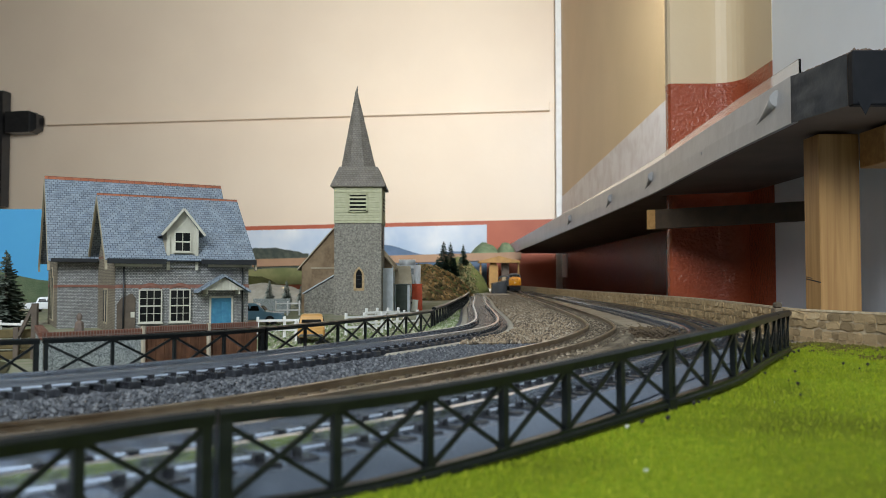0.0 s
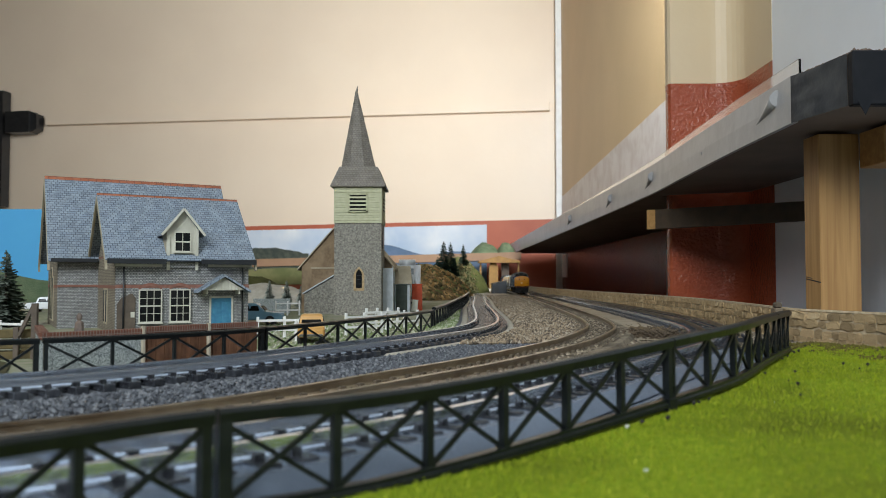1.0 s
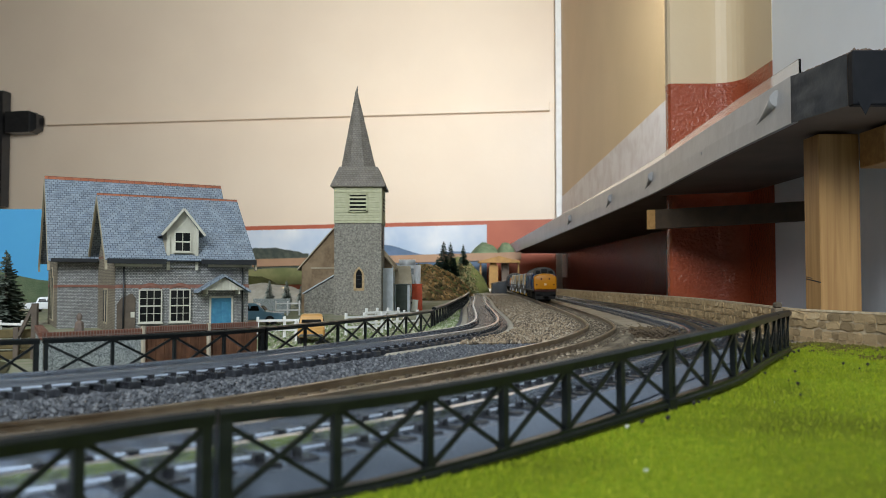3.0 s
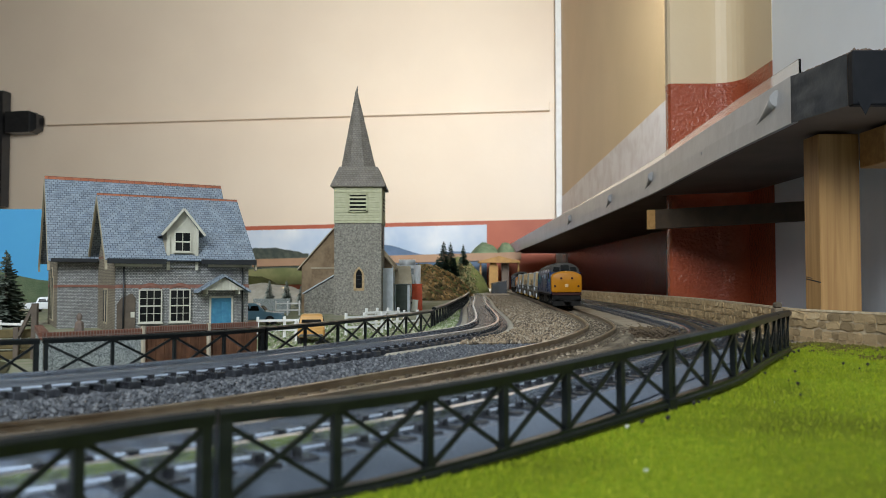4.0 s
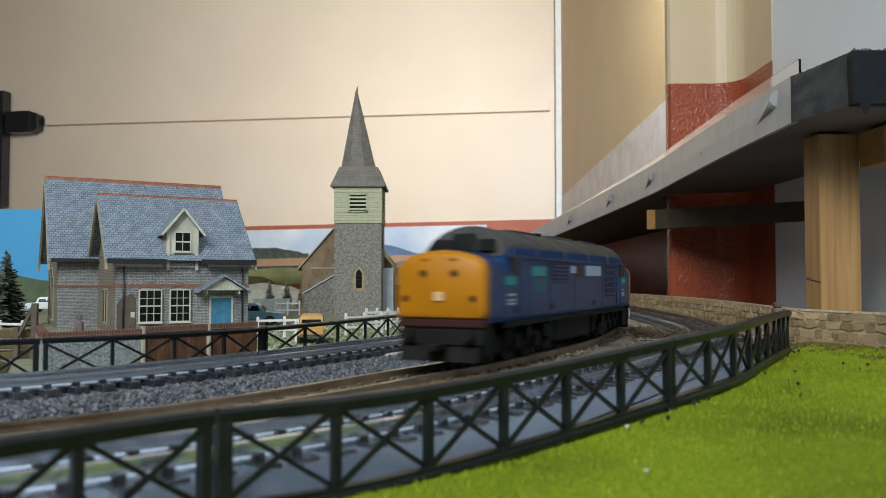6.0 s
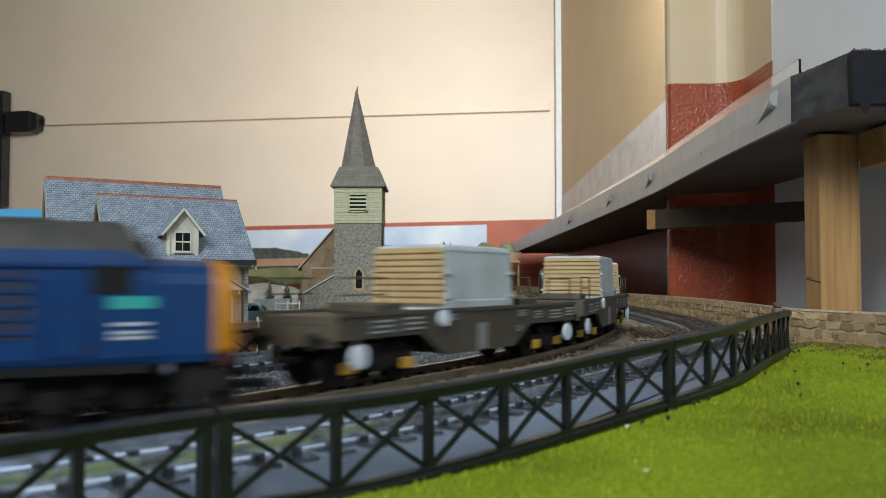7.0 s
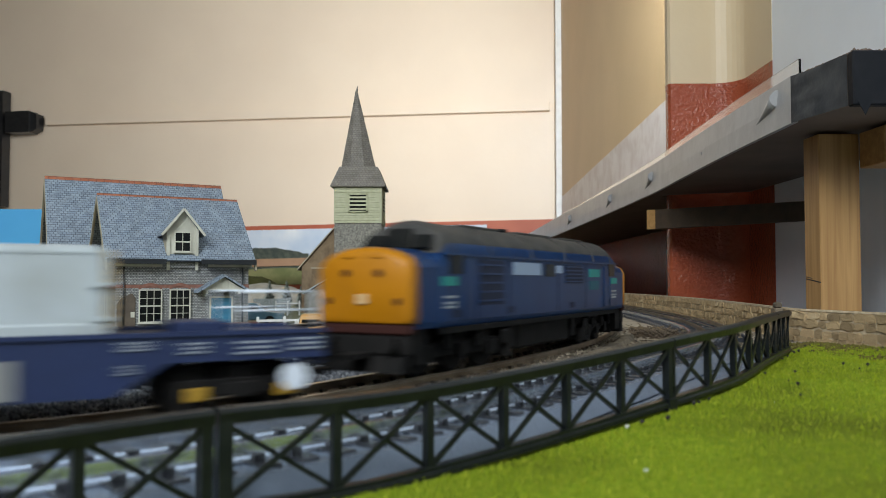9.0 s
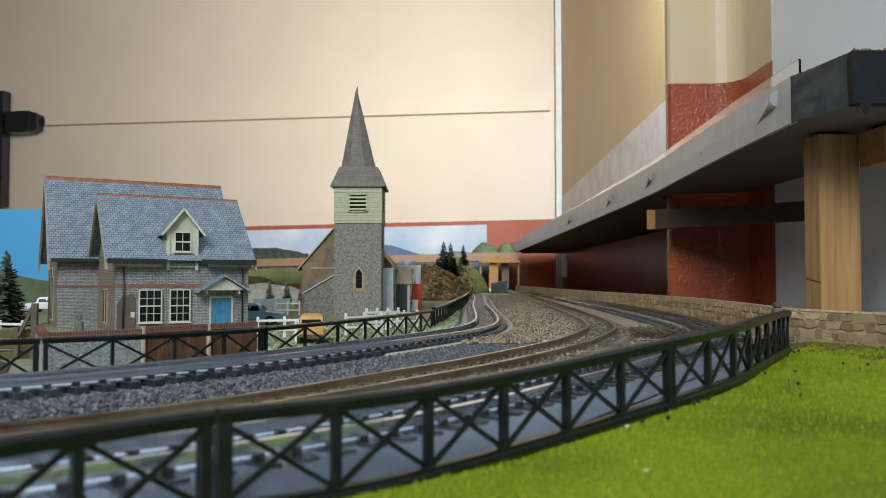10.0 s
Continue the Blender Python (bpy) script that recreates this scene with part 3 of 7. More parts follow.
def fibres():
    """Short grass fibres, joined."""
    rng = random.Random(4)
    verts, faces = [], []
    w = Vector((0.62, -0.78, 0))
    for _ in range(95000):
        s = rng.uniform(NF.s[0], NF.s[-1] * 0.86)
        d = 0.004 + 0.26 * rng.random() ** 1.5
        p = NF.at(s)
        v = p + w * (d - 0.0018)
        if v.y < 0.04 or v.length < 0.06:
            continue
        z = p.z * (1 - min(1, d / 0.2)) + 0.003 * min(1, d / 0.1) + 0.0016 * noise.noise(Vector((v.x * 35, v.y * 35, 1))) * min(1, d / 0.02)
        a = rng.uniform(0, 6.28)
        h = rng.uniform(0.0005, 0.0019)
        t = Vector((math.cos(a), math.sin(a), 0)) * 0.00021
        l = Vector((rng.gauss(0, 0.0005), rng.gauss(0, 0.0005), h))
        b = Vector((v.x, v.y, max(z - 0.0017, -0.0003)))
        i = len(verts)
        verts += [tuple(b - t), tuple(b + t), tuple(b + l)]
        faces.append((i, i + 1, i + 2))
    me = bpy.data.meshes.new("grass_fibres")
    me.from_pydata(verts, [], faces)
    me.materials.append(M_FIBRE)
    return tagged(new("grass_fibres", me), "short bright green grass fibres", "grass", "", "stuff")


M_FIBRE = mat("grass_fibre", (0.25, 0.35, 0.017), 0.9, c2=(0.38, 0.41, 0.034), scale=120, c3=(0.13, 0.20, 0.01), scale2=30, spec=0.1)
pebbled(M_FIBRE, [(0.22, 0.29, 0.014), (0.30, 0.35, 0.022), (0.16, 0.215, 0.010), (0.25, 0.31, 0.017), (0.35, 0.37, 0.035), (0.19, 0.25, 0.012), (0.24, 0.27, 0.018)])
fibres()
stones("white_specks", 7, lambda r: (lambda v: Vector((v.x, v.y, 0.0055)))(NF.at(r.uniform(0.05, 0.36)) + Vector((0.62, -0.78, 0)) * r.uniform(0.004, 0.10)), M_WHITE, "small white crumbs on the grass", 0.0004, 0.0008, seed=12)
stones("dark_crumbs", 34, lambda r: (lambda v: Vector((v.x, v.y, max(0.0045, v.z))))(NF.at(r.uniform(0.0, 0.30)) + Vector((0.62, -0.78, 0)) * (0.002 + 0.09 * r.random() ** 2)), mat("dark_crumb", (0.022, 0.02, 0.014), 0.9), "dark crumbs of soil on the grass", 0.0003, 0.0009, seed=13)
stones("moss_crumbs", 4200, lambda r: (lambda t, d: Vector((0.205 + 0.10 * t - d * 0.9, 0.452 - 0.19 * t - d * 0.45, 0.0045 + 0.0012 * r.random())))(r.random(), 0.060 * r.random() ** 2.2), mat("brown_moss", (0.075, 0.06, 0.018), 0.95, c2=(0.14, 0.12, 0.03), scale=400, spec=0.1), "brown-green mossy crumbs at the foot of the stone wall", 0.0004, 0.0014, seed=41)

# ---- fences ----
def girder_panel(name, path, s0, s1, bays, h, label, group, thick=0.0016, ends=1.5):
    """Lattice panel: top and bottom rail, posts, crossed braces in each bay."""
    f = thing(name, Matrix(), label, "fence", group)
    k = thick * 0.66
    ss = np.linspace(s0, s1, bays * 3 + 1)
    pts = [path.at(s) for s in ss]
    up = lambda p, z: Vector((p.x, p.y, p.z + z))
    bm = bmesh.new()
    sweep(bm, [up(p, h) for p in pts], [(-0.0013, -k * 1.4), (0.0013, -k * 1.4), (0.0017, k * 0.3), (0.0009, k * 0.9), (-0.0009, k * 0.9), (-0.0017, k * 0.3)])
    part("top_rail", bm, M_FENCE, f)
    bm = bmesh.new()
    sweep(bm, [up(p, 0.0012) for p in pts], [(-0.0016, -0.0012), (0.0024, -0.0012), (0.0024, -0.0002), (0.0011, 0.0001), (0.0011, 0.0010), (-0.0011, 0.0010), (-0.0011, 0.0001), (-0.0016, -0.0002)])
    part("bottom_rail", bm, M_FENCE, f)
    q = [path.at(s) for s in np.linspace(s0, s1, bays + 1)]
    for i, p in enumerate(q):
        e = thick if 0 < i < bays else thick * (ends if i == bays else min(ends, 1.2))
        bm = bmesh.new()
        d = (q[min(i + 1, bays)] - q[max(i - 1, 0)]).normalized()
        o = p + d * (0.0012 if i == 0 else -0.0012 if i == bays else 0)
        bar(bm, up(o, 0.0), up(o, h), e, e * 0.9, d)
        if i in (0, bays):
            bar(bm, up(o, -0.001), up(o, 0.0022), e * 1.7, e * 1.7, d)
        part("post", bm, M_FENCE, f)
    for a, b in zip(q, q[1:]):
        n = (b - a).cross(UP).normalized() * 0.00045
        for lo, hi, k in ((a, b, 1), (b, a, -1)):
            bm = bmesh.new()
            bar(bm, up(lo, 0.002) + n * k, up(hi, h - 0.0008) + n * k, 0.0008, 0.00095)
            part("brace", bm, M_FENCE, f)
    return f


def near_fence():
    step = 0.0223
    # the joint between two panels stands where the fence bends
    j = min(NF.s, key=lambda s: (NF.at(s) - Vector((-0.0382, 0.1375, 0))).length)
    girder_panel("lattice_fence", NF, j - 6 * step, j, 6, 0.0176, "black-green plastic lattice girder fence on the grass edge", "lattice fence panels", 0.0018)
    girder_panel("lattice_fence", NF, j - 12 * step - 0.0004, j - 6 * step - 0.0004, 6, 0.0176, "black-green plastic lattice girder fence on the grass edge", "lattice fence panels", 0.0018, 0.6)
    girder_panel("lattice_fence", NF, min(NF.s, key=lambda s: abs(NF.at(s).x - 0.160)), j - 12 * step - 0.0008, 3, 0.0178, "short black-green lattice fence end at the stone wall", "lattice fence panels", 0.0016, 0.6)
    girder_panel("lattice_fence", NF, j + 0.001, min(j + 4 * step, NF.s[-1]), 4, 0.0176, "black-green plastic lattice girder fence on the grass edge", "lattice fence panels", 0.0018)


near_fence()


def far_fence():
    fp = Path(FENCE_FAR)
    def s_of(x):
        return min(fp.s, key=lambda s: abs(fp.at(s).x - x))
    a, b, c = s_of(-0.1535), s_of(-0.087), fp.s[-1]
    lab = "black plastic lattice fence beside the inner track"
    girder_panel("lattice_fence", fp, max(fp.s[0], a - 0.10), a - 0.001, 5, 0.0170, lab, "lattice fence panels", 0.0014)
    girder_panel("lattice_fence", fp, a, b, 4, 0.0170, lab, "lattice fence panels", 0.0014)
    girder_panel("lattice_fence", fp, b + 0.001, c, 7, 0.0170, lab, "lattice fence panels", 0.0014)
    back = Path(smooth([Vector(p) for p in ((-0.007, 0.628, 0), (0.004, 0.75, 0), (0.017, 0.95, 0), (0.033, 1.2, 0), (0.048, 1.5, 0))], 0.01))
    for k in range(5):
        l = back.s[-1] / 5
        girder_panel("lattice_fence", back, l * k, l * (k + 1) - 0.001, 7, 0.0185, "black plastic lattice fence running back to the station", "lattice fence panels", 0.0016)


far_fence()

# ---- stone wall beside the sidings ----
M_STONE = mat("moulded_stone", (0.60, 0.42, 0.225), 0.8, c2=(0.38, 0.26, 0.135), scale=260, c3=(0.66, 0.50, 0.30), scale2=60, bump=0.0007, bscale=700, vary=0.28, spec=0.2)
M_MORTAR = mat("stone_mortar", (0.60, 0.48, 0.32), 0.9, c2=(0.40, 0.31, 0.20), scale=250, bump=0.0005, bscale=800, spec=0.1)


def stone_wall():
    path = Path(smooth([Vector(p) for p in ((0.30, 0.24, 0), (0.268, 0.345, 0), (0.243, 0.43, 0), (0.222, 0.50, 0), (0.2215, 0.525, 0), (0.232, 0.60, 0), (0.247, 0.72, 0), (0.258, 0.85, 0), (0.258, 1.1, 0), (0.252, 1.4, 0), (0.252, 1.9, 0), (0.27, 3.0, 0))], 0.01))
    w = thing("stone_wall", Matrix(), "low moulded stone wall with uneven buff stones beside the sidings", "wall")
    h = 0.0215
    bm = bmesh.new()
    sweep(bm, path.p, [(-0.0016, -0.0006), (0.0016, -0.0006), (0.0016, h), (-0.0016, h)])
    part("core", bm, M_MORTAR, w)
    rng = random.Random(11)
    meshes = []
    for k in range(14):
        b = bmesh.new()
        l, t = 1.0, 1.0
        o = []
        nn = 8
        for i in range(nn):
            a = 2 * math.pi * i / nn + rng.uniform(-0.25, 0.25)
            r = rng.uniform(0.86, 1.06)
            cx, cz = math.cos(a), math.sin(a)
            m = max(abs(cx), abs(cz)) ** 0.95
            o.append((0.5 * r * cx / m, 0, 0.5 * r * cz / m))
        base = [b.verts.new(p) for p in o]
        top = [b.verts.new((p[0] * 0.90, 1.0 + rng.uniform(-0.4, 0.4), p[2] * 0.86)) for p in o]
        b.faces.new(top)
        for i in range(nn):
            b.faces.new((base[i], base[(i + 1) % nn], top[(i + 1) % nn], top[i]))
        bmesh.ops.recalc_face_normals(b, faces=b.faces[:])
        me = bpy.data.meshes.new("stone")
        b.to_mesh(me)
        b.free()
        me.materials.append(M_STONE)
        meshes.append(me)
    far = bmesh.new()
    count = 0
    for row in range(4):
        z0 = 0.0004 + row * 0.0053 + rng.uniform(-0.0004, 0.0004)
        s = rng.uniform(0.0, 0.006)
        while s < path.s[-1] - 0.02:
            l = rng.choice((0.0048, 0.0065, 0.008, 0.0105, 0.014)) * rng.uniform(0.85, 1.15)
            p, d = path.at(s + l / 2), path.way(s + l / 2)
            if p.y > 2.2:
                break
            side = Vector((-d.y, d.x, 0))
            hgt = 0.0057 * rng.uniform(0.82, 1.16)
            ang = math.atan2(d.y, d.x)
            m = Matrix.Translation((p.x + side.x * 0.0014, p.y + side.y * 0.0014, z0 + 0.0026)) @ Matrix.Rotation(ang, 4, "Z") @ Matrix.Rotation(rng.uniform(-0.14, 0.14), 4, "Y") @ Matrix.Diagonal((l * 1.06, 0.0009 * rng.uniform(0.6, 1.5), hgt, 1))
            me = rng.choice(meshes)
            if p.y < 1.0 and count < 300:
                shared("stone", me, w, m)
                count += 1
            else:
                i0 = len(far.verts)
                vs = [far.verts.new(m @ v.co) for v in me.vertices]
                for q in me.polygons:
                    far.faces.new([vs[i] for i in q.vertices])
            s += l
    tagged(part("stones_far", far, M_STONE, w), kind="stuff")
    cap = bmesh.new()
    sweep(cap, [p + Vector((0, 0, h)) for p in path.p], [(-0.0022, 0), (0.0022, 0), (0.0019, 0.0011), (-0.0019, 0.0013)])
    part("coping", cap, M_MORTAR, w)
    pil = thing("wall_pier", Matrix.Translation((0.2135, 0.517, 0)), "dark stone end pier of the low wall", "pillar")
    b = bmesh.new()
    box(b, -0.0028, 0.0028, -0.0035, 0.0035, 0, 0.0225, bev=0.0006)
    part("shaft", b, M_SLEEPERB, pil)
    b = bmesh.new()
    box(b, -0.0022, 0.0022, -0.003, 0.003, 0.0225, 0.0262, bev=0.001)
    part("cap", b, M_SLEEPERB, pil)


stone_wall()

# ---- garden wall and board fence before the cottage ----
M_PEBBLE = mat("printed_grey_stone", (0.43, 0.46, 0.44), 0.85, c2=(0.13, 0.145, 0.145), scale=2400, kind="voronoi", mix=(0.1, 0.9), bump=0.0002, bscale=1800, spec=0.2)
M_BRICKCAP = brick_mat("printed_red_brick", (0.20, 0.082, 0.055), (0.15, 0.06, 0.04), (0.25, 0.19, 0.155), 0.0013, 0.0042, 0.00018, offset=0.0)
M_PLANK = mat("reddish_boards", (0.165, 0.078, 0.042), 0.75, c2=(0.115, 0.052, 0.028), scale=160, vary=0.2, spec=0.2)
M_CARDEDGE = mat("raw_card", (0.50, 0.43, 0.32), 0.9, c2=(0.42, 0.36, 0.27), scale=120)


def garden_wall(p0, p1, h=0.0185):
    p0, p1 = Vector(p0), Vector(p1)
    d = p1 - p0
    m = Matrix.Translation(p0) @ Matrix.Rotation(math.atan2(d.y, d.x), 4, "Z")
    w = thing("garden_wall", m, "low grey printed stone wall with a red brick coping", "wall")
    l = d.length
    part("wall", B(0, l, 0, 0.0025, 0, h - 0.0028), M_PEBBLE, w)
    part("coping", B(-0.0006, l + 0.0006, -0.0006, 0.0031, h - 0.0028, h, bev=0.0002), M_BRICKCAP, w)
    return w


def board_fence(p0, p1, h=0.0192):
    p0, p1 = Vector(p0), Vector(p1)
    d = p1 - p0
    l = d.length
    m = Matrix.Translation(p0) @ Matrix.Rotation(math.atan2(d.y, d.x), 4, "Z")
    f = thing("board_fence", m, "reddish brown board fence panel with a brick coping", "fence", "board fence panels")
    n = max(4, int(l / 0.0022))
    for i in range(n):
        part("board", B(l * i / n + 0.0001, l * (i + 1) / n - 0.0001, 0 if i % 2 else 0.0003, 0.0018, 0.0003, h - 0.003), M_PLANK, f)
    part("coping", B(0, l, -0.0008, 0.0026, h - 0.003, h, bev=0.0002), M_BRICKCAP, f)
    part("post", B(-0.0006, 0.0006, -0.0012, 0.0008, 0, h + 0.0004), M_CARDEDGE, f, "cream card post")


garden_wall((-0.1645, 0.333, 0), (-0.1355, 0.364, 0))
garden_wall((-0.197, 0.392, 0), (-0.1650, 0.3335, 0))
board_fence((-0.1350, 0.3645, 0), (-0.1135, 0.390, 0))
board_fence((-0.1130, 0.3905, 0), (-0.0945, 0.412, 0))

# ---- the cottage ----
M_SLATE = brick_mat("printed_blue_slate", (0.33, 0.39, 0.46), (0.225, 0.275, 0.34), (0.075, 0.09, 0.12), 0.0034, 0.0026, 0.00019, ("X", "Y"), rough=0.6, bump=0.0004)
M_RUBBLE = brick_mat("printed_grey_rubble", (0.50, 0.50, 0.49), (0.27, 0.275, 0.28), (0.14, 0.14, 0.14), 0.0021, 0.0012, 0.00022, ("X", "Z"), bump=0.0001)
# the front's rubble print, browner and darker: the gables' shade put into the colour
M_RUBBLE_SHADED = brick_mat("printed_grey_rubble_shaded", (0.36, 0.31, 0.24), (0.25, 0.21, 0.16), (0.17, 0.145, 0.11), 0.0021, 0.0012, 0.00022, ("Y", "Z"), bump=0.0001)
M_RIDGE = brick_mat("terracotta_ridge", (0.42, 0.15, 0.08), (0.36, 0.12, 0.065), (0.2, 0.08, 0.05), 0.0065, 0.05, 0.0003, ("X", "Y"), rough=0.7)
M_BARGE = mat("stone_coloured_card", (0.42, 0.36, 0.26), 0.7, c2=(0.34, 0.29, 0.2), scale=120)
M_OFFWHITE = mat("offwhite_card", (0.60, 0.58, 0.49), 0.7, c2=(0.48, 0.46, 0.38), scale=90)
M_GUTTER = mat("black_gutter", (0.018, 0.02, 0.024), 0.5)
M_BLUEDOOR = mat("blue_door_card", (0.055, 0.23, 0.36), 0.6, c2=(0.04, 0.18, 0.30), scale=300)
M_DARKDOOR = mat("brown_door_card", (0.12, 0.09, 0.065), 0.7, c2=(0.08, 0.06, 0.045), scale=150)
M_PANE = mat("dark_window_pane", (0.006, 0.007, 0.008), 0.2, spec=0.15, c2=(0.016, 0.016, 0.015), scale=90)
M_LEDGE = mat("brown_red_band", (0.27, 0.12, 0.085), 0.8, c2=(0.20, 0.085, 0.06), scale=400)


def sash(parent, x0, x1, z0, z1, y, cols, rows, glass=None, name="window"):
    """A glazed window facing -y at depth y: frame, panes and bars."""
    w = part(name, B(x0 - 0.0009, x1 + 0.0009, y - 0.0003, y + 0.0012, z0 - 0.0009, z0), M_OFFWHITE, parent)
    part("sill", B(x0 - 0.0016, x1 + 0.0016, y - 0.0013, y + 0.0008, z0 - 0.0018, z0 - 0.0009), M_OFFWHITE, w)
    bm = bmesh.new()
    t = 0.0009
    box(bm, x0 - t, x0, y - 0.0003, y + 0.0012, z0, z1)
    box(bm, x1, x1 + t, y - 0.0003, y + 0.0012, z0, z1)
    box(bm, x0 - t, x1 + t, y - 0.0003, y + 0.0012, z1, z1 + t)
    part("frame", bm, M_OFFWHITE, w)
    bm = bmesh.new()
    for i in range(1, cols):
        x = x0 + (x1 - x0) * i / cols
        box(bm, x - 0.00022, x + 0.00022, y, y + 0.0009, z0, z1)
    for j in range(1, rows):
        z = z0 + (z1 - z0) * j / rows
        k = 0.0005 if j * 2 == rows else 0.0002
        box(bm, x0, x1, y + 0.0001, y + 0.0008, z - k, z + k)
    part("glazing_bar", bm, M_OFFWHITE, w)
    for i in range(cols):
        for j in range(rows):
            a, b = x0 + (x1 - x0) * i / cols, x0 + (x1 - x0) * (i + 1) / cols
            c, d = z0 + (z1 - z0) * j / rows, z0 + (z1 - z0) * (j + 1) / rows
            part("pane", B(a, b, y + 0.0006, y + 0.0011, c, d), M_PANE, w)
    return w


def slope(parent, x0, x1, y_e, z_e, y_r, z_r, th=0.0012, label=""):
    """One roof slope from the eaves (y_e, z_e) to the ridge, as a slab in its own plane so that the courses lie along it."""
    run, rise = y_r - y_e, z_r - z_e
    l = math.hypot(run, rise)
    sign = 1 if run > 0 else -1
    ang = math.atan2(rise, abs(run))
    m = Matrix.Translation((0, y_e, z_e)) @ (Matrix.Rotation(ang, 4, "X") if sign > 0 else Matrix.Rotation(math.pi, 4, "Z") @ Matrix.Rotation(ang, 4, "X"))
    bm = B(x0, x1, 0, l, 0, th) if sign > 0 else B(-x1, -x0, 0, l, 0, th)
    r = part("roof", bm, M_SLATE, parent, label, m=m)
    return r


def barge(parent, x, pts, w=0.0016, d=0.0032):
    for a, b in zip(pts, pts[1:]):
        bm = bmesh.new()
        bar(bm, (x, a[0], a[1] - d / 2), (x, b[0], b[1] - d / 2), w, d)
        part("bargeboard", bm, M_BARGE, parent)


def gable_block(h, x0, x1, y0, y1, eave, ridge, over=0.008, lip=0.006):
    ym = (y0 + y1) / 2
    k = (ridge - eave) / (ym - y0 + lip)
    inner = eave + k * lip
    part("wall", B(x0, x1, y0, y0 + 0.0015, 0, inner - 0.001), M_RUBBLE, h, "printed grey stone front wall")
    part("wall", B(x0, x1, y1 - 0.0015, y1, 0, inner - 0.001), M_RUBBLE, h)
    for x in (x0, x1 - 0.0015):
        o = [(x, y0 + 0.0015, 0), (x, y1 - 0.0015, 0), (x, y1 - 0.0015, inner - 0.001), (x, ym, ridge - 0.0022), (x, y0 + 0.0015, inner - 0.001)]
        # gable ends take the print with shade in its colour
        part("gable_wall", P(o, (0.0015, 0, 0)), M_RUBBLE_SHADED, h)
        xx = x - 0.0003 if x == x0 else x + 0.0015
        part("string_course", B(xx, xx + 0.0003, y0, y1, 0.034, 0.0364), M_LEDGE, h)
        part("string_course", B(xx, xx + 0.0003, y0, y1, inner - 0.002, inner - 0.0005), M_LEDGE, h)
    slope(h, x0 - over, x1 + over * 0.5, y0 - lip, eave, ym, ridge)
    slope(h, x0 - over, x1 + over * 0.5, y1 + lip, eave, ym, ridge)
    bm = bmesh.new()
    prism(bm, [(x0 - over, ym - 0.0022, ridge - 0.0008), (x0 - over, ym, ridge + 0.0022), (x0 - over, ym + 0.0022, ridge - 0.0008)], (x1 - x0 + over * 1.5, 0, 0))
    part("ridge", bm, M_RIDGE, h, "terracotta ridge tiles")
    for x in (x0 - over + 0.0004, x1 + over * 0.5 - 0.0004):
        z = lambda y: ridge - abs(y - ym) * k
        barge(h, x, [(y0 - lip - 0.001, z(y0 - lip - 0.001) - 0.004), (y0 - lip, z(y0 - lip)), (ym, ridge - 0.0004)])
        barge(h, x, [(y1 + lip + 0.001, z(y1 + lip + 0.001) - 0.004), (y1 + lip, z(y1 + lip)), (ym, ridge - 0.0004)])
    return k


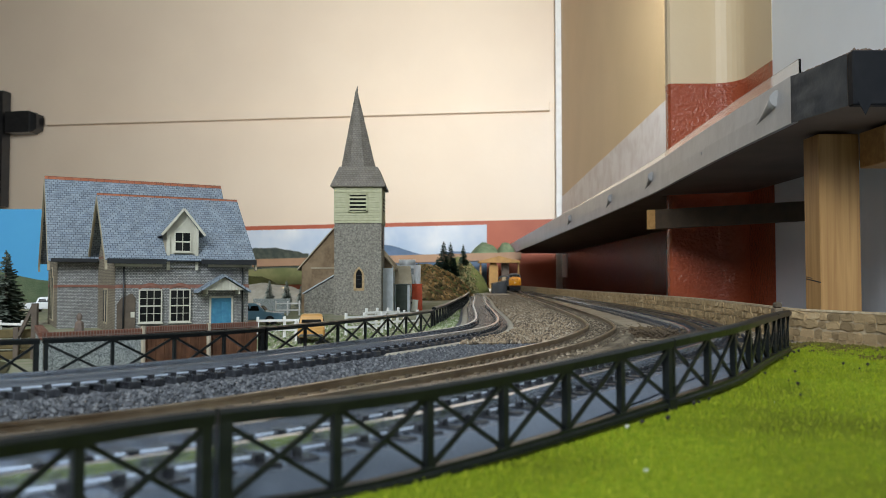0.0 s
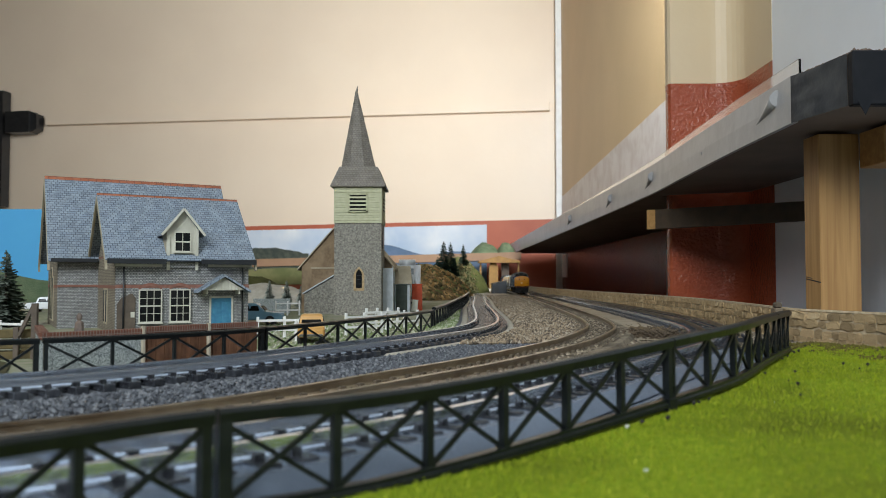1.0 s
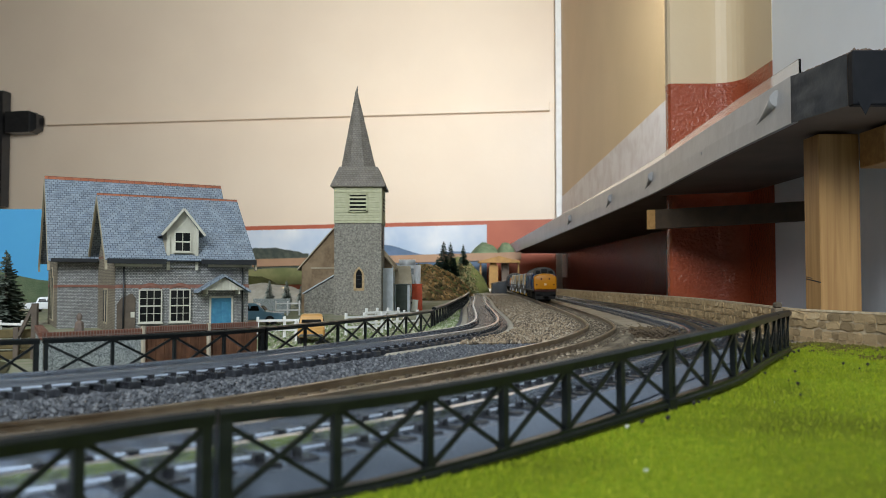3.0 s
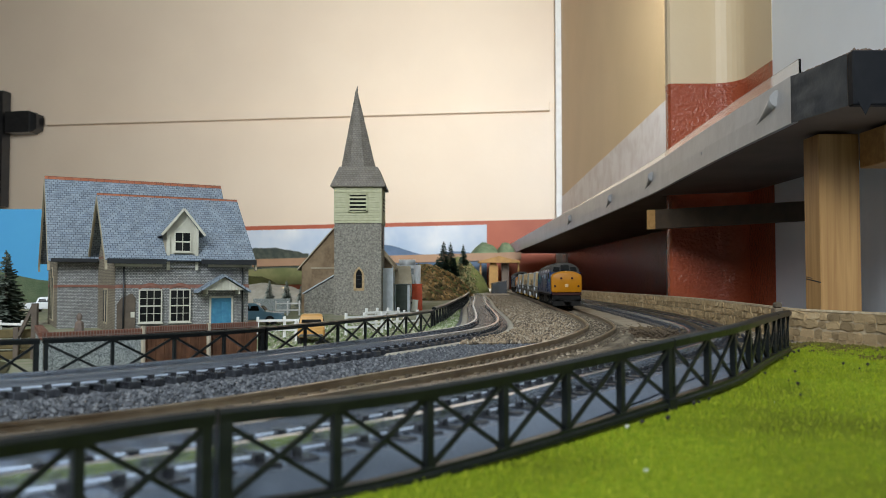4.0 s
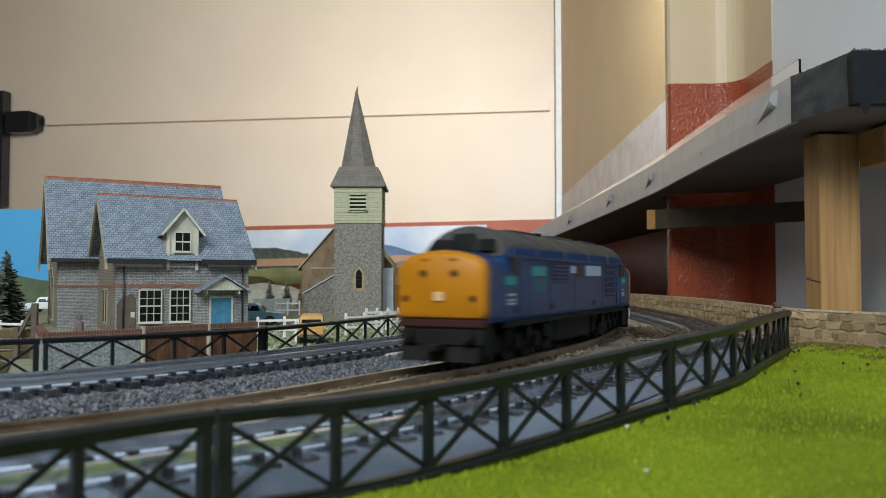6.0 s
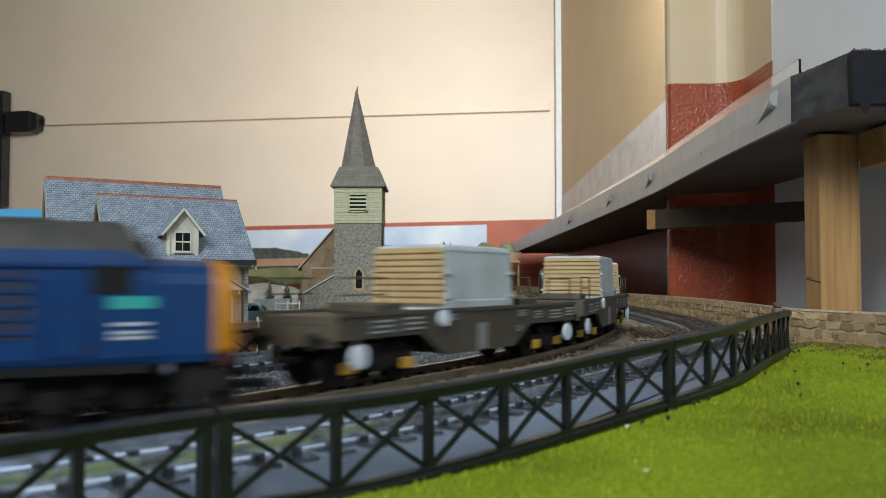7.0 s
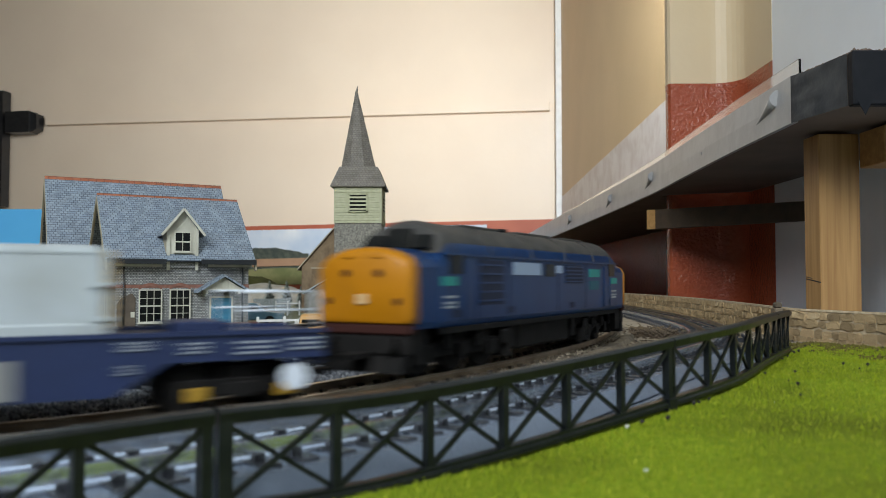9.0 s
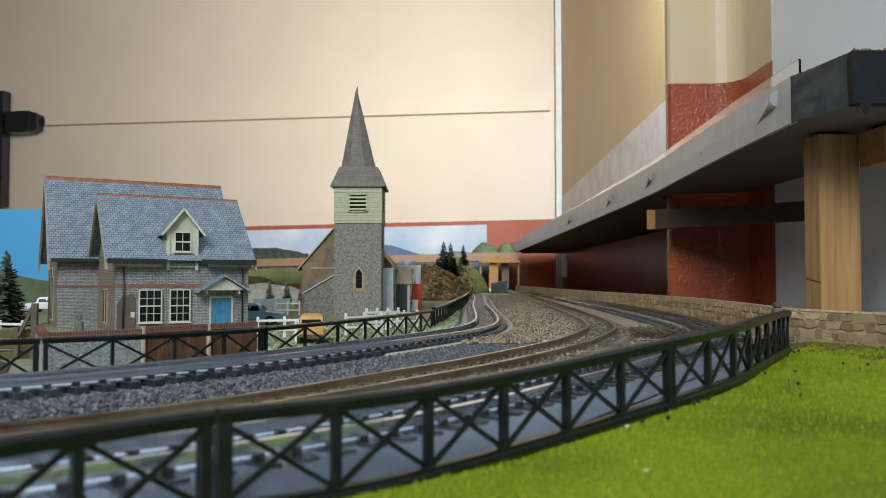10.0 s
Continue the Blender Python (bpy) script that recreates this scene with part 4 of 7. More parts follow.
def cottage():
    m = Matrix.Translation((-0.243, 0.60, 0)) @ Matrix.Rotation(radians(30), 4, "Z")
    h = thing("cottage", m, "grey stone card model cottage with blue slate roofs and dormer", "house")
    e, r = 0.0545, 0.1075
    k = gable_block(h, 0, 0.100, 0, 0.100, e, r)
    gable_block(h, -0.031, 0.112, 0.1002, 0.200, 0.0555, 0.1305)
    # gutters either side of the dormer
    for a, b in ((-0.007, 0.0345), (0.0610, 0.1035)):
        bm = bmesh.new()
        sweep(bm, [(a, -0.0082, e + 0.0003), (b, -0.0082, e + 0.0003)], [(-0.0018, -0.0022), (0.0018, -0.0022), (0.0021, 0.0016), (-0.0021, 0.0016)])
        part("gutter", bm, M_GUTTER, h, "black gutter")
        part("fascia", B(a + 0.006, b - 0.002, -0.0045, -0.0035, e - 0.004, e + 0.001), M_OFFWHITE, h)
    part("gutter", B(-0.037, -0.001, 0.091, 0.0935, 0.0555, 0.0585), M_GUTTER, h)
    part("string_course", B(0, 0.1, -0.0004, -0.0001, 0.0345, 0.0370), M_LEDGE, h, "red brick band")
    part("string_course", B(-0.031, -0.0001, 0.0997, 0.1, 0.0345, 0.0365), M_LEDGE, h)
    for x0, x1 in ((0.0172, 0.0323), (0.0396, 0.0534)):
        part("surround", B(x0 - 0.002, x1 + 0.002, -0.0008, -0.0002, 0.0072, 0.0345), M_RUBBLE, h)
        sash(h, x0, x1, 0.0092, 0.0325, -0.0018, 3, 4)
        bm = bmesh.new()
        o = []
        n = 8
        for i in range(n + 1):
            t = i / n
            o.append((x0 - 0.001 + (x1 - x0 + 0.002) * t, -0.0011, 0.0332 + 0.0026 * math.sin(math.pi * t)))
        for i in range(n, -1, -1):
            t = i / n
            o.append((x0 - 0.001 + (x1 - x0 + 0.002) * t, -0.0011, 0.0356 + 0.0026 * math.sin(math.pi * t)))
        prism(bm, o, (0, 0.0006, 0))
        part("lintel", bm, M_LEDGE, h, "arched brick lintel")
    # plain side door with an arched head
    o = [(0.0012, -0.0006, 0.001), (0.0142, -0.0006, 0.001), (0.0142, -0.0006, 0.027), (0.0118, -0.0006, 0.0305), (0.0040, -0.0006, 0.0270), (0.0012, -0.0006, 0.0225)]
    side = part("door", P(o, (0, 0.0005, 0)), M_DARKDOOR, h, "plain brown side door")
    part("notice", B(0.0108, 0.0136, -0.0010, -0.0007, 0.0125, 0.0165), M_OFFWHITE, side)
    # downpipes
    for x in (0.0055, 0.0948):
        bm = bmesh.new()
        tube(bm, (x, -0.0014, 0), (x, -0.0014, 0.052), 0.0006, n=8)
        tube(bm, (x, -0.0014, 0.052), (x, -0.0055, 0.0545), 0.0006, n=8)
        part("downpipe", bm, M_GUTTER, h)
    # dormer
    dx0, dx1, dy = 0.0360, 0.0596, -0.0016
    dm = part("dormer", P([(dx0, dy, 0.0505), (dx1, dy, 0.0505), (dx1, dy, 0.0795), ((dx0 + dx1) / 2, dy, 0.0945), (dx0, dy, 0.0795)], (0, 0.040, 0)), M_OFFWHITE, h, "offwhite timber dormer with a small window")
    part("wall", B(dx0 + 0.0012, dx1 - 0.0012, dy - 0.0004, dy - 0.0001, 0.0500, 0.0585), M_RUBBLE, dm)
    for x in (dx0, dx1 - 0.0022):
        part("post", B(x, x + 0.0022, dy - 0.0012, dy - 0.0001, 0.0480, 0.0800), M_OFFWHITE, dm)
    for x in (dx0 - 0.0005, dx1 - 0.0001):
        part("cheek", B(x, x + 0.0006, dy + 0.0012, dy + 0.034, 0.0560, 0.0790), M_BARGE, dm)
    sash(dm, dx0 + 0.0063, dx1 - 0.0063, 0.0630, 0.0768, dy - 0.0008, 2, 2)
    for i in range(8):
        x = dx0 + 0.004 + i * (dx1 - dx0 - 0.008) / 7
        top = 0.0945 - abs(x - (dx0 + dx1) / 2) * 1.27 - 0.001
        if top > 0.0815:
            part("batten", B(x - 0.0003, x + 0.0003, dy - 0.0006, dy, 0.0800, top), M_OFFWHITE, dm)
    cx = (dx0 + dx1) / 2
    for sgn in (-1, 1):
        o = [(cx, dy - 0.004, 0.0962), (cx + sgn * 0.0165, dy - 0.004, 0.0755), (cx + sgn * 0.0165, dy - 0.004, 0.0741), (cx, dy - 0.004, 0.0946)]
        part("roof", P(o, (0, 0.040, 0)), M_SLATE, dm, "slated dormer roof slope")
        bm = bmesh.new()
        bar(bm, (cx, dy - 0.0043, 0.0950), (cx + sgn * 0.0163, dy - 0.0043, 0.0747), 0.0008, 0.0018)
        part("bargeboard", bm, M_OFFWHITE, dm)
    # porch with the blue door
    part("door", B(0.0705, 0.0862, -0.0006, 0.0001, 0.0005, 0.0262), M_BLUEDOOR, h, "blue panelled front door")
    for x in (0.0722, 0.0790):
        for z0, z1 in ((0.003, 0.0125), (0.0145, 0.0235)):
            part("door_panel", B(x, x + 0.0052, -0.0011, -0.0005, z0, z1, bev=0.0002), M_BLUEDOOR, h)
    part("door_frame", B(0.0690, 0.0704, -0.0010, 0, 0, 0.0277), M_OFFWHITE, h)
    part("door_frame", B(0.0863, 0.0877, -0.0010, 0, 0, 0.0277), M_OFFWHITE, h)
    part("door_frame", B(0.0690, 0.0877, -0.0010, 0, 0.0263, 0.0277), M_OFFWHITE, h)
    pc = 0.0775
    pr = part("porch", P([(pc - 0.0165, -0.011, 0.0325), (pc + 0.0165, -0.011, 0.0325), (pc, -0.011, 0.0425)], (0, 0.011, 0)), M_OFFWHITE, h, "offwhite boarded porch gable")
    for i in range(11):
        x = pc - 0.0135 + i * 0.0027
        top = 0.0425 - abs(x - pc) * 0.606
        part("batten", B(x - 0.0003, x + 0.0003, -0.0115, -0.011, 0.0326, top), M_OFFWHITE, pr)
    for sgn in (-1, 1):
        o = [(pc, -0.0145, 0.0448), (pc + sgn * 0.0205, -0.0145, 0.0322), (pc + sgn * 0.0205, -0.0145, 0.0306), (pc, -0.0145, 0.0432)]
        part("roof", P(o, (0, 0.0145, 0)), M_SLATE, pr)
        part("bracket", B(pc + sgn * 0.0125 - 0.0006, pc + sgn * 0.0125 + 0.0006, -0.010, 0, 0.0295, 0.0325), M_OFFWHITE, pr)
    # tall gable windows
    for y0, n in ((0.040, 2),):
        for i in range(n):
            bm = B(-0.0007, 0.0002, y0 + i * 0.0125, y0 + i * 0.0125 + 0.007, 0.006, 0.034)
            part("window", bm, M_BARGE, h, "tall narrow gable window")
            part("pane", B(-0.0010, -0.0006, y0 + i * 0.0125 + 0.0014, y0 + i * 0.0125 + 0.0056, 0.0075, 0.0325), M_PANE, h)
    for y0, t in ((0.137, 0.044), (0.150, 0.052), (0.163, 0.044)):
        part("window", B(-0.0318, -0.0309, y0, y0 + 0.0075, 0.005, t), M_BARGE, h)
        part("pane", B(-0.0321, -0.0317, y0 + 0.0016, y0 + 0.0059, 0.0065, t - 0.0015), M_PANE, h)
    part("window", B(-0.0318, -0.0309, 0.147, 0.153, 0.072, 0.094), M_DARKDOOR, h)
    return h


cottage()

# ---- the church ----
M_FLINT = mat("printed_flint_stone", (0.34, 0.315, 0.265), 0.85, c2=(0.19, 0.18, 0.155), scale=620, kind="voronoi", mix=(0.0, 1.1), c3=(0.13, 0.12, 0.105), scale2=420, spec=0.2)
M_CLAP = mat("cream_green_clapboard", (0.50, 0.49, 0.32), 0.7, c2=(0.44, 0.43, 0.27), scale=200)
M_SPIRE = brick_mat("printed_grey_shingle", (0.29, 0.26, 0.22), (0.23, 0.205, 0.18), (0.155, 0.14, 0.12), 0.0034, 0.0026, 0.0002, ("X", "Z"), rough=0.7)
M_BROWNWALL = mat("brown_roof_card", (0.23, 0.155, 0.085), 0.8, c2=(0.16, 0.105, 0.06), scale=300, c3=(0.28, 0.20, 0.12), scale2=60)
M_GREYCARD = mat("pale_blue_grey_card", (0.56, 0.60, 0.62), 0.7, c2=(0.46, 0.49, 0.51), scale=150)


def ring_loft(bm, rings):
    vs = [[bm.verts.new(p) for p in r] for r in rings]
    n = len(vs[0])
    for a, b in zip(vs, vs[1:]):
        for i in range(n):
            bm.faces.new((a[i], a[(i + 1) % n], b[(i + 1) % n], b[i]))
    bm.faces.new(vs[0][::-1])
    bm.faces.new(vs[-1])


def church():
    h = thing("church", Matrix.Translation((-0.099, 0.938, 0)), "flint card model church with clapboard belfry and shingled spire", "church")
    w = 0.0270
    part("tower", B(-w, w, 0, 2 * w, 0, 0.1068, bev=0.0003), M_FLINT, h)
    for x in (-w - 0.0004, w - 0.0012):
        part("quoin", B(x, x + 0.0016, -0.0005, 0.001, 0, 0.1068), M_FLINT, h)
    bel = part("belfry", B(-w - 0.0006, w + 0.0006, -0.0006, 2 * w + 0.0006, 0.1068, 0.1495), M_CLAP, h, "cream-green clapboard belfry")
    n = 14
    for i in range(n):
        z = 0.1072 + i * (0.0415 / n)
        bm = bmesh.new()
        prism(bm, [(-w - 0.0008, -0.0014, z), (-w - 0.0008, -0.0007, z + 0.0029), (-w - 0.0008, -0.0003, z + 0.0029), (-w - 0.0008, -0.0003, z)], (2 * w + 0.0016, 0, 0))
        prism(bm, [(w + 0.0014, 0.0, z), (w + 0.0007, 0.0, z + 0.0029), (w + 0.0003, 0.0, z + 0.0029), (w + 0.0003, 0.0, z)], (0, 2 * w, 0))
        part("clapboard", bm, M_CLAP, bel)
    lou = part("louvre", B(-0.0105, 0.0105, -0.0021, -0.0012, 0.1205, 0.1400), M_PANE, bel, "dark louvred opening")
    bm = bmesh.new()
    for a in ((-0.0115, -0.0095, 0.1195, 0.1410), (0.0095, 0.0115, 0.1195, 0.1410), (-0.0115, 0.0115, 0.1395, 0.1412), (-0.0115, 0.0115, 0.1193, 0.1210)):
        box(bm, a[0], a[1], -0.0029, -0.0014, a[2], a[3])
    part("frame", bm, M_CLAP, lou)
    for i in range(4):
        z = 0.1222 + i * 0.0045
        part("slat", P([(-0.0095, -0.0030, z), (-0.0095, -0.0018, z + 0.0028), (-0.0095, -0.0013, z + 0.0028), (-0.0095, -0.0023, z)], (0.019, 0, 0)), M_CLAP, lou)
        part("slat", B(w + 0.0012, w + 0.0022, 0.018, 0.036, z, z + 0.0014), M_PANE, lou)
    # skirt and spire
    c = Vector((0, w, 0))
    def sq(a, z):
        return [Vector((x * a, w + y * a, z)) for x, y in ((-1, -1), (1, -1), (1, 1), (-1, 1))]
    bm = bmesh.new()
    ring_loft(bm, [sq(0.0315, 0.1490), sq(0.0320, 0.1500), sq(0.0315, 0.1512), sq(0.0224, 0.1735)])
    part("skirt_roof", bm, M_SPIRE, h, "grey shingled skirt roof")
    def octo(a, z, sh=0.0):
        k = 0.414
        return [Vector((x * a + sh, w + y * a, z)) for x, y in ((-1, -k), (-k, -1), (k, -1), (1, -k), (1, k), (k, 1), (-k, 1), (-1, k))]
    bm = bmesh.new()
    ring_loft(bm, [octo(0.0212, 0.1725, -0.0018), octo(0.0200, 0.1745, -0.0020), octo(0.0112, 0.218, -0.0034), octo(0.0036, 0.2555, -0.0047), octo(0.0016, 0.2665, -0.0052), octo(0.0003, 0.2742, -0.0038)])
    part("spire", bm, M_SPIRE, h, "tall shingled spire with a bent tip")
    # lancet window
    def lancet(x, y, z0, z1, hw, d):
        o = [(x - hw, y, z0), (x + hw, y, z0), (x + hw, y, z1 - hw * 1.6)]
        for t in (0.35, 0.7):
            o.append((x + hw * (1 - t ** 1.6), y, z1 - hw * 1.6 * (1 - t)))
        o.append((x, y, z1))
        for t in (0.7, 0.35):
            o.append((x - hw * (1 - t ** 1.6), y, z1 - hw * 1.6 * (1 - t)))
        o.append((x - hw, y, z1 - hw * 1.6))
        return P(o, (0, d, 0))
    win = part("window", lancet(0.0015, -0.0006, 0.0285, 0.0565, 0.0062, 0.0005), M_STONE, h, "pointed stone window surround")
    part("pane", lancet(0.0015, -0.0011, 0.0315, 0.0535, 0.0035, 0.0004), M_PANE, win)
    for z in (0.036, 0.041, 0.046):
        part("glazing_bar", B(-0.0018, 0.0048, -0.0014, -0.0010, z, z + 0.0004), M_GUTTER, win)
    for y in (0.020,):
        part("window", B(w + 0.0003, w + 0.0008, y, y + 0.007, 0.078, 0.098), M_PANE, h)
    # nave behind the tower
    cx, hw, ez, rz = -0.019, 0.0555, 0.058, 0.122
    o = [(cx - hw, 0.054, 0), (cx + hw, 0.054, 0), (cx + hw, 0.054, ez), (cx, 0.054, rz), (cx - hw, 0.054, ez)]
    part("nave", P(o, (0, 0.13, 0)), M_BROWNWALL, h, "brown nave with a gabled front")
    part("nave_wall", B(cx + hw, cx + hw + 0.0012, 0.053, 0.184, 0, ez), M_GREYCARD, h, "pale side wall of the nave")
    for sgn in (-1, 1):
        o = [(cx, 0.051, rz + 0.002), (cx + sgn * (hw + 0.005), 0.051, ez - 0.0035), (cx + sgn * (hw + 0.005), 0.051, ez - 0.0055), (cx, 0.051, rz)]
        part("nave_roof", P(o, (0, 0.136, 0)), M_BARGE, h)
    inn = part("inner_wall", B(-0.0600, -w, 0.040, 0.0536, 0, 0.0545), M_BROWNWALL, h, "brown inner wall above the lean-to")
    part("ledge", B(-0.0608, -w, 0.0392, 0.0536, 0.0546, 0.0560), M_BARGE, inn)
    # lean-to beside the tower
    o = [(-0.0655, 0.022, 0), (-w, 0.022, 0), (-w, 0.022, 0.0465), (-0.0655, 0.022, 0.0245)]
    ln = part("lean_to", P(o, (0, 0.032, 0)), M_FLINT, h, "flint lean-to beside the tower")
    o = [(-0.0675, 0.020, 0.0240), (-w, 0.020, 0.0478), (-w, 0.020, 0.0494), (-0.0675, 0.020, 0.0256)]
    part("roof", P(o, (0, 0.034, 0)), M_GREYCARD, ln)
    part("buttress", B(w, w + 0.012, 0.034, 0.050, 0, 0.055), M_GREYCARD, h)
    return h


church()

# ---- upper shelf along the side wall ----
def plain(name, a, material, label, category, bev=0.0, kind="", group="", m=None):
    bm = bmesh.new()
    box(bm, *a, bev=bev)
    ob = part(name, bm, material)
    if m is not None:
        ob.matrix_basis = m
    return tagged(ob, label, category, group, kind)


FRONT = [(0.2935, 0.582), (0.281, 0.644), (0.2855, 0.80), (0.296, 1.0), (0.306, 1.195), (0.312, 1.6), (0.316, 2.1), (0.320, 3.2), (0.322, 3.86)]
M_CLEAR = mat("clear_acrylic", (0.95, 0.95, 0.95), 0.03)
bs = M_CLEAR.node_tree.nodes["Principled BSDF"]
bs.inputs["Transmission Weight"].default_value = 1.0
bs.inputs["IOR"].default_value = 1.45
M_RUBBLETOP = mat("brown_scatter", (0.22, 0.15, 0.11), 0.95, c2=(0.13, 0.09, 0.07), scale=300, bump=0.001, bscale=400)


def upper_shelf():
    sh = thing("upper_shelf", Matrix(), "raised dark plywood shelf with a silver-grey taped front edge", "shelf")
    o = [(x + 0.002, y, 0.170) for x, y in FRONT] + [(0.575, 3.86, 0.170), (0.575, 1.253, 0.170), (0.340, 1.253, 0.170), (0.340, 1.228, 0.170), (0.45, 1.18, 0.170), (0.4515, 0.565, 0.170)]
    part("deck", P(o, (0, 0, 0.032)), M_PLY, sh)
    pts = smooth([Vector((x, y, 0)) for x, y in FRONT[1:]], 0.03)
    bm = bmesh.new()
    rings = []
    for i, p in enumerate(pts):
        k = min(1, max(0, (p.y - 0.644) / 1.5))
        top = 0.205 + 0.010 * k
        wob = 0.0007 * noise.noise(Vector((p.y * 14, 0.3, 2)))
        rings.append([bm.verts.new(v) for v in ((p.x + wob, p.y, 0.167), (p.x + wob - 0.0008, p.y, 0.186), (p.x + wob, p.y, top), (p.x + 0.004, p.y, top), (p.x + 0.004, p.y, 0.167))])
    for a, b in zip(rings, rings[1:]):
        for j in range(5):
            bm.faces.new((a[j], a[(j + 1) % 5], b[(j + 1) % 5], b[j]))
    bm.faces.new(rings[0])
    bm.faces.new(rings[-1][::-1])
    part("fascia", bm, M_GREYTAPE, sh, "silver-grey taped fascia strip")
    # taped end: a creased piece round the corner and a black end face
    bm = bmesh.new()
    prev = None
    n = 10
    for i in range(n + 1):
        t = i / n
        x, y = 0.2805 + (0.2935 - 0.2805) * t, 0.645 + (0.580 - 0.645) * t
        ring = []
        for j in range(9):
            u = j / 8
            z = 0.1665 + u * (0.2045 - 0.1665)
            crease = 0.0016 * math.sin(u * 17) * math.sin(math.pi * min(1, t * 1.4)) if t < 0.7 else 0
            ring.append(bm.verts.new((x - crease - 0.0006, y - crease, z)))
        if prev:
            for j in range(8):
                f = bm.faces.new((prev[j], prev[j + 1], ring[j + 1], ring[j]))
                f.smooth = True
        prev = ring
    part("end_tape", bm, M_DARKTAPE, sh, "creased dark grey tape round the corner")
    part("end_face", B(0.2930, 0.4515, 0.572, 0.5805, 0.1655, 0.2050, bev=0.001), M_BLACKTAPE, sh, "black taped end face")
    bm = bmesh.new()
    prism(bm, [(0.296, 0.5712, 0.168), (0.306, 0.5712, 0.168), (0.301, 0.5712, 0.158)], (0, 0.0006, 0))
    part("tape_tail", bm, M_BLACKTAPE, sh)
    # peeled flaps of tape
    for y, s in ((0.690, 1.25), (0.905, 0.45), (1.185, 1.15), (1.50, 1.2), (2.0, 1.35)):
        bm = bmesh.new()
        rings = []
        for k in range(7):
            t = 0.04 + 0.96 * k / 6
            yy = y + 0.045 * s - 0.058 * s * t
            x = np.interp(yy, [q[1] for q in FRONT], [q[0] for q in FRONT])
            zc = 0.177 + 0.013 * s * t ** 1.3
            r = 0.0058 * s * t ** 1.2
            rings.append([Vector((x + 0.001 - 1.15 * r * math.sin(a), yy - 0.25 * r * math.cos(a), zc + r * 0.95 * math.cos(a))) for a in np.linspace(0, math.pi, 9)])
        ring_loft(bm, rings)
        for f in bm.faces:
            f.smooth = len(f.verts) == 4
        part("tape_flap", bm, M_GREYTAPE, sh, "peeling flap of grey tape")
    bm = bmesh.new()
    pts2 = [p + Vector((0.0062, 0, 0)) for p in pts if p.y < 2.6]
    sweep(bm, [p + Vector((0, 0, 0.185)) for p in pts2], [(-0.001, 0), (0.001, 0), (0.001, 0.0335), (-0.001, 0.0335)])
    g = tagged(part("acrylic_guard", bm, M_CLEAR), "clear acrylic guard strip along the shelf edge", "guard strip")
    g.visible_shadow = False
    stones("shelf_rubble", 900, lambda r: Vector((0.2945 + 0.157 * r.random(), 0.5745 + 0.03 * r.random() ** 2, 0.2052)) if r.random() < 0.6 else (lambda t: Vector((0.2945 - 0.0120 * t + 0.003 + 0.01 * r.random() ** 2, 0.580 + 0.064 * t, 0.2046)))(r.random()), M_RUBBLETOP, "brown rubble scatter on the shelf top", 0.0010, 0.0026, seed=14)
    return sh


upper_shelf()


def pine_grain(m, axis_scale):
    """Long grain along one axis of the timber."""
    nt = m.node_tree
    N, L = nt.nodes.new, nt.links.new
    tc = N("ShaderNodeTexCoord")
    mp = N("ShaderNodeMapping")
    mp.inputs["Scale"].default_value = axis_scale
    w = N("ShaderNodeTexNoise")
    w.inputs["Scale"].default_value = 1.0
    w.inputs["Detail"].default_value = 6.0
    w.inputs["Distortion"].default_value = 0.6
    L(tc.outputs["Object"], mp.inputs[0])
    L(mp.outputs[0], w.inputs["Vector"])
    cr = N("ShaderNodeValToRGB")
    cr.color_ramp.elements[0].position, cr.color_ramp.elements[1].position = 0.3, 0.7
    cr.color_ramp.elements[0].color, cr.color_ramp.elements[1].color = (0.50, 0.285, 0.105, 1), (0.36, 0.185, 0.062, 1)
    L(w.outputs["Fac"], cr.inputs[0])
    L(cr.outputs[0], nt.nodes["Principled BSDF"].inputs["Base Color"])


M_POST = mat("pine_post_wood", (0.6, 0.37, 0.15), 0.5)
pine_grain(M_POST, (260, 260, 9))
M_BEAM = mat("pine_beam_wood", (0.5, 0.3, 0.13), 0.6)
pine_grain(M_BEAM, (9, 200, 200))
post = thing("shelf_post", Matrix.Translation((0.3245, 0.694, 0)), "planed pine post with a dark split under the shelf", "post")
bm = bmesh.new()
box(bm, 0, 0.0350, 0, 0.030, 0, 0.167, bev=0.0008)
part("shaft", bm, M_POST, post)
bm = bmesh.new()
bar(bm, (-0.0001, 0.028, 0.0415), (-0.0001, 0.0, 0.0385), 0.0004, 0.0009)
bar(bm, (-0.0001, 0.028, 0.0435), (-0.0001, 0.016, 0.0420), 0.0003, 0.0006)
part("crack", bm, M_BLACK, post)
plain("shelf_bearer", (0.3575, 0.450, 0.650, 0.690, 0.1360, 0.1665), M_BEAM, "short pine bearer under the raised shelf", "timber", 0.0008)
# batten colour darkened to hold the shade below the shelf
M_BATTEN_SHADED = mat("shaded_batten_wood", (0.075, 0.048, 0.028), 0.7, c2=(0.05, 0.032, 0.02), scale=60)
bat = thing("shelf_batten", Matrix(), "long batten slanting under the raised shelf, its shade in the dark colour", "timber")
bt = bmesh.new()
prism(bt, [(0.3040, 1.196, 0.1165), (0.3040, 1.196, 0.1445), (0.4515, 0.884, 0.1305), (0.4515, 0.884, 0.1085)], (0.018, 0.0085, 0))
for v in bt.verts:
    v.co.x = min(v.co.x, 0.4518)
part("bar", bt, M_BATTEN_SHADED, bat)
e0, e1 = Vector((0.3040, 1.196, 0)), Vector((0.3110, 1.1812, 0))
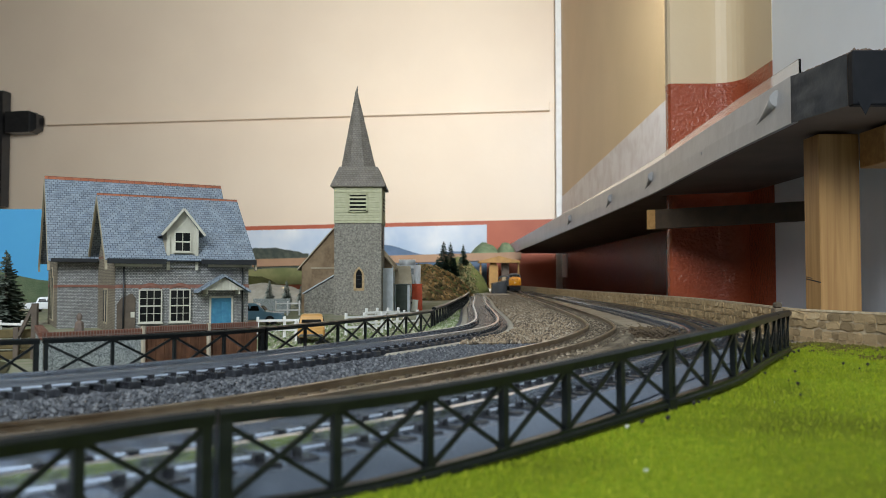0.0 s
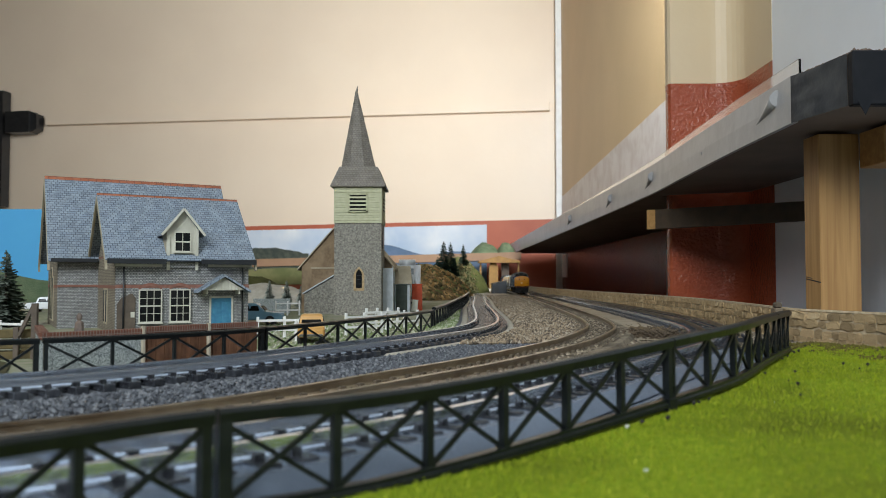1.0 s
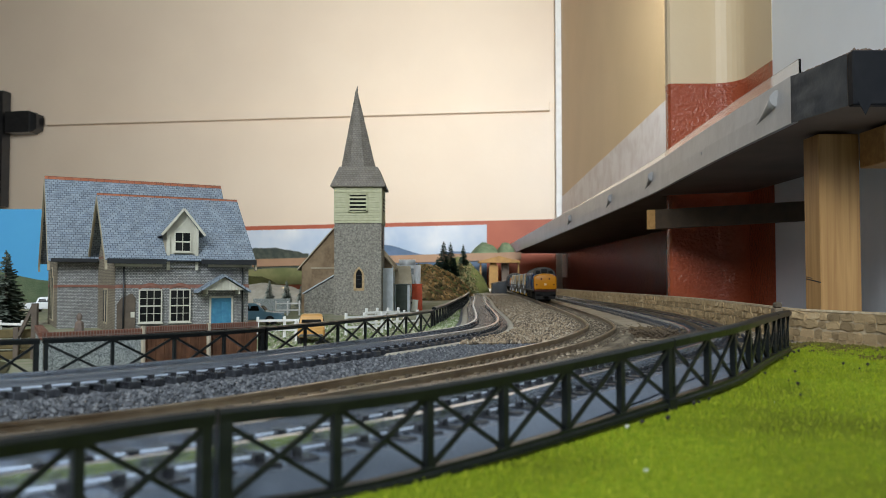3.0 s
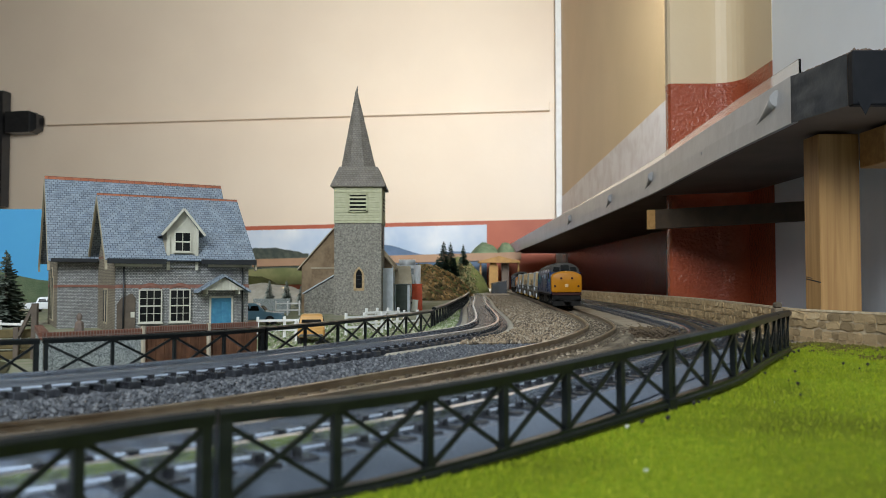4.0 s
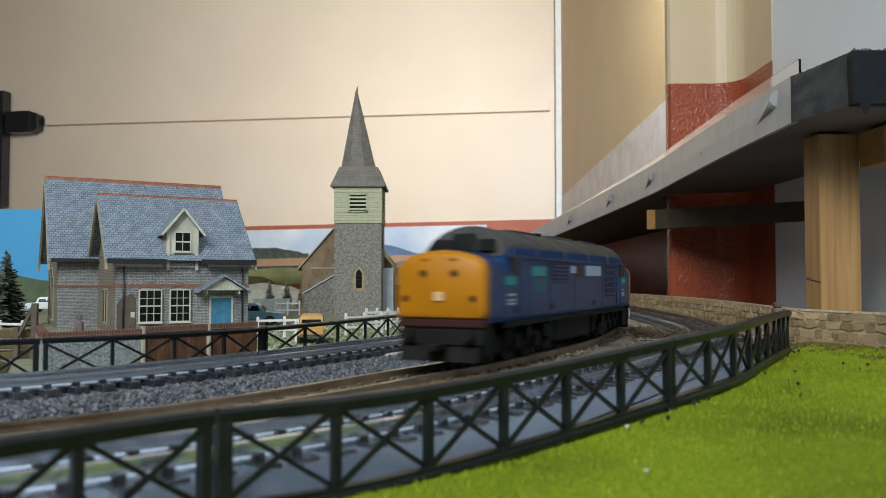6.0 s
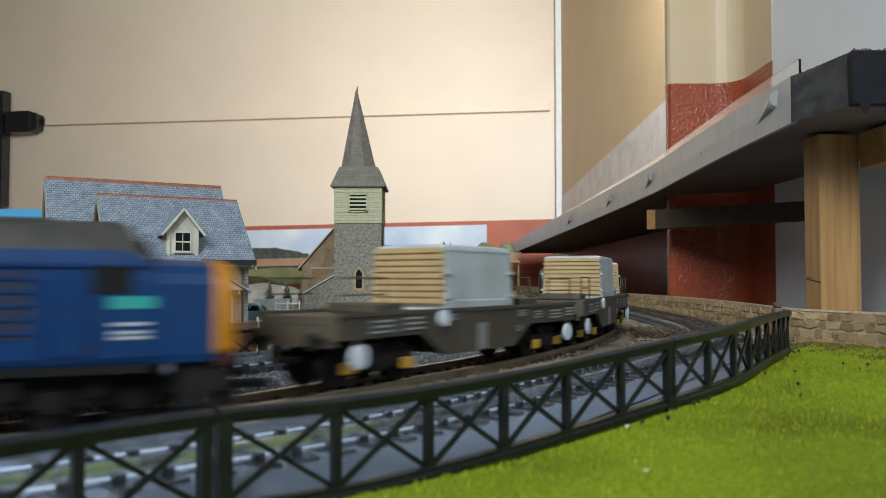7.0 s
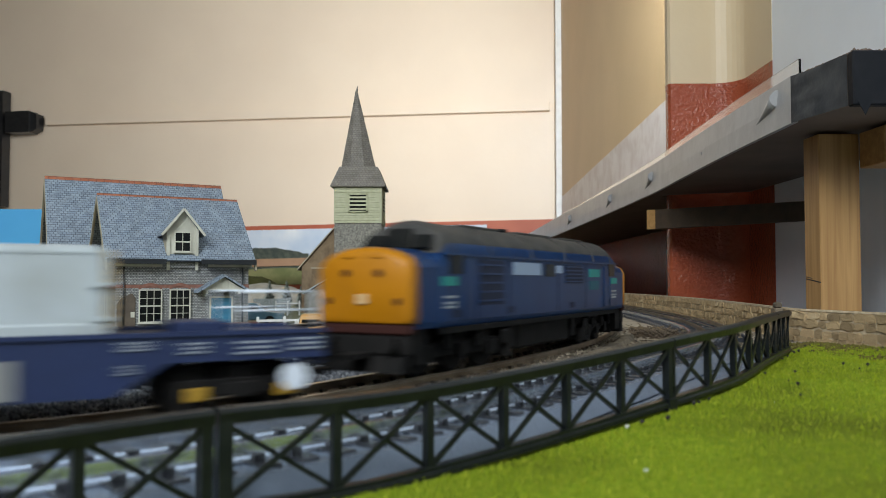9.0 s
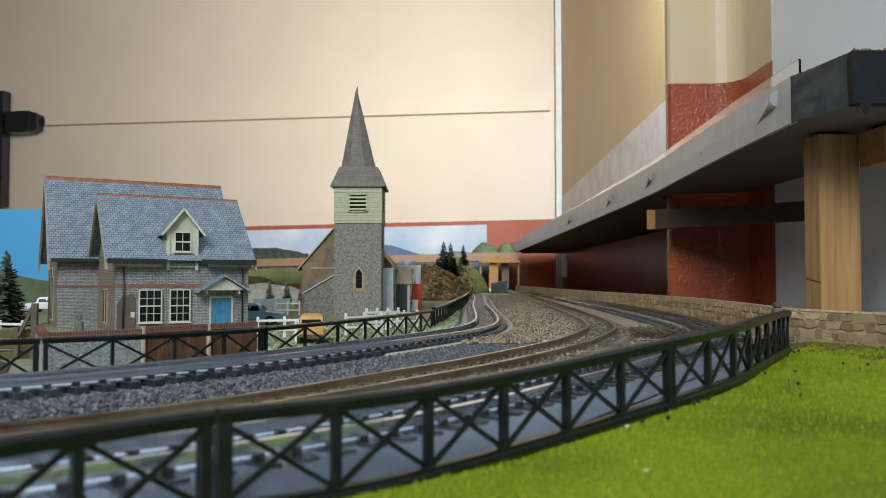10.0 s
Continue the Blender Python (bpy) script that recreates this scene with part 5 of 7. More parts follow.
part("end_block", P([(e0.x - 0.0012, e0.y - 0.0006, 0.1160), (e1.x, e1.y, 0.1155), (e1.x, e1.y, 0.1440), (e0.x - 0.0012, e0.y - 0.0006, 0.1448)], (-0.0006, -0.0003, 0)), M_BEAM, bat, "pale sawn end block")
plain("cable_strip", (0.574, 0.580, 2.060, 2.078, 0.0, 0.120), M_BLACK, "thin dark upright strip on the red wall", "trim")
M_PANEL = mat("pinkish_white_panel", (0.76, 0.70, 0.67), 0.5, c2=(0.70, 0.63, 0.60), scale=9, c3=(0.62, 0.53, 0.49), scale2=18)
tagged(part("wall_panel_east", P([(0.5775, 2.0, 0.20), (0.5775, 3.92, 0.20), (0.5775, 3.92, 0.446), (0.5775, 2.0, 0.511)], (0.004, 0, 0)), M_PANEL), "pinkish white panel along the side wall, taller at its near end", "panel", "", "structure")
wp = thing("wall_plate", Matrix(), "white plastic cover plate on the dark red wall", "cover plate")
part("plate", B(0.5770, 0.5802, 3.765, 3.915, 0.056, 0.166, bev=0.0012), M_WHITE, wp)
for z in (0.062, 0.158):
    bm = bmesh.new()
    tube(bm, (0.5766, 3.84, z), (0.5772, 3.84, z), 0.002, n=10)
    part("screw", bm, M_GREYTAPE, wp)
plain("corner_trim", (0.553, 0.5805, 3.925, 3.955, -0.05, TOP - 0.001), M_WHITE, "white upright strip in the room's corner", "trim", kind="structure")

# ---- back wall: conduit, socket, screen, pictures ----
tr = back_slab("wall_trunking", 0.03, 2.80, 0.884, 0.928, 0.902, 0.950, 0.001, 0.034, M_CREAM, label="cream cable trunking along the back wall", category="trunking")
sk = thing("speaker_box", Matrix(), "black plastic wall box with a tapered side", "wall box")
back_slab("case", 2.855, 3.0, 0.853, 0.97, 0.853, 0.97, 0.02, 0.10, M_BLACK, parent=sk)
o = [back_pt(2.822, 0.870, 0.02), back_pt(2.854, 0.856, 0.02), back_pt(2.854, 0.967, 0.02), back_pt(2.822, 0.955, 0.02)]
part("taper", P(o, BACK_N * 0.06), M_BLACK, sk)
back_slab("bracket", 2.90, 2.95, 0.89, 0.93, 0.89, 0.93, 0.001, 0.019, M_BLACK, parent=sk)
tv = thing("television", Matrix(), "edge of a black wall-mounted television", "television")
back_slab("case", 3.02, 3.55, 0.448, 1.09, 0.448, 1.09, 0.03, 0.09, M_BLACK, parent=tv)
back_slab("bezel", 3.02, 3.045, 0.452, 1.086, 0.452, 1.086, 0.0905, 0.095, M_BLACK, parent=tv)
back_slab("mount", 3.2, 3.4, 0.6, 0.9, 0.6, 0.9, 0.001, 0.029, M_BLACK, parent=tv)

M_CLOUD = mat("printed_cloudy_sky", (0.62, 0.68, 0.76), 0.5, c2=(0.80, 0.80, 0.80), scale=5, c3=(0.42, 0.52, 0.66), scale2=3)
M_BLUEHILL = mat("printed_blue_hill", (0.13, 0.19, 0.30), 0.5, c2=(0.10, 0.16, 0.25), scale=20)
M_WOODS = mat("printed_dark_woods", (0.045, 0.055, 0.045), 0.6, c2=(0.09, 0.10, 0.07), scale=40)
M_FIELDS = mat("printed_fields", (0.26, 0.24, 0.10), 0.6, c2=(0.16, 0.17, 0.06), scale=15)
M_ORANGE = mat("orange_brown_board", (0.27, 0.15, 0.08), 0.6, c2=(0.22, 0.12, 0.065), scale=15)


def poster():
    p = thing("landscape_picture", Matrix(), "long printed landscape picture with clouds, hills and dark woods", "picture")
    back_slab("sky", 0.346, 1.75, 0.02, 0.3215, 0.02, 0.304, 0.0045, 0.0065, M_CLOUD, parent=p)
    rng = random.Random(2)

    def ridge(name, u0, u1, f, z0, out, material):
        n = 40
        o = [back_pt(u0, z0, out)]
        for i in range(n + 1):
            u = u0 + (u1 - u0) * i / n
            o.append(back_pt(u, max(z0 + 0.002, f(i / n)), out))
        o.append(back_pt(u1, z0, out))
        part(name, P(o, BACK_N * 0.001), material, p)

    ridge("hill", 0.60, 1.25, lambda t: 0.165 + 0.058 * math.exp(-((t - 0.42) / 0.22) ** 2), 0.03, 0.0075, M_BLUEHILL)
    ridge("hill", 0.346, 0.60, lambda t: 0.158 + 0.03 * math.sin(t * 2.5), 0.03, 0.0075, M_BLUEHILL)
    ridge("wood", 1.28, 1.75, lambda t: 0.175 + 0.035 * math.sin(t * 3.0) + 0.006 * rng.random(), 0.09, 0.0090, M_WOODS)
    ridge("meadow", 1.25, 1.75, lambda t: 0.100 + 0.006 * math.sin(t * 5), 0.02, 0.0105, M_FIELDS)
    return p


poster()
M_SKYBLUE = mat("flat_sky_blue", (0.09, 0.42, 0.78), 0.6, c2=(0.10, 0.45, 0.80), scale=8)
M_HILL = mat("green_hill", (0.10, 0.145, 0.075), 0.9, c2=(0.16, 0.20, 0.11), scale=40, bump=0.001, bscale=300)
bb = thing("backscene_board", Matrix(), "bright blue backscene board with a painted green hill", "board")
part("board", B(-1.25, -0.66, 1.50, 1.512, 0, 0.173), M_SKYBLUE, bb)
o = [(-1.25, 1.4965, 0.0)] + [(-1.25 + 0.59 * i / 20, 1.4965, 0.058 + 0.012 * math.sin(i * 0.55 + 1.0) - 0.0004 * i) for i in range(21)] + [(-0.66, 1.4965, 0.0)]
part("hill", P(o, (0, 0.003, 0)), M_HILL, bb)

# ---- back of the layout ----
o = [(-1.4, 3.22, 0.078), (0.31, 3.20, 0.1235), (0.31, 3.20, 0.1535), (-1.4, 3.22, 0.108)]
bd = thing("back_deck", Matrix(), "orange-brown edged upper deck along the back wall", "shelf")
part("edge", P(o, (0, 0.014, 0)), M_ORANGE, bd)
o = [(-1.4, 3.234, 0.092), (0.31, 3.214, 0.1375), (0.31, 3.214, 0.1515), (-1.4, 3.234, 0.106)]
part("deck", P(o, (0, 0.72, 0)), M_PLY, bd)
for x in (-1.3, -0.5, 0.24):
    part("leg", B(x, x + 0.03, 3.30, 3.33, -0.0004, 0.09 + 0.0266 * (x + 1.3)), M_PLY, bd)


def mound(name, cx, cy, z0, rx, ry, h, material, label, seed, category="hill", rough=0.35):
    bm = bmesh.new()
    n, k = 26, 9
    rings = []
    for j in range(k + 1):
        t = j / k
        ring = []
        for i in range(n):
            a = 2 * math.pi * i / n
            r = 1 - t ** 1.0
            q = Vector((math.cos(a) * r * 2.2, math.sin(a) * r * 2.2, seed + t))
            w = 1 + 0.25 * noise.noise(Vector((math.cos(a) * 1.5, math.sin(a) * 1.5, seed)))
            zz = h * (1 - r ** 2.2) * (1 + rough * noise.noise(q * 1.4)) if j else 0
            ring.append(bm.verts.new((cx + rx * w * r * math.cos(a), cy + ry * w * r * math.sin(a), z0 + zz)))
        rings.append(ring)
    for a, b in zip(rings, rings[1:-1]):
        for i in range(n):
            f = bm.faces.new((a[i], a[(i + 1) % n], b[(i + 1) % n], b[i]))
            f.smooth = True
    top = bm.verts.new((cx, cy, z0 + h * (1 + rough * 0.1)))
    for v in rings[-1]:
        bm.verts.remove(v)
    last = rings[-2]
    for i in range(n):
        bm.faces.new((last[i], last[(i + 1) % n], top)).smooth = True
    bm.faces.new(rings[0][::-1])
    return tagged(part(name, bm, material), label, category)


M_SCRUB = mat("brown_scrub", (0.18, 0.115, 0.05), 0.95, c2=(0.30, 0.20, 0.10), scale=70, c3=(0.07, 0.05, 0.024), scale2=25, bump=0.004, bscale=140, spec=0.1)
M_MOSS = mat("yellow_green_moss", (0.115, 0.12, 0.04), 0.95, c2=(0.075, 0.085, 0.025), scale=60, bump=0.002, bscale=200, spec=0.1)
M_OLIVE = mat("olive_scatter", (0.10, 0.10, 0.035), 0.95, c2=(0.06, 0.065, 0.02), scale=50, bump=0.002, bscale=150, spec=0.1)
M_CLUMP = mat("dry_undergrowth", (0.27, 0.17, 0.07), 0.95, c2=(0.08, 0.06, 0.03), scale=30, c3=(0.40, 0.29, 0.15), scale2=55, spec=0.1)
mound("scrub_hill", -0.050, 1.95, -0.0004, 0.125, 0.36, 0.074, M_SCRUB, "rough brown scrub-covered hillside", 1.0)
mound("grass_hill", 0.045, 2.45, -0.0004, 0.085, 0.22, 0.108, M_MOSS, "mossy yellow-green hill below the deck", 4.0, rough=0.15)
mound("olive_hill", -0.46, 1.75, -0.0004, 0.17, 0.16, 0.055, M_OLIVE, "low olive green hill behind the church", 6.0, rough=0.15)
mound("pale_bank", -0.30, 1.35, -0.0004, 0.11, 0.06, 0.034, M_PATH, "pale cream plaster bank", 7.0, rough=0.2)
mound("green_hill", 0.178, 3.44, 0.1475, 0.075, 0.10, 0.048, M_HILL, "pale green hill on the upper deck", 8.0, rough=0.3)
mound("green_hill", 0.262, 3.40, 0.1500, 0.042, 0.08, 0.050, M_HILL, "pale green hill on the upper deck", 9.0, rough=0.3)
pebbled(M_CLUMP, [(0.27, 0.16, 0.06), (0.09, 0.07, 0.03), (0.36, 0.24, 0.11), (0.15, 0.10, 0.04), (0.12, 0.12, 0.045), (0.22, 0.13, 0.05), (0.06, 0.05, 0.025)])
stones("scrub_clumps", 5200, lambda r: (lambda a, q: Vector((-0.050 + 0.125 * q * math.cos(a), 1.95 + 0.35 * q * math.sin(a), 0.072 * (1 - q ** 2.2) + 0.003 * r.random())))(r.uniform(0, 6.28), r.random() ** 0.6), M_CLUMP, "clumps of dry brown undergrowth on the hillside", 0.0015, 0.0075, seed=21)
M_MOSSBIT = mat("moss_clump", (0.1, 0.12, 0.03), 0.95, spec=0.1)
pebbled(M_MOSSBIT, [(0.115, 0.115, 0.05), (0.07, 0.075, 0.03), (0.16, 0.14, 0.07), (0.10, 0.09, 0.04), (0.17, 0.13, 0.06)])
stones("moss_clumps", 2600, lambda r: (lambda a, q: Vector((0.045 + 0.083 * q * math.cos(a), 2.45 + 0.21 * q * math.sin(a), 0.106 * (1 - q ** 2.2) + 0.002)))(r.uniform(0, 6.28), r.random() ** 0.6), M_MOSSBIT, "clumps of yellow-green moss on the hill", 0.0015, 0.0065, seed=22)

M_FIR = mat("dark_fir_needles", (0.020, 0.045, 0.030), 0.9, c2=(0.045, 0.075, 0.05), scale=120, spec=0.2)
M_FROST = mat("frosted_fir_needles", (0.05, 0.075, 0.055), 0.9, c2=(0.42, 0.45, 0.40), scale=160, spec=0.2)
M_FROSTY = mat("dusty_fir_needles", (0.03, 0.05, 0.035), 0.9, c2=(0.24, 0.27, 0.22), scale=200, spec=0.2)
M_BARK = mat("fir_bark", (0.09, 0.06, 0.04), 0.9, c2=(0.05, 0.035, 0.025), scale=120)


def fir(x, y, z, h, r, material, label, seed, tiers=26):
    """Bottle-brush fir: tapered trunk and many drooping twigs of needles."""
    rng = random.Random(seed)
    t = thing("fir_tree", Matrix.Translation((x, y, z)), label, "tree", "fir trees")
    bm = bmesh.new()
    tube(bm, (0, 0, 0), (0, 0, h * 0.97), r * 0.09, r * 0.015, 7)
    part("trunk", bm, M_BARK, t)
    verts, faces = [], []
    for k in range(tiers):
        f = k / (tiers - 1)
        zz = h * (0.06 + 0.93 * f)
        rr = r * (1 - f) ** 0.85 + r * 0.05
        n = int(9 + 13 * (1 - f))
        for i in range(n):
            a = rng.uniform(0, 6.28)
            l = rr * rng.uniform(0.65, 1.12)
            d = Vector((math.cos(a), math.sin(a), 0))
            s = Vector((-d.y, d.x, 0))
            droop = rng.uniform(-0.45, 0.05)
            wd = l * 0.20 + r * 0.02
            for p0, p1 in ((0.1, 0.55), (0.45, 1.0)):
                b0 = d * l * p0 + Vector((0, 0, zz + droop * l * p0))
                b1 = d * l * p1 + Vector((0, 0, zz + droop * l * p1 ** 1.5))
                i0 = len(verts)
                for v in (b0 - s * wd * 0.5, b1 + s * wd * rng.uniform(0.1, 0.5), b1 - s * wd * rng.uniform(0.1, 0.4) + Vector((0, 0, r * 0.05)), b0 + s * wd + Vector((0, 0, -r * 0.06))):
                    verts.append(tuple(v))
                faces.append((i0, i0 + 1, i0 + 2))
                faces.append((i0, i0 + 3, i0 + 1))
    me = bpy.data.meshes.new("crown")
    me.from_pydata(verts, [], faces)
    me.materials.append(material)
    c = new("crown", me)
    c.parent = t
    return t


fir(-0.3785, 0.70, 0, 0.0665, 0.0205, M_FROSTY, "frosted grey-green bottle-brush fir tree beside the cottage", 1, 34)
fir(-0.236, 1.10, 0.008, 0.033, 0.009, M_FROST, "small frosted fir tree on the bank", 2)
fir(-0.2165, 1.12, 0.008, 0.033, 0.009, M_FROST, "small frosted fir tree on the bank", 3)
fir(-0.193, 1.10, 0.004, 0.030, 0.009, M_FROST, "small frosted fir tree behind the church", 4)
fir(0.0015, 1.93, 0.026, 0.108, 0.030, M_FIR, "tall dark fir tree on the hillside", 5, 30)
fir(0.0185, 1.98, 0.030, 0.104, 0.026, M_FIR, "tall dark fir tree on the hillside", 6, 30)
fir(-0.015, 2.02, 0.05, 0.045, 0.018, M_FIR, "short dark fir tree on the hillside", 7)
fir(0.058, 2.30, 0.085, 0.058, 0.016, M_FIR, "slim dark fir tree on the mossy hill", 8)
fir(0.030, 2.10, 0.05, 0.050, 0.016, M_FIR, "short dark fir tree on the hillside", 9)

M_STATION = mat("orange_yellow_card", (0.27, 0.14, 0.03), 0.7, c2=(0.21, 0.105, 0.025), scale=60)


def station():
    s = thing("station_canopy", Matrix.Translation((0, 2.90, 0)), "orange-yellow station kiosk under a shallow gabled canopy", "station")
    part("kiosk", P([(0.166, 0, 0), (0.198, 0, 0), (0.198, 0, 0.088), (0.190, 0, 0.105), (0.174, 0, 0.105), (0.166, 0, 0.088)], (0, 0.05, 0)), M_STATION, s)
    part("canopy", P([(0.128, -0.02, 0.104), (0.275, -0.02, 0.104), (0.275, -0.02, 0.110), (0.20, -0.02, 0.128), (0.128, -0.02, 0.110)], (0, 0.12, 0)), M_STATION, s)
    for x in (0.132, 0.268):
        part("post", B(x, x + 0.006, 0, 0.006, 0, 0.104), M_STATION, s)
    part("platform", B(0.10, 0.200, -0.05, 0.3, 0, 0.012), M_PATH, s)
    h = thing("lineside_hut", Matrix.Translation((0.139, 2.28, 0)), "dark grey lineside hut with a sloping roof", "hut")
    part("wall", P([(0, 0, 0), (0.041, 0, 0), (0.041, 0, 0.040), (0, 0, 0.030)], (0, 0.05, 0)), M_GUTTER, h)
    part("roof", P([(-0.002, -0.002, 0.0300), (0.043, -0.002, 0.0410), (0.043, -0.002, 0.0425), (-0.002, -0.002, 0.0318)], (0, 0.054, 0)), M_DARKDOOR, h)
    part("door", B(0.006, 0.018, -0.0008, 0, 0.001, 0.026), M_BLACK, h)


station()

# ---- village: cars, hut, kiosk, caravan, fences ----
M_CARBLUE = mat("pale_blue_car_paint", (0.20, 0.37, 0.50), 0.25, c2=(0.18, 0.34, 0.46), scale=80)
M_CARORANGE = mat("orange_car_paint", (0.58, 0.32, 0.10), 0.3, c2=(0.52, 0.28, 0.08), scale=80)
M_CARWHITE = mat("white_car_paint", (0.82, 0.83, 0.84), 0.3)
M_TYRE = mat("tyre_rubber", (0.02, 0.02, 0.02), 0.8)
M_CHROME = mat("chrome_trim", (0.7, 0.7, 0.7), 0.2, 1.0)


def car(x, y, turn, paint, label, l=0.054, w=0.021, h=0.0195):
    c = thing("model_car", Matrix.Translation((x, y, 0.0002)) @ Matrix.Rotation(radians(turn), 4, "Z"), label, "car")
    a = l / 2
    side = [(-a, 0.0045), (-a, 0.0095), (-a * 0.92, 0.0118), (-a * 0.45, 0.0122), (-a * 0.38, 0.0122), (a * 0.30, 0.0122), (a * 0.38, 0.0120), (a * 0.90, 0.0108), (a, 0.0090), (a, 0.0045)]
    bm = bmesh.new()
    prism(bm, [(p, -w / 2, q) for p, q in side], (0, w, 0))
    bmesh.ops.bevel(bm, geom=[e for e in bm.edges], offset=0.0008, segments=2, affect="EDGES")
    part("body", bm, paint, c)
    bm = bmesh.new()
    ring_loft(bm, [[Vector((x0, s * yy, z)) for x0, s in ((-f0, -1), (f1, -1), (f1, 1), (-f0, 1))] for f0, f1, yy, z in ((a * 0.52, a * 0.42, w * 0.47, 0.0120), (a * 0.44, a * 0.22, w * 0.41, 0.0175), (a * 0.38, a * 0.14, w * 0.37, h - 0.0004), (a * 0.30, a * 0.08, w * 0.30, h))])
    part("roof", bm, paint, c)
    for s in (-1, 1):
        for x0, x1 in ((-a * 0.40, -a * 0.08), (-a * 0.04, a * 0.22)):
            o = [(x0 - 0.0008, s * (w * 0.462), 0.0128), (x1 + 0.0008, s * (w * 0.462), 0.0128), (x1 - 0.0006, s * (w * 0.420), 0.0170), (x0 + 0.0006, s * (w * 0.420), 0.0170)]
            part("window", P(o, (0, s * 0.0004, 0.0001)), M_PANE, c)
        for x0 in (-a * 0.60, a * 0.60):
            bm = bmesh.new()
            tube(bm, (x0, s * (w / 2 - 0.0035), 0.0042), (x0, s * (w / 2 + 0.0003), 0.0042), 0.0042, n=16)
            wh = part("wheel", bm, M_TYRE, c)
            bm = bmesh.new()
            tube(bm, (x0, s * (w / 2 + 0.0002), 0.0042), (x0, s * (w / 2 + 0.0007), 0.0042), 0.0022, n=12)
            part("hubcap", bm, M_CHROME, wh)
    for x0, z, k in ((a * 0.40, 0.0150, 1), (-a * 0.50, 0.0150, -1)):
        o = [(x0 + k * 0.0004, -w * 0.38, 0.0130), (x0 + k * 0.0004, w * 0.38, 0.0130), (x0 - k * 0.0030, w * 0.34, 0.0170), (x0 - k * 0.0030, -w * 0.34, 0.0170)]
        part("windscreen", P(o, (k * 0.0006, 0, 0.0003)), M_PANE, c)
    for k in (-1, 1):
        part("bumper", B(k * a - 0.0008, k * a + 0.0008, -w / 2 + 0.001, w / 2 - 0.001, 0.0050, 0.0066, bev=0.0003), M_CHROME, c)
    return c


car(-0.172, 0.735, 4, M_CARBLUE, "pale blue saloon model car beside the cottage")
car(-0.0850, 0.525, 98, M_CARORANGE, "orange saloon model car behind the lattice fence", 0.044, 0.0165, 0.0185)
car(-0.495, 1.02, 10, M_CARWHITE, "white model car parked far behind the cottage")


def hut():
    h = thing("garden_shed", Matrix.Translation((-0.0605, 1.02, 0)), "grey model shed with a dark green front", "shed")
    part("wall", B(0, 0.0185, 0, 0.035, 0, 0.036), M_GREYCARD, h)
    part("front_panel", B(0.0012, 0.0155, -0.0006, 0, 0.001, 0.035), mat("dark_green_boards", (0.05, 0.065, 0.05), 0.7, c2=(0.035, 0.045, 0.035), scale=200), h)
    part("roof", P([(-0.0015, -0.002, 0.036), (0.0215, -0.002, 0.036), (0.0185, 0.02, 0.0575), (-0.0015, 0.02, 0.0575)], (0, 0.0012, 0.0012)), M_BARGE, h)
    part("roof", P([(-0.0015, 0.037, 0.036), (0.0215, 0.037, 0.036), (0.0185, 0.0212, 0.0575), (-0.0015, 0.0212, 0.0575)], (0, 0.0012, 0.0012)), M_GREYCARD, h)
    part("gable_wall", P([(0.0165, 0, 0.036), (0.0165, 0.035, 0.036), (0.0165, 0.0206, 0.056)], (0.0018, 0, 0)), M_GREYCARD, h)
    r = thing("telephone_kiosk", Matrix.Translation((-0.0415, 1.08, 0)), "bright orange-red model telephone kiosk", "kiosk")
    m = mat("orange_red_paint", (0.62, 0.09, 0.03), 0.45, c2=(0.55, 0.075, 0.025), scale=60)
    part("cabin", B(0, 0.0135, 0, 0.0135, 0, 0.0335, bev=0.0004), m, r)
    part("roof", B(-0.0005, 0.014, -0.0005, 0.014, 0.0335, 0.0358, bev=0.0008), m, r)
    part("base", B(-0.0004, 0.0139, -0.0004, 0.0139, 0, 0.0022), m, r)
    n = plain("notice_board", (-0.004, 0.004, 0, 0.0008, 0.0, 0.0155), M_OFFWHITE, "small white notice board leaning by the kiosk", "sign", m=Matrix.Translation((-0.0375, 1.045, 0)) @ Matrix.Rotation(0.12, 4, "Y"))
    v = thing("caravan", Matrix.Translation((-0.0515, 1.16, 0)), "white rounded model caravan behind the shed", "caravan")
    bm = bmesh.new()
    box(bm, -0.0200, 0.0185, 0, 0.05, 0.010, 0.0705)
    bmesh.ops.bevel(bm, geom=bm.edges[:], offset=0.008, segments=4, affect="EDGES")
    for f in bm.faces:
        f.smooth = True
    part("body", bm, M_CARWHITE, v)
    part("window", B(-0.011, 0.0095, -0.0005, 0.002, 0.049, 0.0575, bev=0.0004), mat("pale_caravan_glass", (0.30, 0.34, 0.36), 0.2, c2=(0.24, 0.28, 0.30), scale=90), v)
    for s in (-0.0195, 0.0165):
        bm = bmesh.new()
        tube(bm, (s, 0.025, 0.006), (s + 0.0025, 0.025, 0.006), 0.006, n=16)
        part("wheel", bm, M_TYRE, v)
    part("chassis", B(-0.017, 0.016, 0.002, 0.048, 0.006, 0.0105), M_GUTTER, v)


hut()


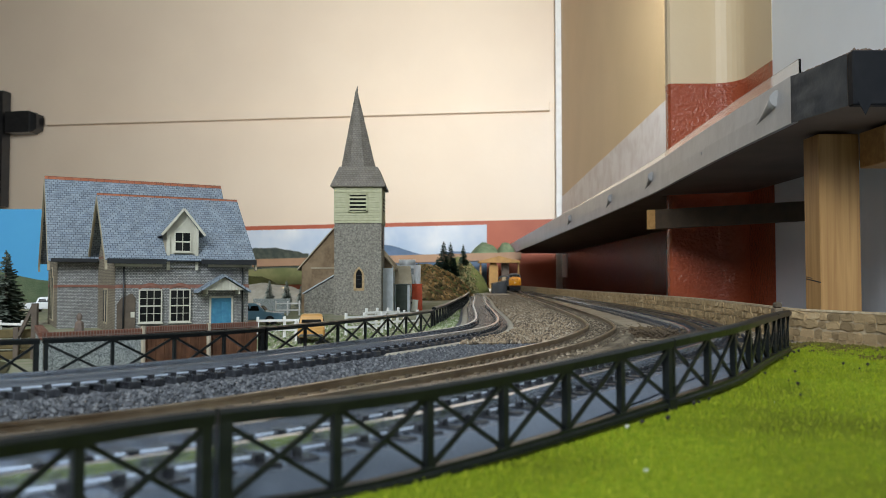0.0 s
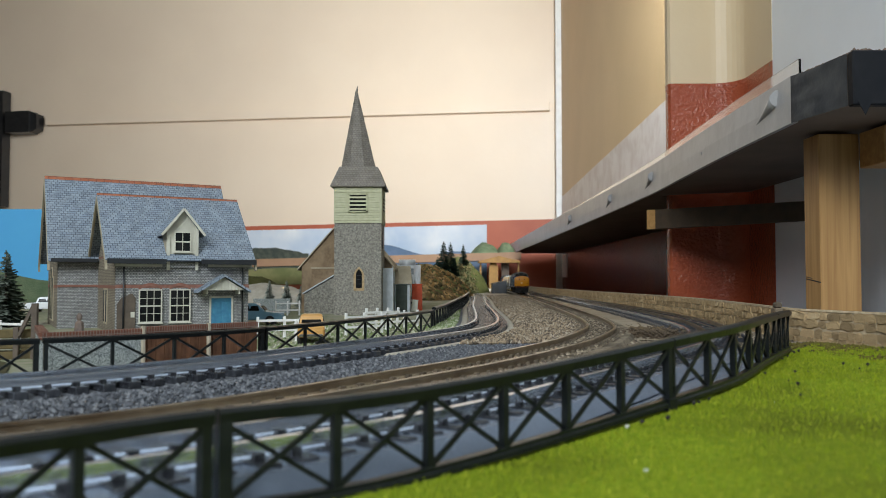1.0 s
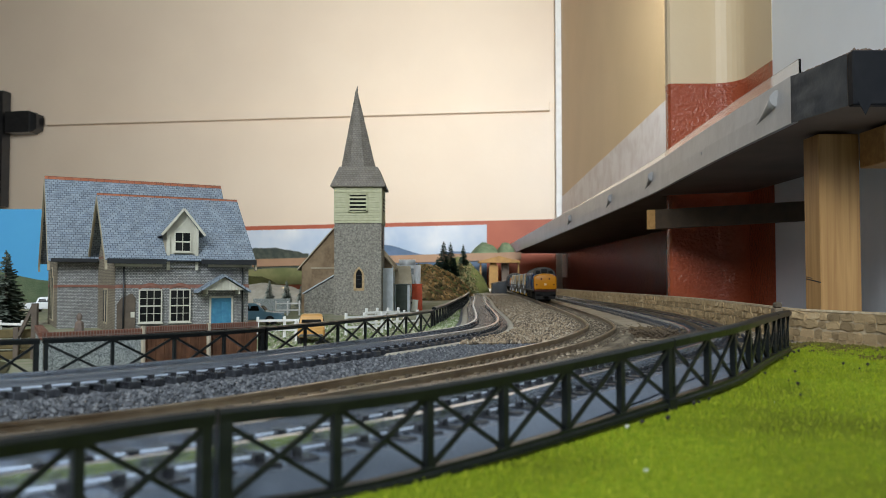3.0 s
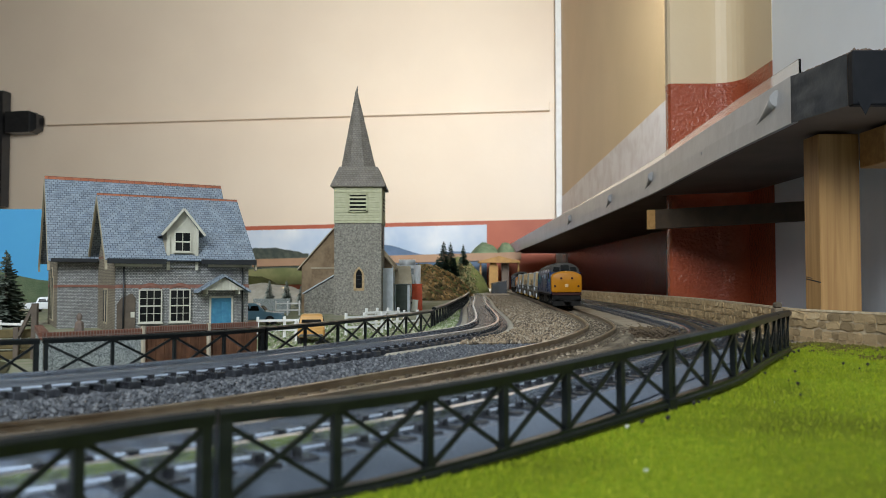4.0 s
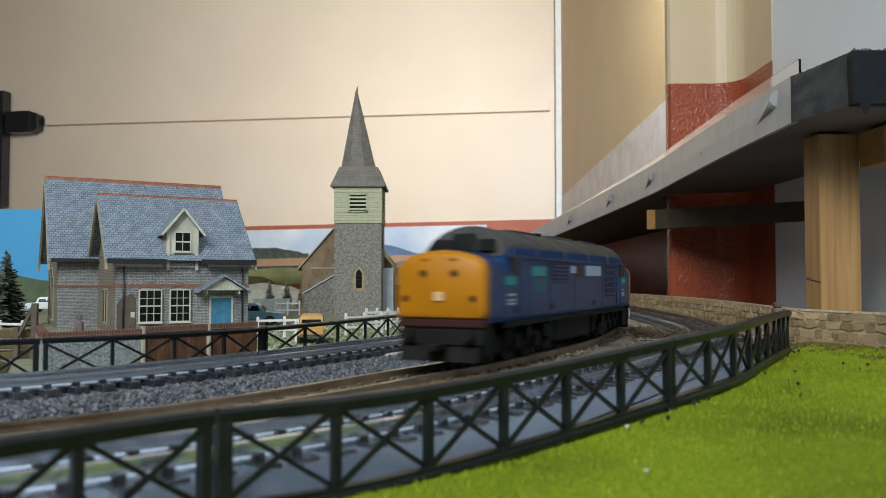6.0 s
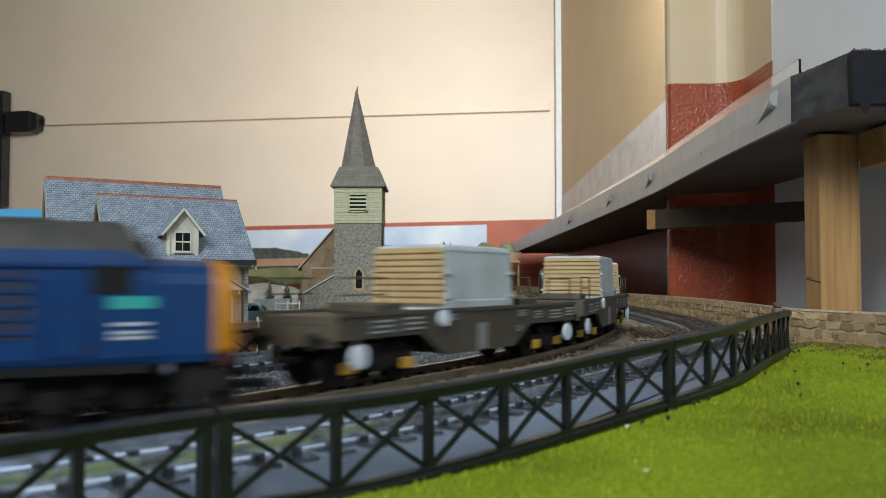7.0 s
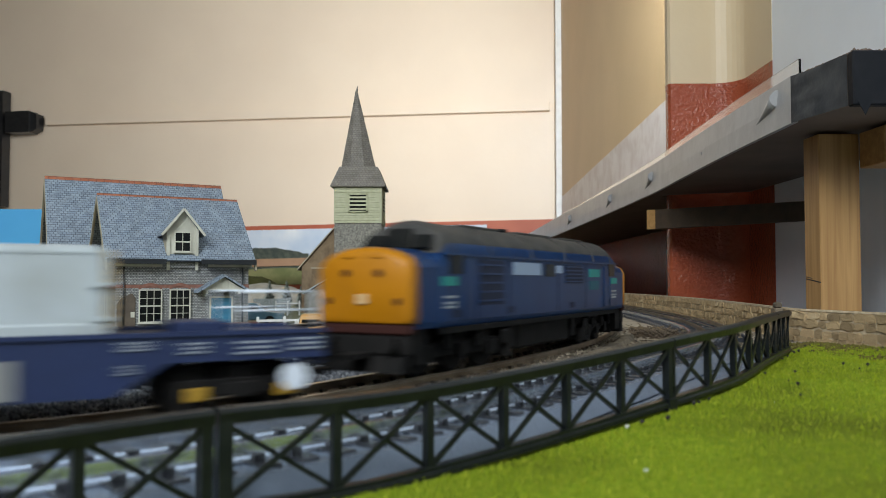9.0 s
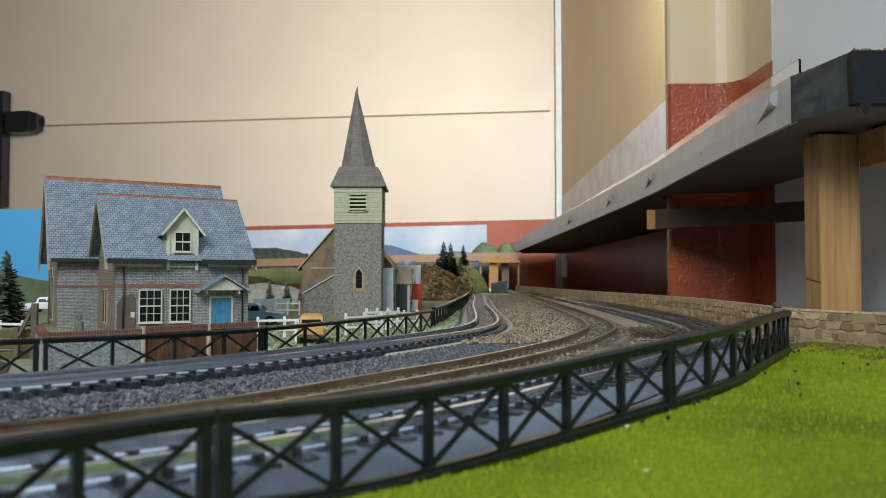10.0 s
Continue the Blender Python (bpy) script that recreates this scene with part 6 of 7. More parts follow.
def ranch_fence(p0, p1, posts, h, label, lean=0.0):
    p0, p1 = Vector(p0), Vector(p1)
    d = p1 - p0
    m = Matrix.Translation(p0) @ Matrix.Rotation(math.atan2(d.y, d.x), 4, "Z") @ Matrix.Rotation(lean, 4, "X")
    f = thing("ranch_fence", m, label, "fence", "white ranch fences")
    l = d.length
    for i in range(posts):
        x = l * i / (posts - 1)
        bm = bmesh.new()
        box(bm, x - 0.0009, x + 0.0009, -0.0009, 0.0009, 0, h, bev=0.0003)
        part("post", bm, M_WHITE, f)
    for z in (h * 0.38, h * 0.82):
        part("rail", B(-0.001, l + 0.001, -0.0016, -0.0009, z - 0.0008, z + 0.0008), M_WHITE, f)
    return f


lab = "white plastic ranch fence in the village"
ranch_fence((-0.128, 0.560, 0), (-0.094, 0.575, 0), 3, 0.0150, lab)
ranch_fence((-0.070, 0.585, 0), (-0.046, 0.610, 0), 3, 0.0165, lab)
ranch_fence((-0.062, 0.640, 0), (-0.038, 0.66, 0), 4, 0.0185, "white plastic ranch fence leaning askew", 0.15)
ranch_fence((-0.104, 0.600, 0), (-0.096, 0.53, 0), 4, 0.0140, lab)
ranch_fence((-0.190, 0.92, 0), (-0.165, 0.93, 0), 3, 0.0170, "white plastic ranch fence beside the church")
ranch_fence((-0.055, 0.665, 0), (-0.022, 0.70, 0), 4, 0.0150, lab)
ranch_fence((-0.33, 0.55, 0), (-0.275, 0.53, 0), 4, 0.0140, "white plastic ranch fence beside the fir tree")
wl = plain("churchyard_wall", (0, 0.045, 0, 0.004, 0, 0.018), M_PEBBLE, "low grey stone churchyard wall", "wall", m=Matrix.Translation((-0.232, 0.99, 0)))
M_TIMBER = mat("yellow_timber", (0.17, 0.125, 0.05), 0.8, c2=(0.10, 0.075, 0.03), scale=150, vary=0.2)
tp = thing("timber_stack", Matrix.Translation((-0.262, 0.385, 0)) @ Matrix.Rotation(radians(30), 4, "Z"), "stack of yellowish sawn timber behind the fence", "timber")
for k, (y, z) in enumerate(((0, 0), (0, 0.0055), (0, 0.0110), (0.005, 0), (0.005, 0.0055))):
    part("beam", B(0.0 + 0.003 * (k % 2), 0.066 - 0.002 * k, y, y + 0.0042, z, z + 0.0042, bev=0.0003), M_TIMBER, tp)
for x in (0.015, 0.055):
    part("bearer", B(x, x + 0.003, -0.001, 0.010, 0.0042, 0.0055), M_TIMBER, tp)
    part("bearer", B(x, x + 0.003, -0.001, 0.010, 0.0097, 0.0110), M_TIMBER, tp)
st = thing("stile", Matrix.Translation((-0.2085, 0.410, 0)), "grey wooden gate post with a slanting brace", "gate post")
part("post", B(0.0, 0.0028, 0, 0.002, 0, 0.0285), M_DARKDOOR, st)
bm = bmesh.new()
bar(bm, (-0.0065, 0.001, 0.012), (0.0008, 0.001, 0.0275), 0.0016, 0.0016)
part("brace", bm, M_DARKDOOR, st)
part("post", B(-0.009, -0.0065, 0, 0.002, 0, 0.0165), M_DARKDOOR, st)
bm = bmesh.new()
ring_loft(bm, [[Vector((0.0028 * k * math.cos(a), 0.0022 * k * math.sin(a), z)) for a in np.linspace(0, 6.28, 9)[:-1]] for k, z in ((0.9, 0), (1.1, 0.006), (0.8, 0.011), (1.25, 0.014), (1.0, 0.0185), (0.45, 0.0195), (0.75, 0.0212), (0.7, 0.0225), (0.3, 0.0238))])
fg = tagged(part("figurine", bm, mat("figurine_paint", (0.06, 0.05, 0.045), 0.6, c2=(0.2, 0.14, 0.11), scale=120)), "tiny painted model figurine behind the garden wall", "figurine")
fg.location = (-0.193, 0.430, 0.0002)
fg.scale = (0.8, 0.8, 0.95)


# ---- the train ----
M_BLUE = mat("deep_blue_loco_paint", (0.006, 0.037, 0.125), 0.30, c2=(0.005, 0.031, 0.108), scale=60, spec=0.3)
M_YELLOW = mat("warm_yellow_end_paint", (0.47, 0.18, 0.004), 0.42, c2=(0.41, 0.155, 0.004), scale=50, spec=0.3)
M_ROOF = mat("dusty_loco_roof", (0.06, 0.056, 0.052), 0.7, c2=(0.038, 0.036, 0.034), scale=120, c3=(0.085, 0.074, 0.063), scale2=40, spec=0.3)
M_UNDER = mat("black_underframe", (0.007, 0.0065, 0.006), 0.8, c2=(0.014, 0.012, 0.011), scale=150, spec=0.2)
M_GREENMARK = mat("turquoise_marking", (0.02, 0.28, 0.25), 0.5)
M_LAMP = mat("frosted_lamp", (0.62, 0.42, 0.22), 0.35)
M_TEALDIM = mat("dull_teal_marking", (0.012, 0.11, 0.15), 0.5)
M_TEXT = mat("worn_white_lettering", (0.42, 0.46, 0.50), 0.6, c2=(0.26, 0.28, 0.30), scale=900)
M_MARK = mat("white_marking", (0.70, 0.74, 0.80), 0.5)
M_PALEMARK = mat("pale_blue_marking", (0.36, 0.45, 0.60), 0.5)
M_GRILLE = mat("dark_grille", (0.008, 0.014, 0.045), 0.6)
M_VALANCE = mat("brown_red_valance", (0.040, 0.012, 0.009), 0.7, spec=0.2)
M_SILVER = mat("buffer_steel", (0.5, 0.5, 0.5), 0.3, 0.9)
M_WAGON = mat("khaki_brown_wagon_paint", (0.068, 0.053, 0.034), 0.6, c2=(0.053, 0.041, 0.027), scale=90, c3=(0.088, 0.07, 0.048), scale2=40)
M_WAGONBLUE = mat("navy_wagon_paint", (0.014, 0.026, 0.085), 0.5, c2=(0.012, 0.022, 0.07), scale=90)
M_COVER = mat("pale_grey_cover", (0.47, 0.51, 0.525), 0.5, c2=(0.42, 0.455, 0.47), scale=70, c3=(0.36, 0.375, 0.365), scale2=60)
M_PLATE = mat("grey_plate", (0.22, 0.22, 0.21), 0.6)
M_TAN = mat("tan_ribbed_end", (0.48, 0.34, 0.17), 0.6, c2=(0.40, 0.28, 0.13), scale=90)
M_AXLE = mat("amber_axlebox", (0.42, 0.24, 0.02), 0.6)


def wheelset(bm, x, r, half=0.0083):
    for s in (-1, 1):
        tube(bm, (x, s * (half - 0.0012), r), (x, s * (half + 0.0014), r), r, n=18)
        tube(bm, (x, s * (half - 0.0018), r), (x, s * (half - 0.0012), r), r + 0.0010, n=18)
    tube(bm, (x, -half, r), (x, half, r), 0.0012, n=6)


def loco_bogie(parent, x):
    b = part("bogie", B(-0.026, 0.026, -0.0125, -0.0108, 0.0055, 0.0108, bev=0.0005), M_UNDER, parent)
    b.matrix_basis = Matrix.Translation((x, 0, 0))
    bm = bmesh.new()
    box(bm, -0.026, 0.026, 0.0108, 0.0125, 0.0055, 0.0108, bev=0.0005)
    box(bm, -0.006, 0.006, -0.0110, 0.0110, 0.0070, 0.0157)
    part("side_frame", bm, M_UNDER, b)
    for k in (-0.0185, 0.0, 0.0185):
        bm = bmesh.new()
        wheelset(bm, k, 0.0074)
        part("wheel", bm, M_UNDER, b)
        for s in (-1, 1):
            part("axlebox", B(k - 0.0024, k + 0.0024, s * 0.0135 - 0.0011, s * 0.0135 + 0.0011, 0.0045, 0.0098, bev=0.0004), M_UNDER, b)
    for k in (-0.0275, -0.0095, 0.0095, 0.0275):
        for s in (-1, 1):
            part("brake_cylinder", B(k - 0.0022, k + 0.0022, s * 0.0140 - 0.001, s * 0.0140 + 0.001, 0.0078, 0.0132, bev=0.0006), M_UNDER, b)
    part("footstep", B(-0.0305, -0.0285, -0.0150, 0.0150, 0.0030, 0.0090), M_UNDER, b)
    part("footstep", B(0.0285, 0.0305, -0.0150, 0.0150, 0.0030, 0.0090), M_UNDER, b)
    return b


def roof_arc(n=12, w=0.0172, z0=0.0402, z1=0.0516):
    return [(w * math.cos(a), z0 + (z1 - z0) * math.sin(a) ** 0.92) for a in np.linspace(0, math.pi, n)]


def locomotive(turned):
    """turned: 1, or -1 for a locomotive coupled the other way round."""
    v = thing("locomotive", Matrix(), "blue diesel model locomotive with yellow nose ends", "locomotive", "train locomotives")
    side = [(-0.0165, 0.0158), (0.0165, 0.0158), (0.0177, 0.0180), (0.0177, 0.0365), (0.0172, 0.0402), (-0.0172, 0.0402), (-0.0177, 0.0365), (-0.0177, 0.0180)]
    part("body", P([(-0.0985, y, z) for y, z in side], (0.197, 0, 0)), M_BLUE, v)
    # roof, sloped at both cab fronts
    arc = roof_arc()
    bm = bmesh.new()
    rings = []
    for x, k in ((-0.0980, 0.0), (-0.0925, 0.90), (-0.0900, 1.0), (0.0900, 1.0), (0.0925, 0.90), (0.0980, 0.0)):
        rings.append([bm.verts.new((x, y, 0.0402 + (z - 0.0402) * k + 0.0001)) for y, z in arc])
    for a, b in zip(rings, rings[1:]):
        for i in range(len(arc) - 1):
            f = bm.faces.new((a[i], a[i + 1], b[i + 1], b[i]))
            f.smooth = abs(a[i].co.x) < 0.091 and abs(b[i].co.x) < 0.091
            f.material_index = int(max(arc[i][1], arc[i + 1][1]) < 0.0462)
    part("roof", bm, [M_ROOF, M_BLUE], v, "dusty grey curved roof with blue sides")
    for x0, x1, y in ((-0.030, 0.010, 0.0065), (0.030, 0.062, 0.0065), (-0.075, -0.045, 0.0065)):
        part("roof_hatch", B(x0, x1, -y, y, 0.0502, 0.0520, bev=0.0004), M_ROOF, v)
    bm = bmesh.new()
    tube(bm, (0.020, 0, 0.0509), (0.020, 0, 0.0526), 0.0055, n=20)
    part("roof_fan", bm, M_UNDER, v)
    for x in (-0.0885, -0.060, -0.020, 0.020, 0.060, 0.0885):
        bm = bmesh.new()
        a = roof_arc(12, 0.01735, 0.0403, 0.0518)
        for p, q in zip(a, a[1:]):
            bar(bm, (x, p[0], p[1]), (x, q[0], q[1]), 0.0005, 0.0005, (1, 0, 0))
        part("roof_rib", bm, M_ROOF, v)
    for e in (-1, 1):
        # nose: blue with a yellow face that curves at the top and the edges
        def sec(x, w, zs, zc, zb, n=9):
            pts = [(x, -w * 0.97, zb), (x, w * 0.97, zb), (x, w, zb + 0.002)]
            for i in range(n):
                t = i / (n - 1)
                pts.append((x, w * math.cos(math.pi * t), zs + (zc - zs) * math.sin(math.pi * t)))
            pts.append((x, -w, zb + 0.002))
            return [Vector(p) for p in pts]
        bm = bmesh.new()
        ring_loft(bm, [sec(e * 0.0975, 0.0174, 0.0356, 0.0422, 0.0162), sec(e * 0.1125, 0.0171, 0.0354, 0.0419, 0.0162)])
        nose = part("nose", bm, M_BLUE, v)
        bm = bmesh.new()
        ring_loft(bm, [sec(e * 0.1126, 0.0172, 0.0355, 0.0421, 0.0178), sec(e * 0.1160, 0.0170, 0.0351, 0.0417, 0.0179), sec(e * 0.1174, 0.0165, 0.0344, 0.0409, 0.0181), sec(e * 0.1180, 0.0156, 0.0335, 0.0398, 0.0186)])
        for f in bm.faces:
            f.smooth = True
        part("yellow_end", bm, M_YELLOW, nose, "warm yellow nose face")
        part("valance", B(*sorted((e * 0.1125, e * 0.1172)), -0.0165, 0.0165, 0.0145, 0.0178, bev=0.0006), M_VALANCE, nose, "brown-red buffer beam")
        part("beam_skirt", B(*sorted((e * 0.1120, e * 0.1166)), -0.0160, 0.0160, 0.0080, 0.0145, bev=0.0008), M_UNDER, nose)
        part("steps", B(*sorted((e * 0.1040, e * 0.1120)), -0.0150, 0.0150, 0.0050, 0.0161), M_UNDER, nose)
        for s in (-1, 1):
            bm = bmesh.new()
            tube(bm, (e * 0.1165, s * 0.0115, 0.0130), (e * 0.1215, s * 0.0115, 0.0130), 0.0010, n=8)
            tube(bm, (e * 0.1210, s * 0.0115, 0.0125), (e * 0.1218, s * 0.0115, 0.0125), 0.0022, n=14)
            part("buffer", bm, M_UNDER, nose)
            for z, y, r, m in ((0.0336, 0.0060, 0.0013, M_VALANCE), (0.0248, 0.0130, 0.0012, M_VALANCE)):
                bm = bmesh.new()
                tube(bm, (e * 0.1175, s * y, z), (e * 0.1185, s * y, z), r, n=10)
                part("marker_light", bm, m, nose)
            part("hinge", B(*sorted((e * 0.1178, e * 0.1186)), s * 0.0055 - 0.0014, s * 0.0055 + 0.0014, 0.0384, 0.0390), M_YELLOW, nose)
        part("headlight", B(*sorted((e * 0.1178, e * 0.1188)), -0.0018, 0.0018, 0.0238, 0.0271, bev=0.0003), M_LAMP, nose)
        part("number_bar", B(*sorted((e * 0.1165, e * 0.1179)), e * 0.0098 - 0.0026, e * 0.0098 + 0.0026, 0.0280, 0.0293), M_UNDER, nose)
        part("coupling", B(*sorted((e * 0.1172, e * 0.1290)), -0.0035, 0.0035, 0.0075, 0.0092), M_UNDER, nose)
        part("plough", P([(e * 0.1150, -0.0150, 0.0030), (e * 0.1190, -0.0150, 0.0030), (e * 0.1180, -0.0150, 0.0080), (e * 0.1150, -0.0150, 0.0080)], (0, 0.030, 0)), M_UNDER, nose)
        # windscreen panes follow the sloping cab front
        for y0, y1 in ((-0.0135, -0.0062), (-0.0050, 0.0050), (0.0062, 0.0135)):
            za = 0.0496 if abs(y0 + y1) < 0.004 else 0.0474
            o = [(e * 0.0984, y0, 0.0418), (e * 0.0984, y1, 0.0418), (e * 0.0948, y1 * 0.93, za - 0.0012), (e * 0.0948, y0 * 0.93, za - 0.0012)]
            part("windscreen", P(o, (e * 0.0004, 0, 0.0004)), M_PANE, v)
        for s in (-1, 1):
            part("cab_window", B(*sorted((e * 0.0840, e * 0.0930)), *sorted((s * 0.0174, s * 0.0181)), 0.0335, 0.0398), M_PANE, v)
            part("cab_door", B(*sorted((e * 0.0755, e * 0.0825)), *sorted((s * 0.0176, s * 0.0180)), 0.0185, 0.0385), M_BLUE, v)
            bm = bmesh.new()
            for x in (e * 0.0742, e * 0.0838):
                tube(bm, (x, s * 0.0184, 0.0180), (x, s * 0.0184, 0.0330), 0.00022, n=5)
            part("handrail", bm, M_BLUE, v)
            # markings: turquoise block, white bars of lettering
            part("marking", B(*sorted((e * 0.0880, e * 0.0985)), *sorted((s * 0.0177, s * 0.01795)), 0.0296, 0.0326), M_GREENMARK, v)
            for z in (0.0255, 0.0235, 0.0222):
                part("marking", B(*sorted((e * 0.0885, e * 0.0970)), *sorted((s * 0.0177, s * 0.01795)), z, z + 0.0008), M_TEXT, v)
    for s in (-1, 1):
        y = sorted((s * 0.0177, s * 0.0180))
        part("marking", B(*sorted((s * turned * 0.012, s * turned * 0.041)), *y, 0.0335, 0.0384), M_PALEMARK, v, "pale block marking")
        part("marking", B(*sorted((-s * turned * 0.052, -s * turned * 0.068)), *y, 0.0330, 0.0368), M_GREENMARK, v)
        part("marking", B(*sorted((-s * turned * 0.052, -s * turned * 0.067)), *y, 0.0268, 0.0312), M_TEALDIM, v, "dull teal block marking")
        part("side_window", B(*sorted((-s * turned * 0.004, s * turned * 0.007)), *y, 0.0330, 0.0382), M_PANE, v)
        part("marking", B(*sorted((-s * turned * 0.014, -s * turned * 0.006)), *y, 0.0345, 0.0378), M_PALEMARK, v)
        for x in (-0.0465, -0.0085, 0.0445):
            part("panel_seam", B(s * turned * x - 0.0002, s * turned * x + 0.0002, *sorted((s * 0.0176, s * 0.0179)), 0.0185, 0.0390), M_GRILLE, v)
        for x0, x1, z0, z1 in ((0.050, 0.071, 0.0225, 0.0385), (-0.042, -0.018, 0.0300, 0.0384)):
            x0, x1 = sorted((s * turned * x0, s * turned * x1))
            g = part("grille", B(x0, x1, *sorted((s * 0.0176, s * 0.0179)), z0, z1), M_GRILLE, v, "dark louvred side grille")
            for k in range(5):
                z = z0 + (z1 - z0) * (k + 0.5) / 5
                part("louvre", B(x0, x1, *sorted((s * 0.0179, s * 0.0183)), z - 0.0003, z + 0.0003), M_BLUE, g)
        part("cantrail", B(-0.0975, 0.0975, *sorted((s * 0.0174, s * 0.0180)), 0.0396, 0.0404), M_BLUE, v)
        part("sole_bar", B(-0.0975, 0.0975, *sorted((s * 0.0160, s * 0.0174)), 0.0140, 0.0160), M_UNDER, v)
        for x in (-0.085, -0.03, 0.04, 0.085):
            part("hatch", B(x, x + 0.006, *sorted((s * 0.0176, s * 0.0179)), 0.0190, 0.0215), M_GRILLE, v)
    part("fuel_tank", B(-0.030, 0.030, -0.0150, 0.0150, 0.0040, 0.0157, bev=0.0012), M_UNDER, v)
    for x in (-0.038, 0.034):
        part("battery_box", B(x, x + 0.006, -0.0155, 0.0155, 0.0055, 0.0157, bev=0.0005), M_UNDER, v)
    v_b = [loco_bogie(v, 0.074), loco_bogie(v, -0.074)]
    return v, v_b


def wagon_bogie(parent, x):
    b = part("bogie", B(-0.0165, 0.0165, -0.0130, -0.0115, 0.0050, 0.0095, bev=0.0004), M_UNDER, parent)
    b.matrix_basis = Matrix.Translation((x, 0, 0))
    bm = bmesh.new()
    box(bm, -0.0165, 0.0165, 0.0115, 0.0130, 0.0050, 0.0095, bev=0.0004)
    box(bm, -0.0045, 0.0045, -0.0115, 0.0115, 0.0060, 0.0125)
    part("side_frame", bm, M_UNDER, b)
    for k in (-0.0125, 0.0125):
        bm = bmesh.new()
        wheelset(bm, k, 0.0062)
        part("wheel", bm, M_UNDER, b)
        for s in (-1, 1):
            part("axlebox", B(k - 0.0022, k + 0.0022, s * 0.0138 - 0.0012, s * 0.0138 + 0.0012, 0.0042, 0.0076, bev=0.0003), M_AXLE, b, "amber axlebox cover")
    for s in (-1, 1):
        part("spring", B(-0.0036, 0.0036, s * 0.0136 - 0.001, s * 0.0136 + 0.001, 0.0045, 0.0085, bev=0.0003), M_UNDER, b)
    return b


def flask_wagon(paint, label):
    v = thing("flask_wagon", Matrix(), label, "wagon", "flask wagons")
    L0 = 0.0795
    prof = [(-L0, 0.0145), (-L0, 0.0222), (L0, 0.0222), (L0, 0.0145), (0.038, 0.0145), (0.0245, 0.0066), (-0.0245, 0.0066), (-0.038, 0.0145)]
    for s in (-1, 1):
        part("side_frame", P([(x, s * 0.0162, z) for x, z in prof], (0, -s * 0.0018, 0)), paint, v)
        part("top_flange", B(-L0, L0, *sorted((s * 0.0162, s * 0.0170)), 0.0212, 0.0224), paint, v)
        part("plate", B(-0.0030, 0.0030, *sorted((s * 0.0162, s * 0.0166)), 0.0072, 0.0165), M_PLATE, v, "pale vertical plate")
        for x0, z0, w, h in ((-0.066, 0.0158, 0.012, 0.0042), (0.053, 0.0156, 0.012, 0.0048), (-0.034, 0.0178, 0.009, 0.0026), (0.016, 0.0182, 0.008, 0.0024), (-0.030, 0.0120, 0.005, 0.0026), (-0.048, 0.0165, 0.008, 0.0034), (0.037, 0.0158, 0.012, 0.0050), (-0.0785, 0.0165, 0.010, 0.0040)):
            pl = part("data_panel", B(x0, x0 + w, *sorted((s * 0.0162, s * 0.0165)), z0, z0 + h), paint, v)
            n = 3
            for k in range(n):
                z = z0 + h * (k + 0.25) / n
                part("text_bar", B(x0 + 0.0005, x0 + w - 0.0005 - 0.001 * (k % 2), *sorted((s * 0.0165, s * 0.0167)), z, z + h * 0.32 / n), M_TEXT, pl)
        bm = bmesh.new()
        tube(bm, (0.0265, s * 0.0162, 0.0192), (0.0265, s * 0.0178, 0.0192), 0.0028, n=18)
        part("end_cap", bm, M_MARK, v, "white round cap below the cover")
        # white handwheels near both ends
        for x in (-0.0706, 0.0706):
            bm = bmesh.new()
            tube(bm, (x, s * 0.0163, 0.0095), (x, s * 0.0174, 0.0095), 0.0036, n=20)
            hw = part("handwheel", bm, M_MARK, v, "white handbrake wheel")
            part("bracket", B(x - 0.0008, x + 0.0008, *sorted((s * 0.0150, s * 0.0163)), 0.0080, 0.0150), paint, hw)
    part("floor", B(-L0, L0, -0.0143, 0.0143, 0.0190, 0.0214), paint, v)
    part("well_floor", B(-0.023, 0.023, -0.0143, 0.0143, 0.0070, 0.0090), paint, v)
    for e in (-1, 1):
        part("headstock", B(*sorted((e * L0, e * (L0 - 0.002))), -0.0143, 0.0143, 0.0125, 0.0189), paint, v)
        for s in (-1, 1):
            bm = bmesh.new()
            tube(bm, (e * L0, s * 0.0115, 0.0145), (e * (L0 + 0.0045), s * 0.0115, 0.0145), 0.0010, n=8)
            tube(bm, (e * (L0 + 0.0045), s * 0.0115, 0.0145), (e * (L0 + 0.0052), s * 0.0115, 0.0145), 0.0026, n=14)
            part("buffer", bm, M_UNDER, v)
        part("coupling", B(*sorted((e * L0, e * (L0 + 0.0060))), -0.003, 0.003, 0.0080, 0.0095), M_UNDER, v)
        # end handrails over the platform
        for s in (-1, 1):
            bm = bmesh.new()
            for x in (0.056, 0.0775):
                tube(bm, (e * x, s * 0.0150, 0.0222), (e * x, s * 0.0150, 0.0325), 0.00035, n=6)
            tube(bm, (e * 0.056, s * 0.0150, 0.0325), (e * 0.0775, s * 0.0150, 0.0325), 0.00035, n=6)
            tube(bm, (e * 0.056, s * 0.0150, 0.0275), (e * 0.0775, s * 0.0150, 0.0275), 0.00030, n=6)
            part("handrail", bm, M_MARK if paint is M_WAGONBLUE else M_WAGON, v)
        part("deck_box", B(*sorted((e * 0.0400, e * 0.0545)), -0.0105, 0.0105, 0.0215, 0.0245, bev=0.0004), paint, v)
    # flask cover: plain sloping sides, ribbed tan ends
    bm = bmesh.new()
    c0, c1 = 0.0232, 0.0218
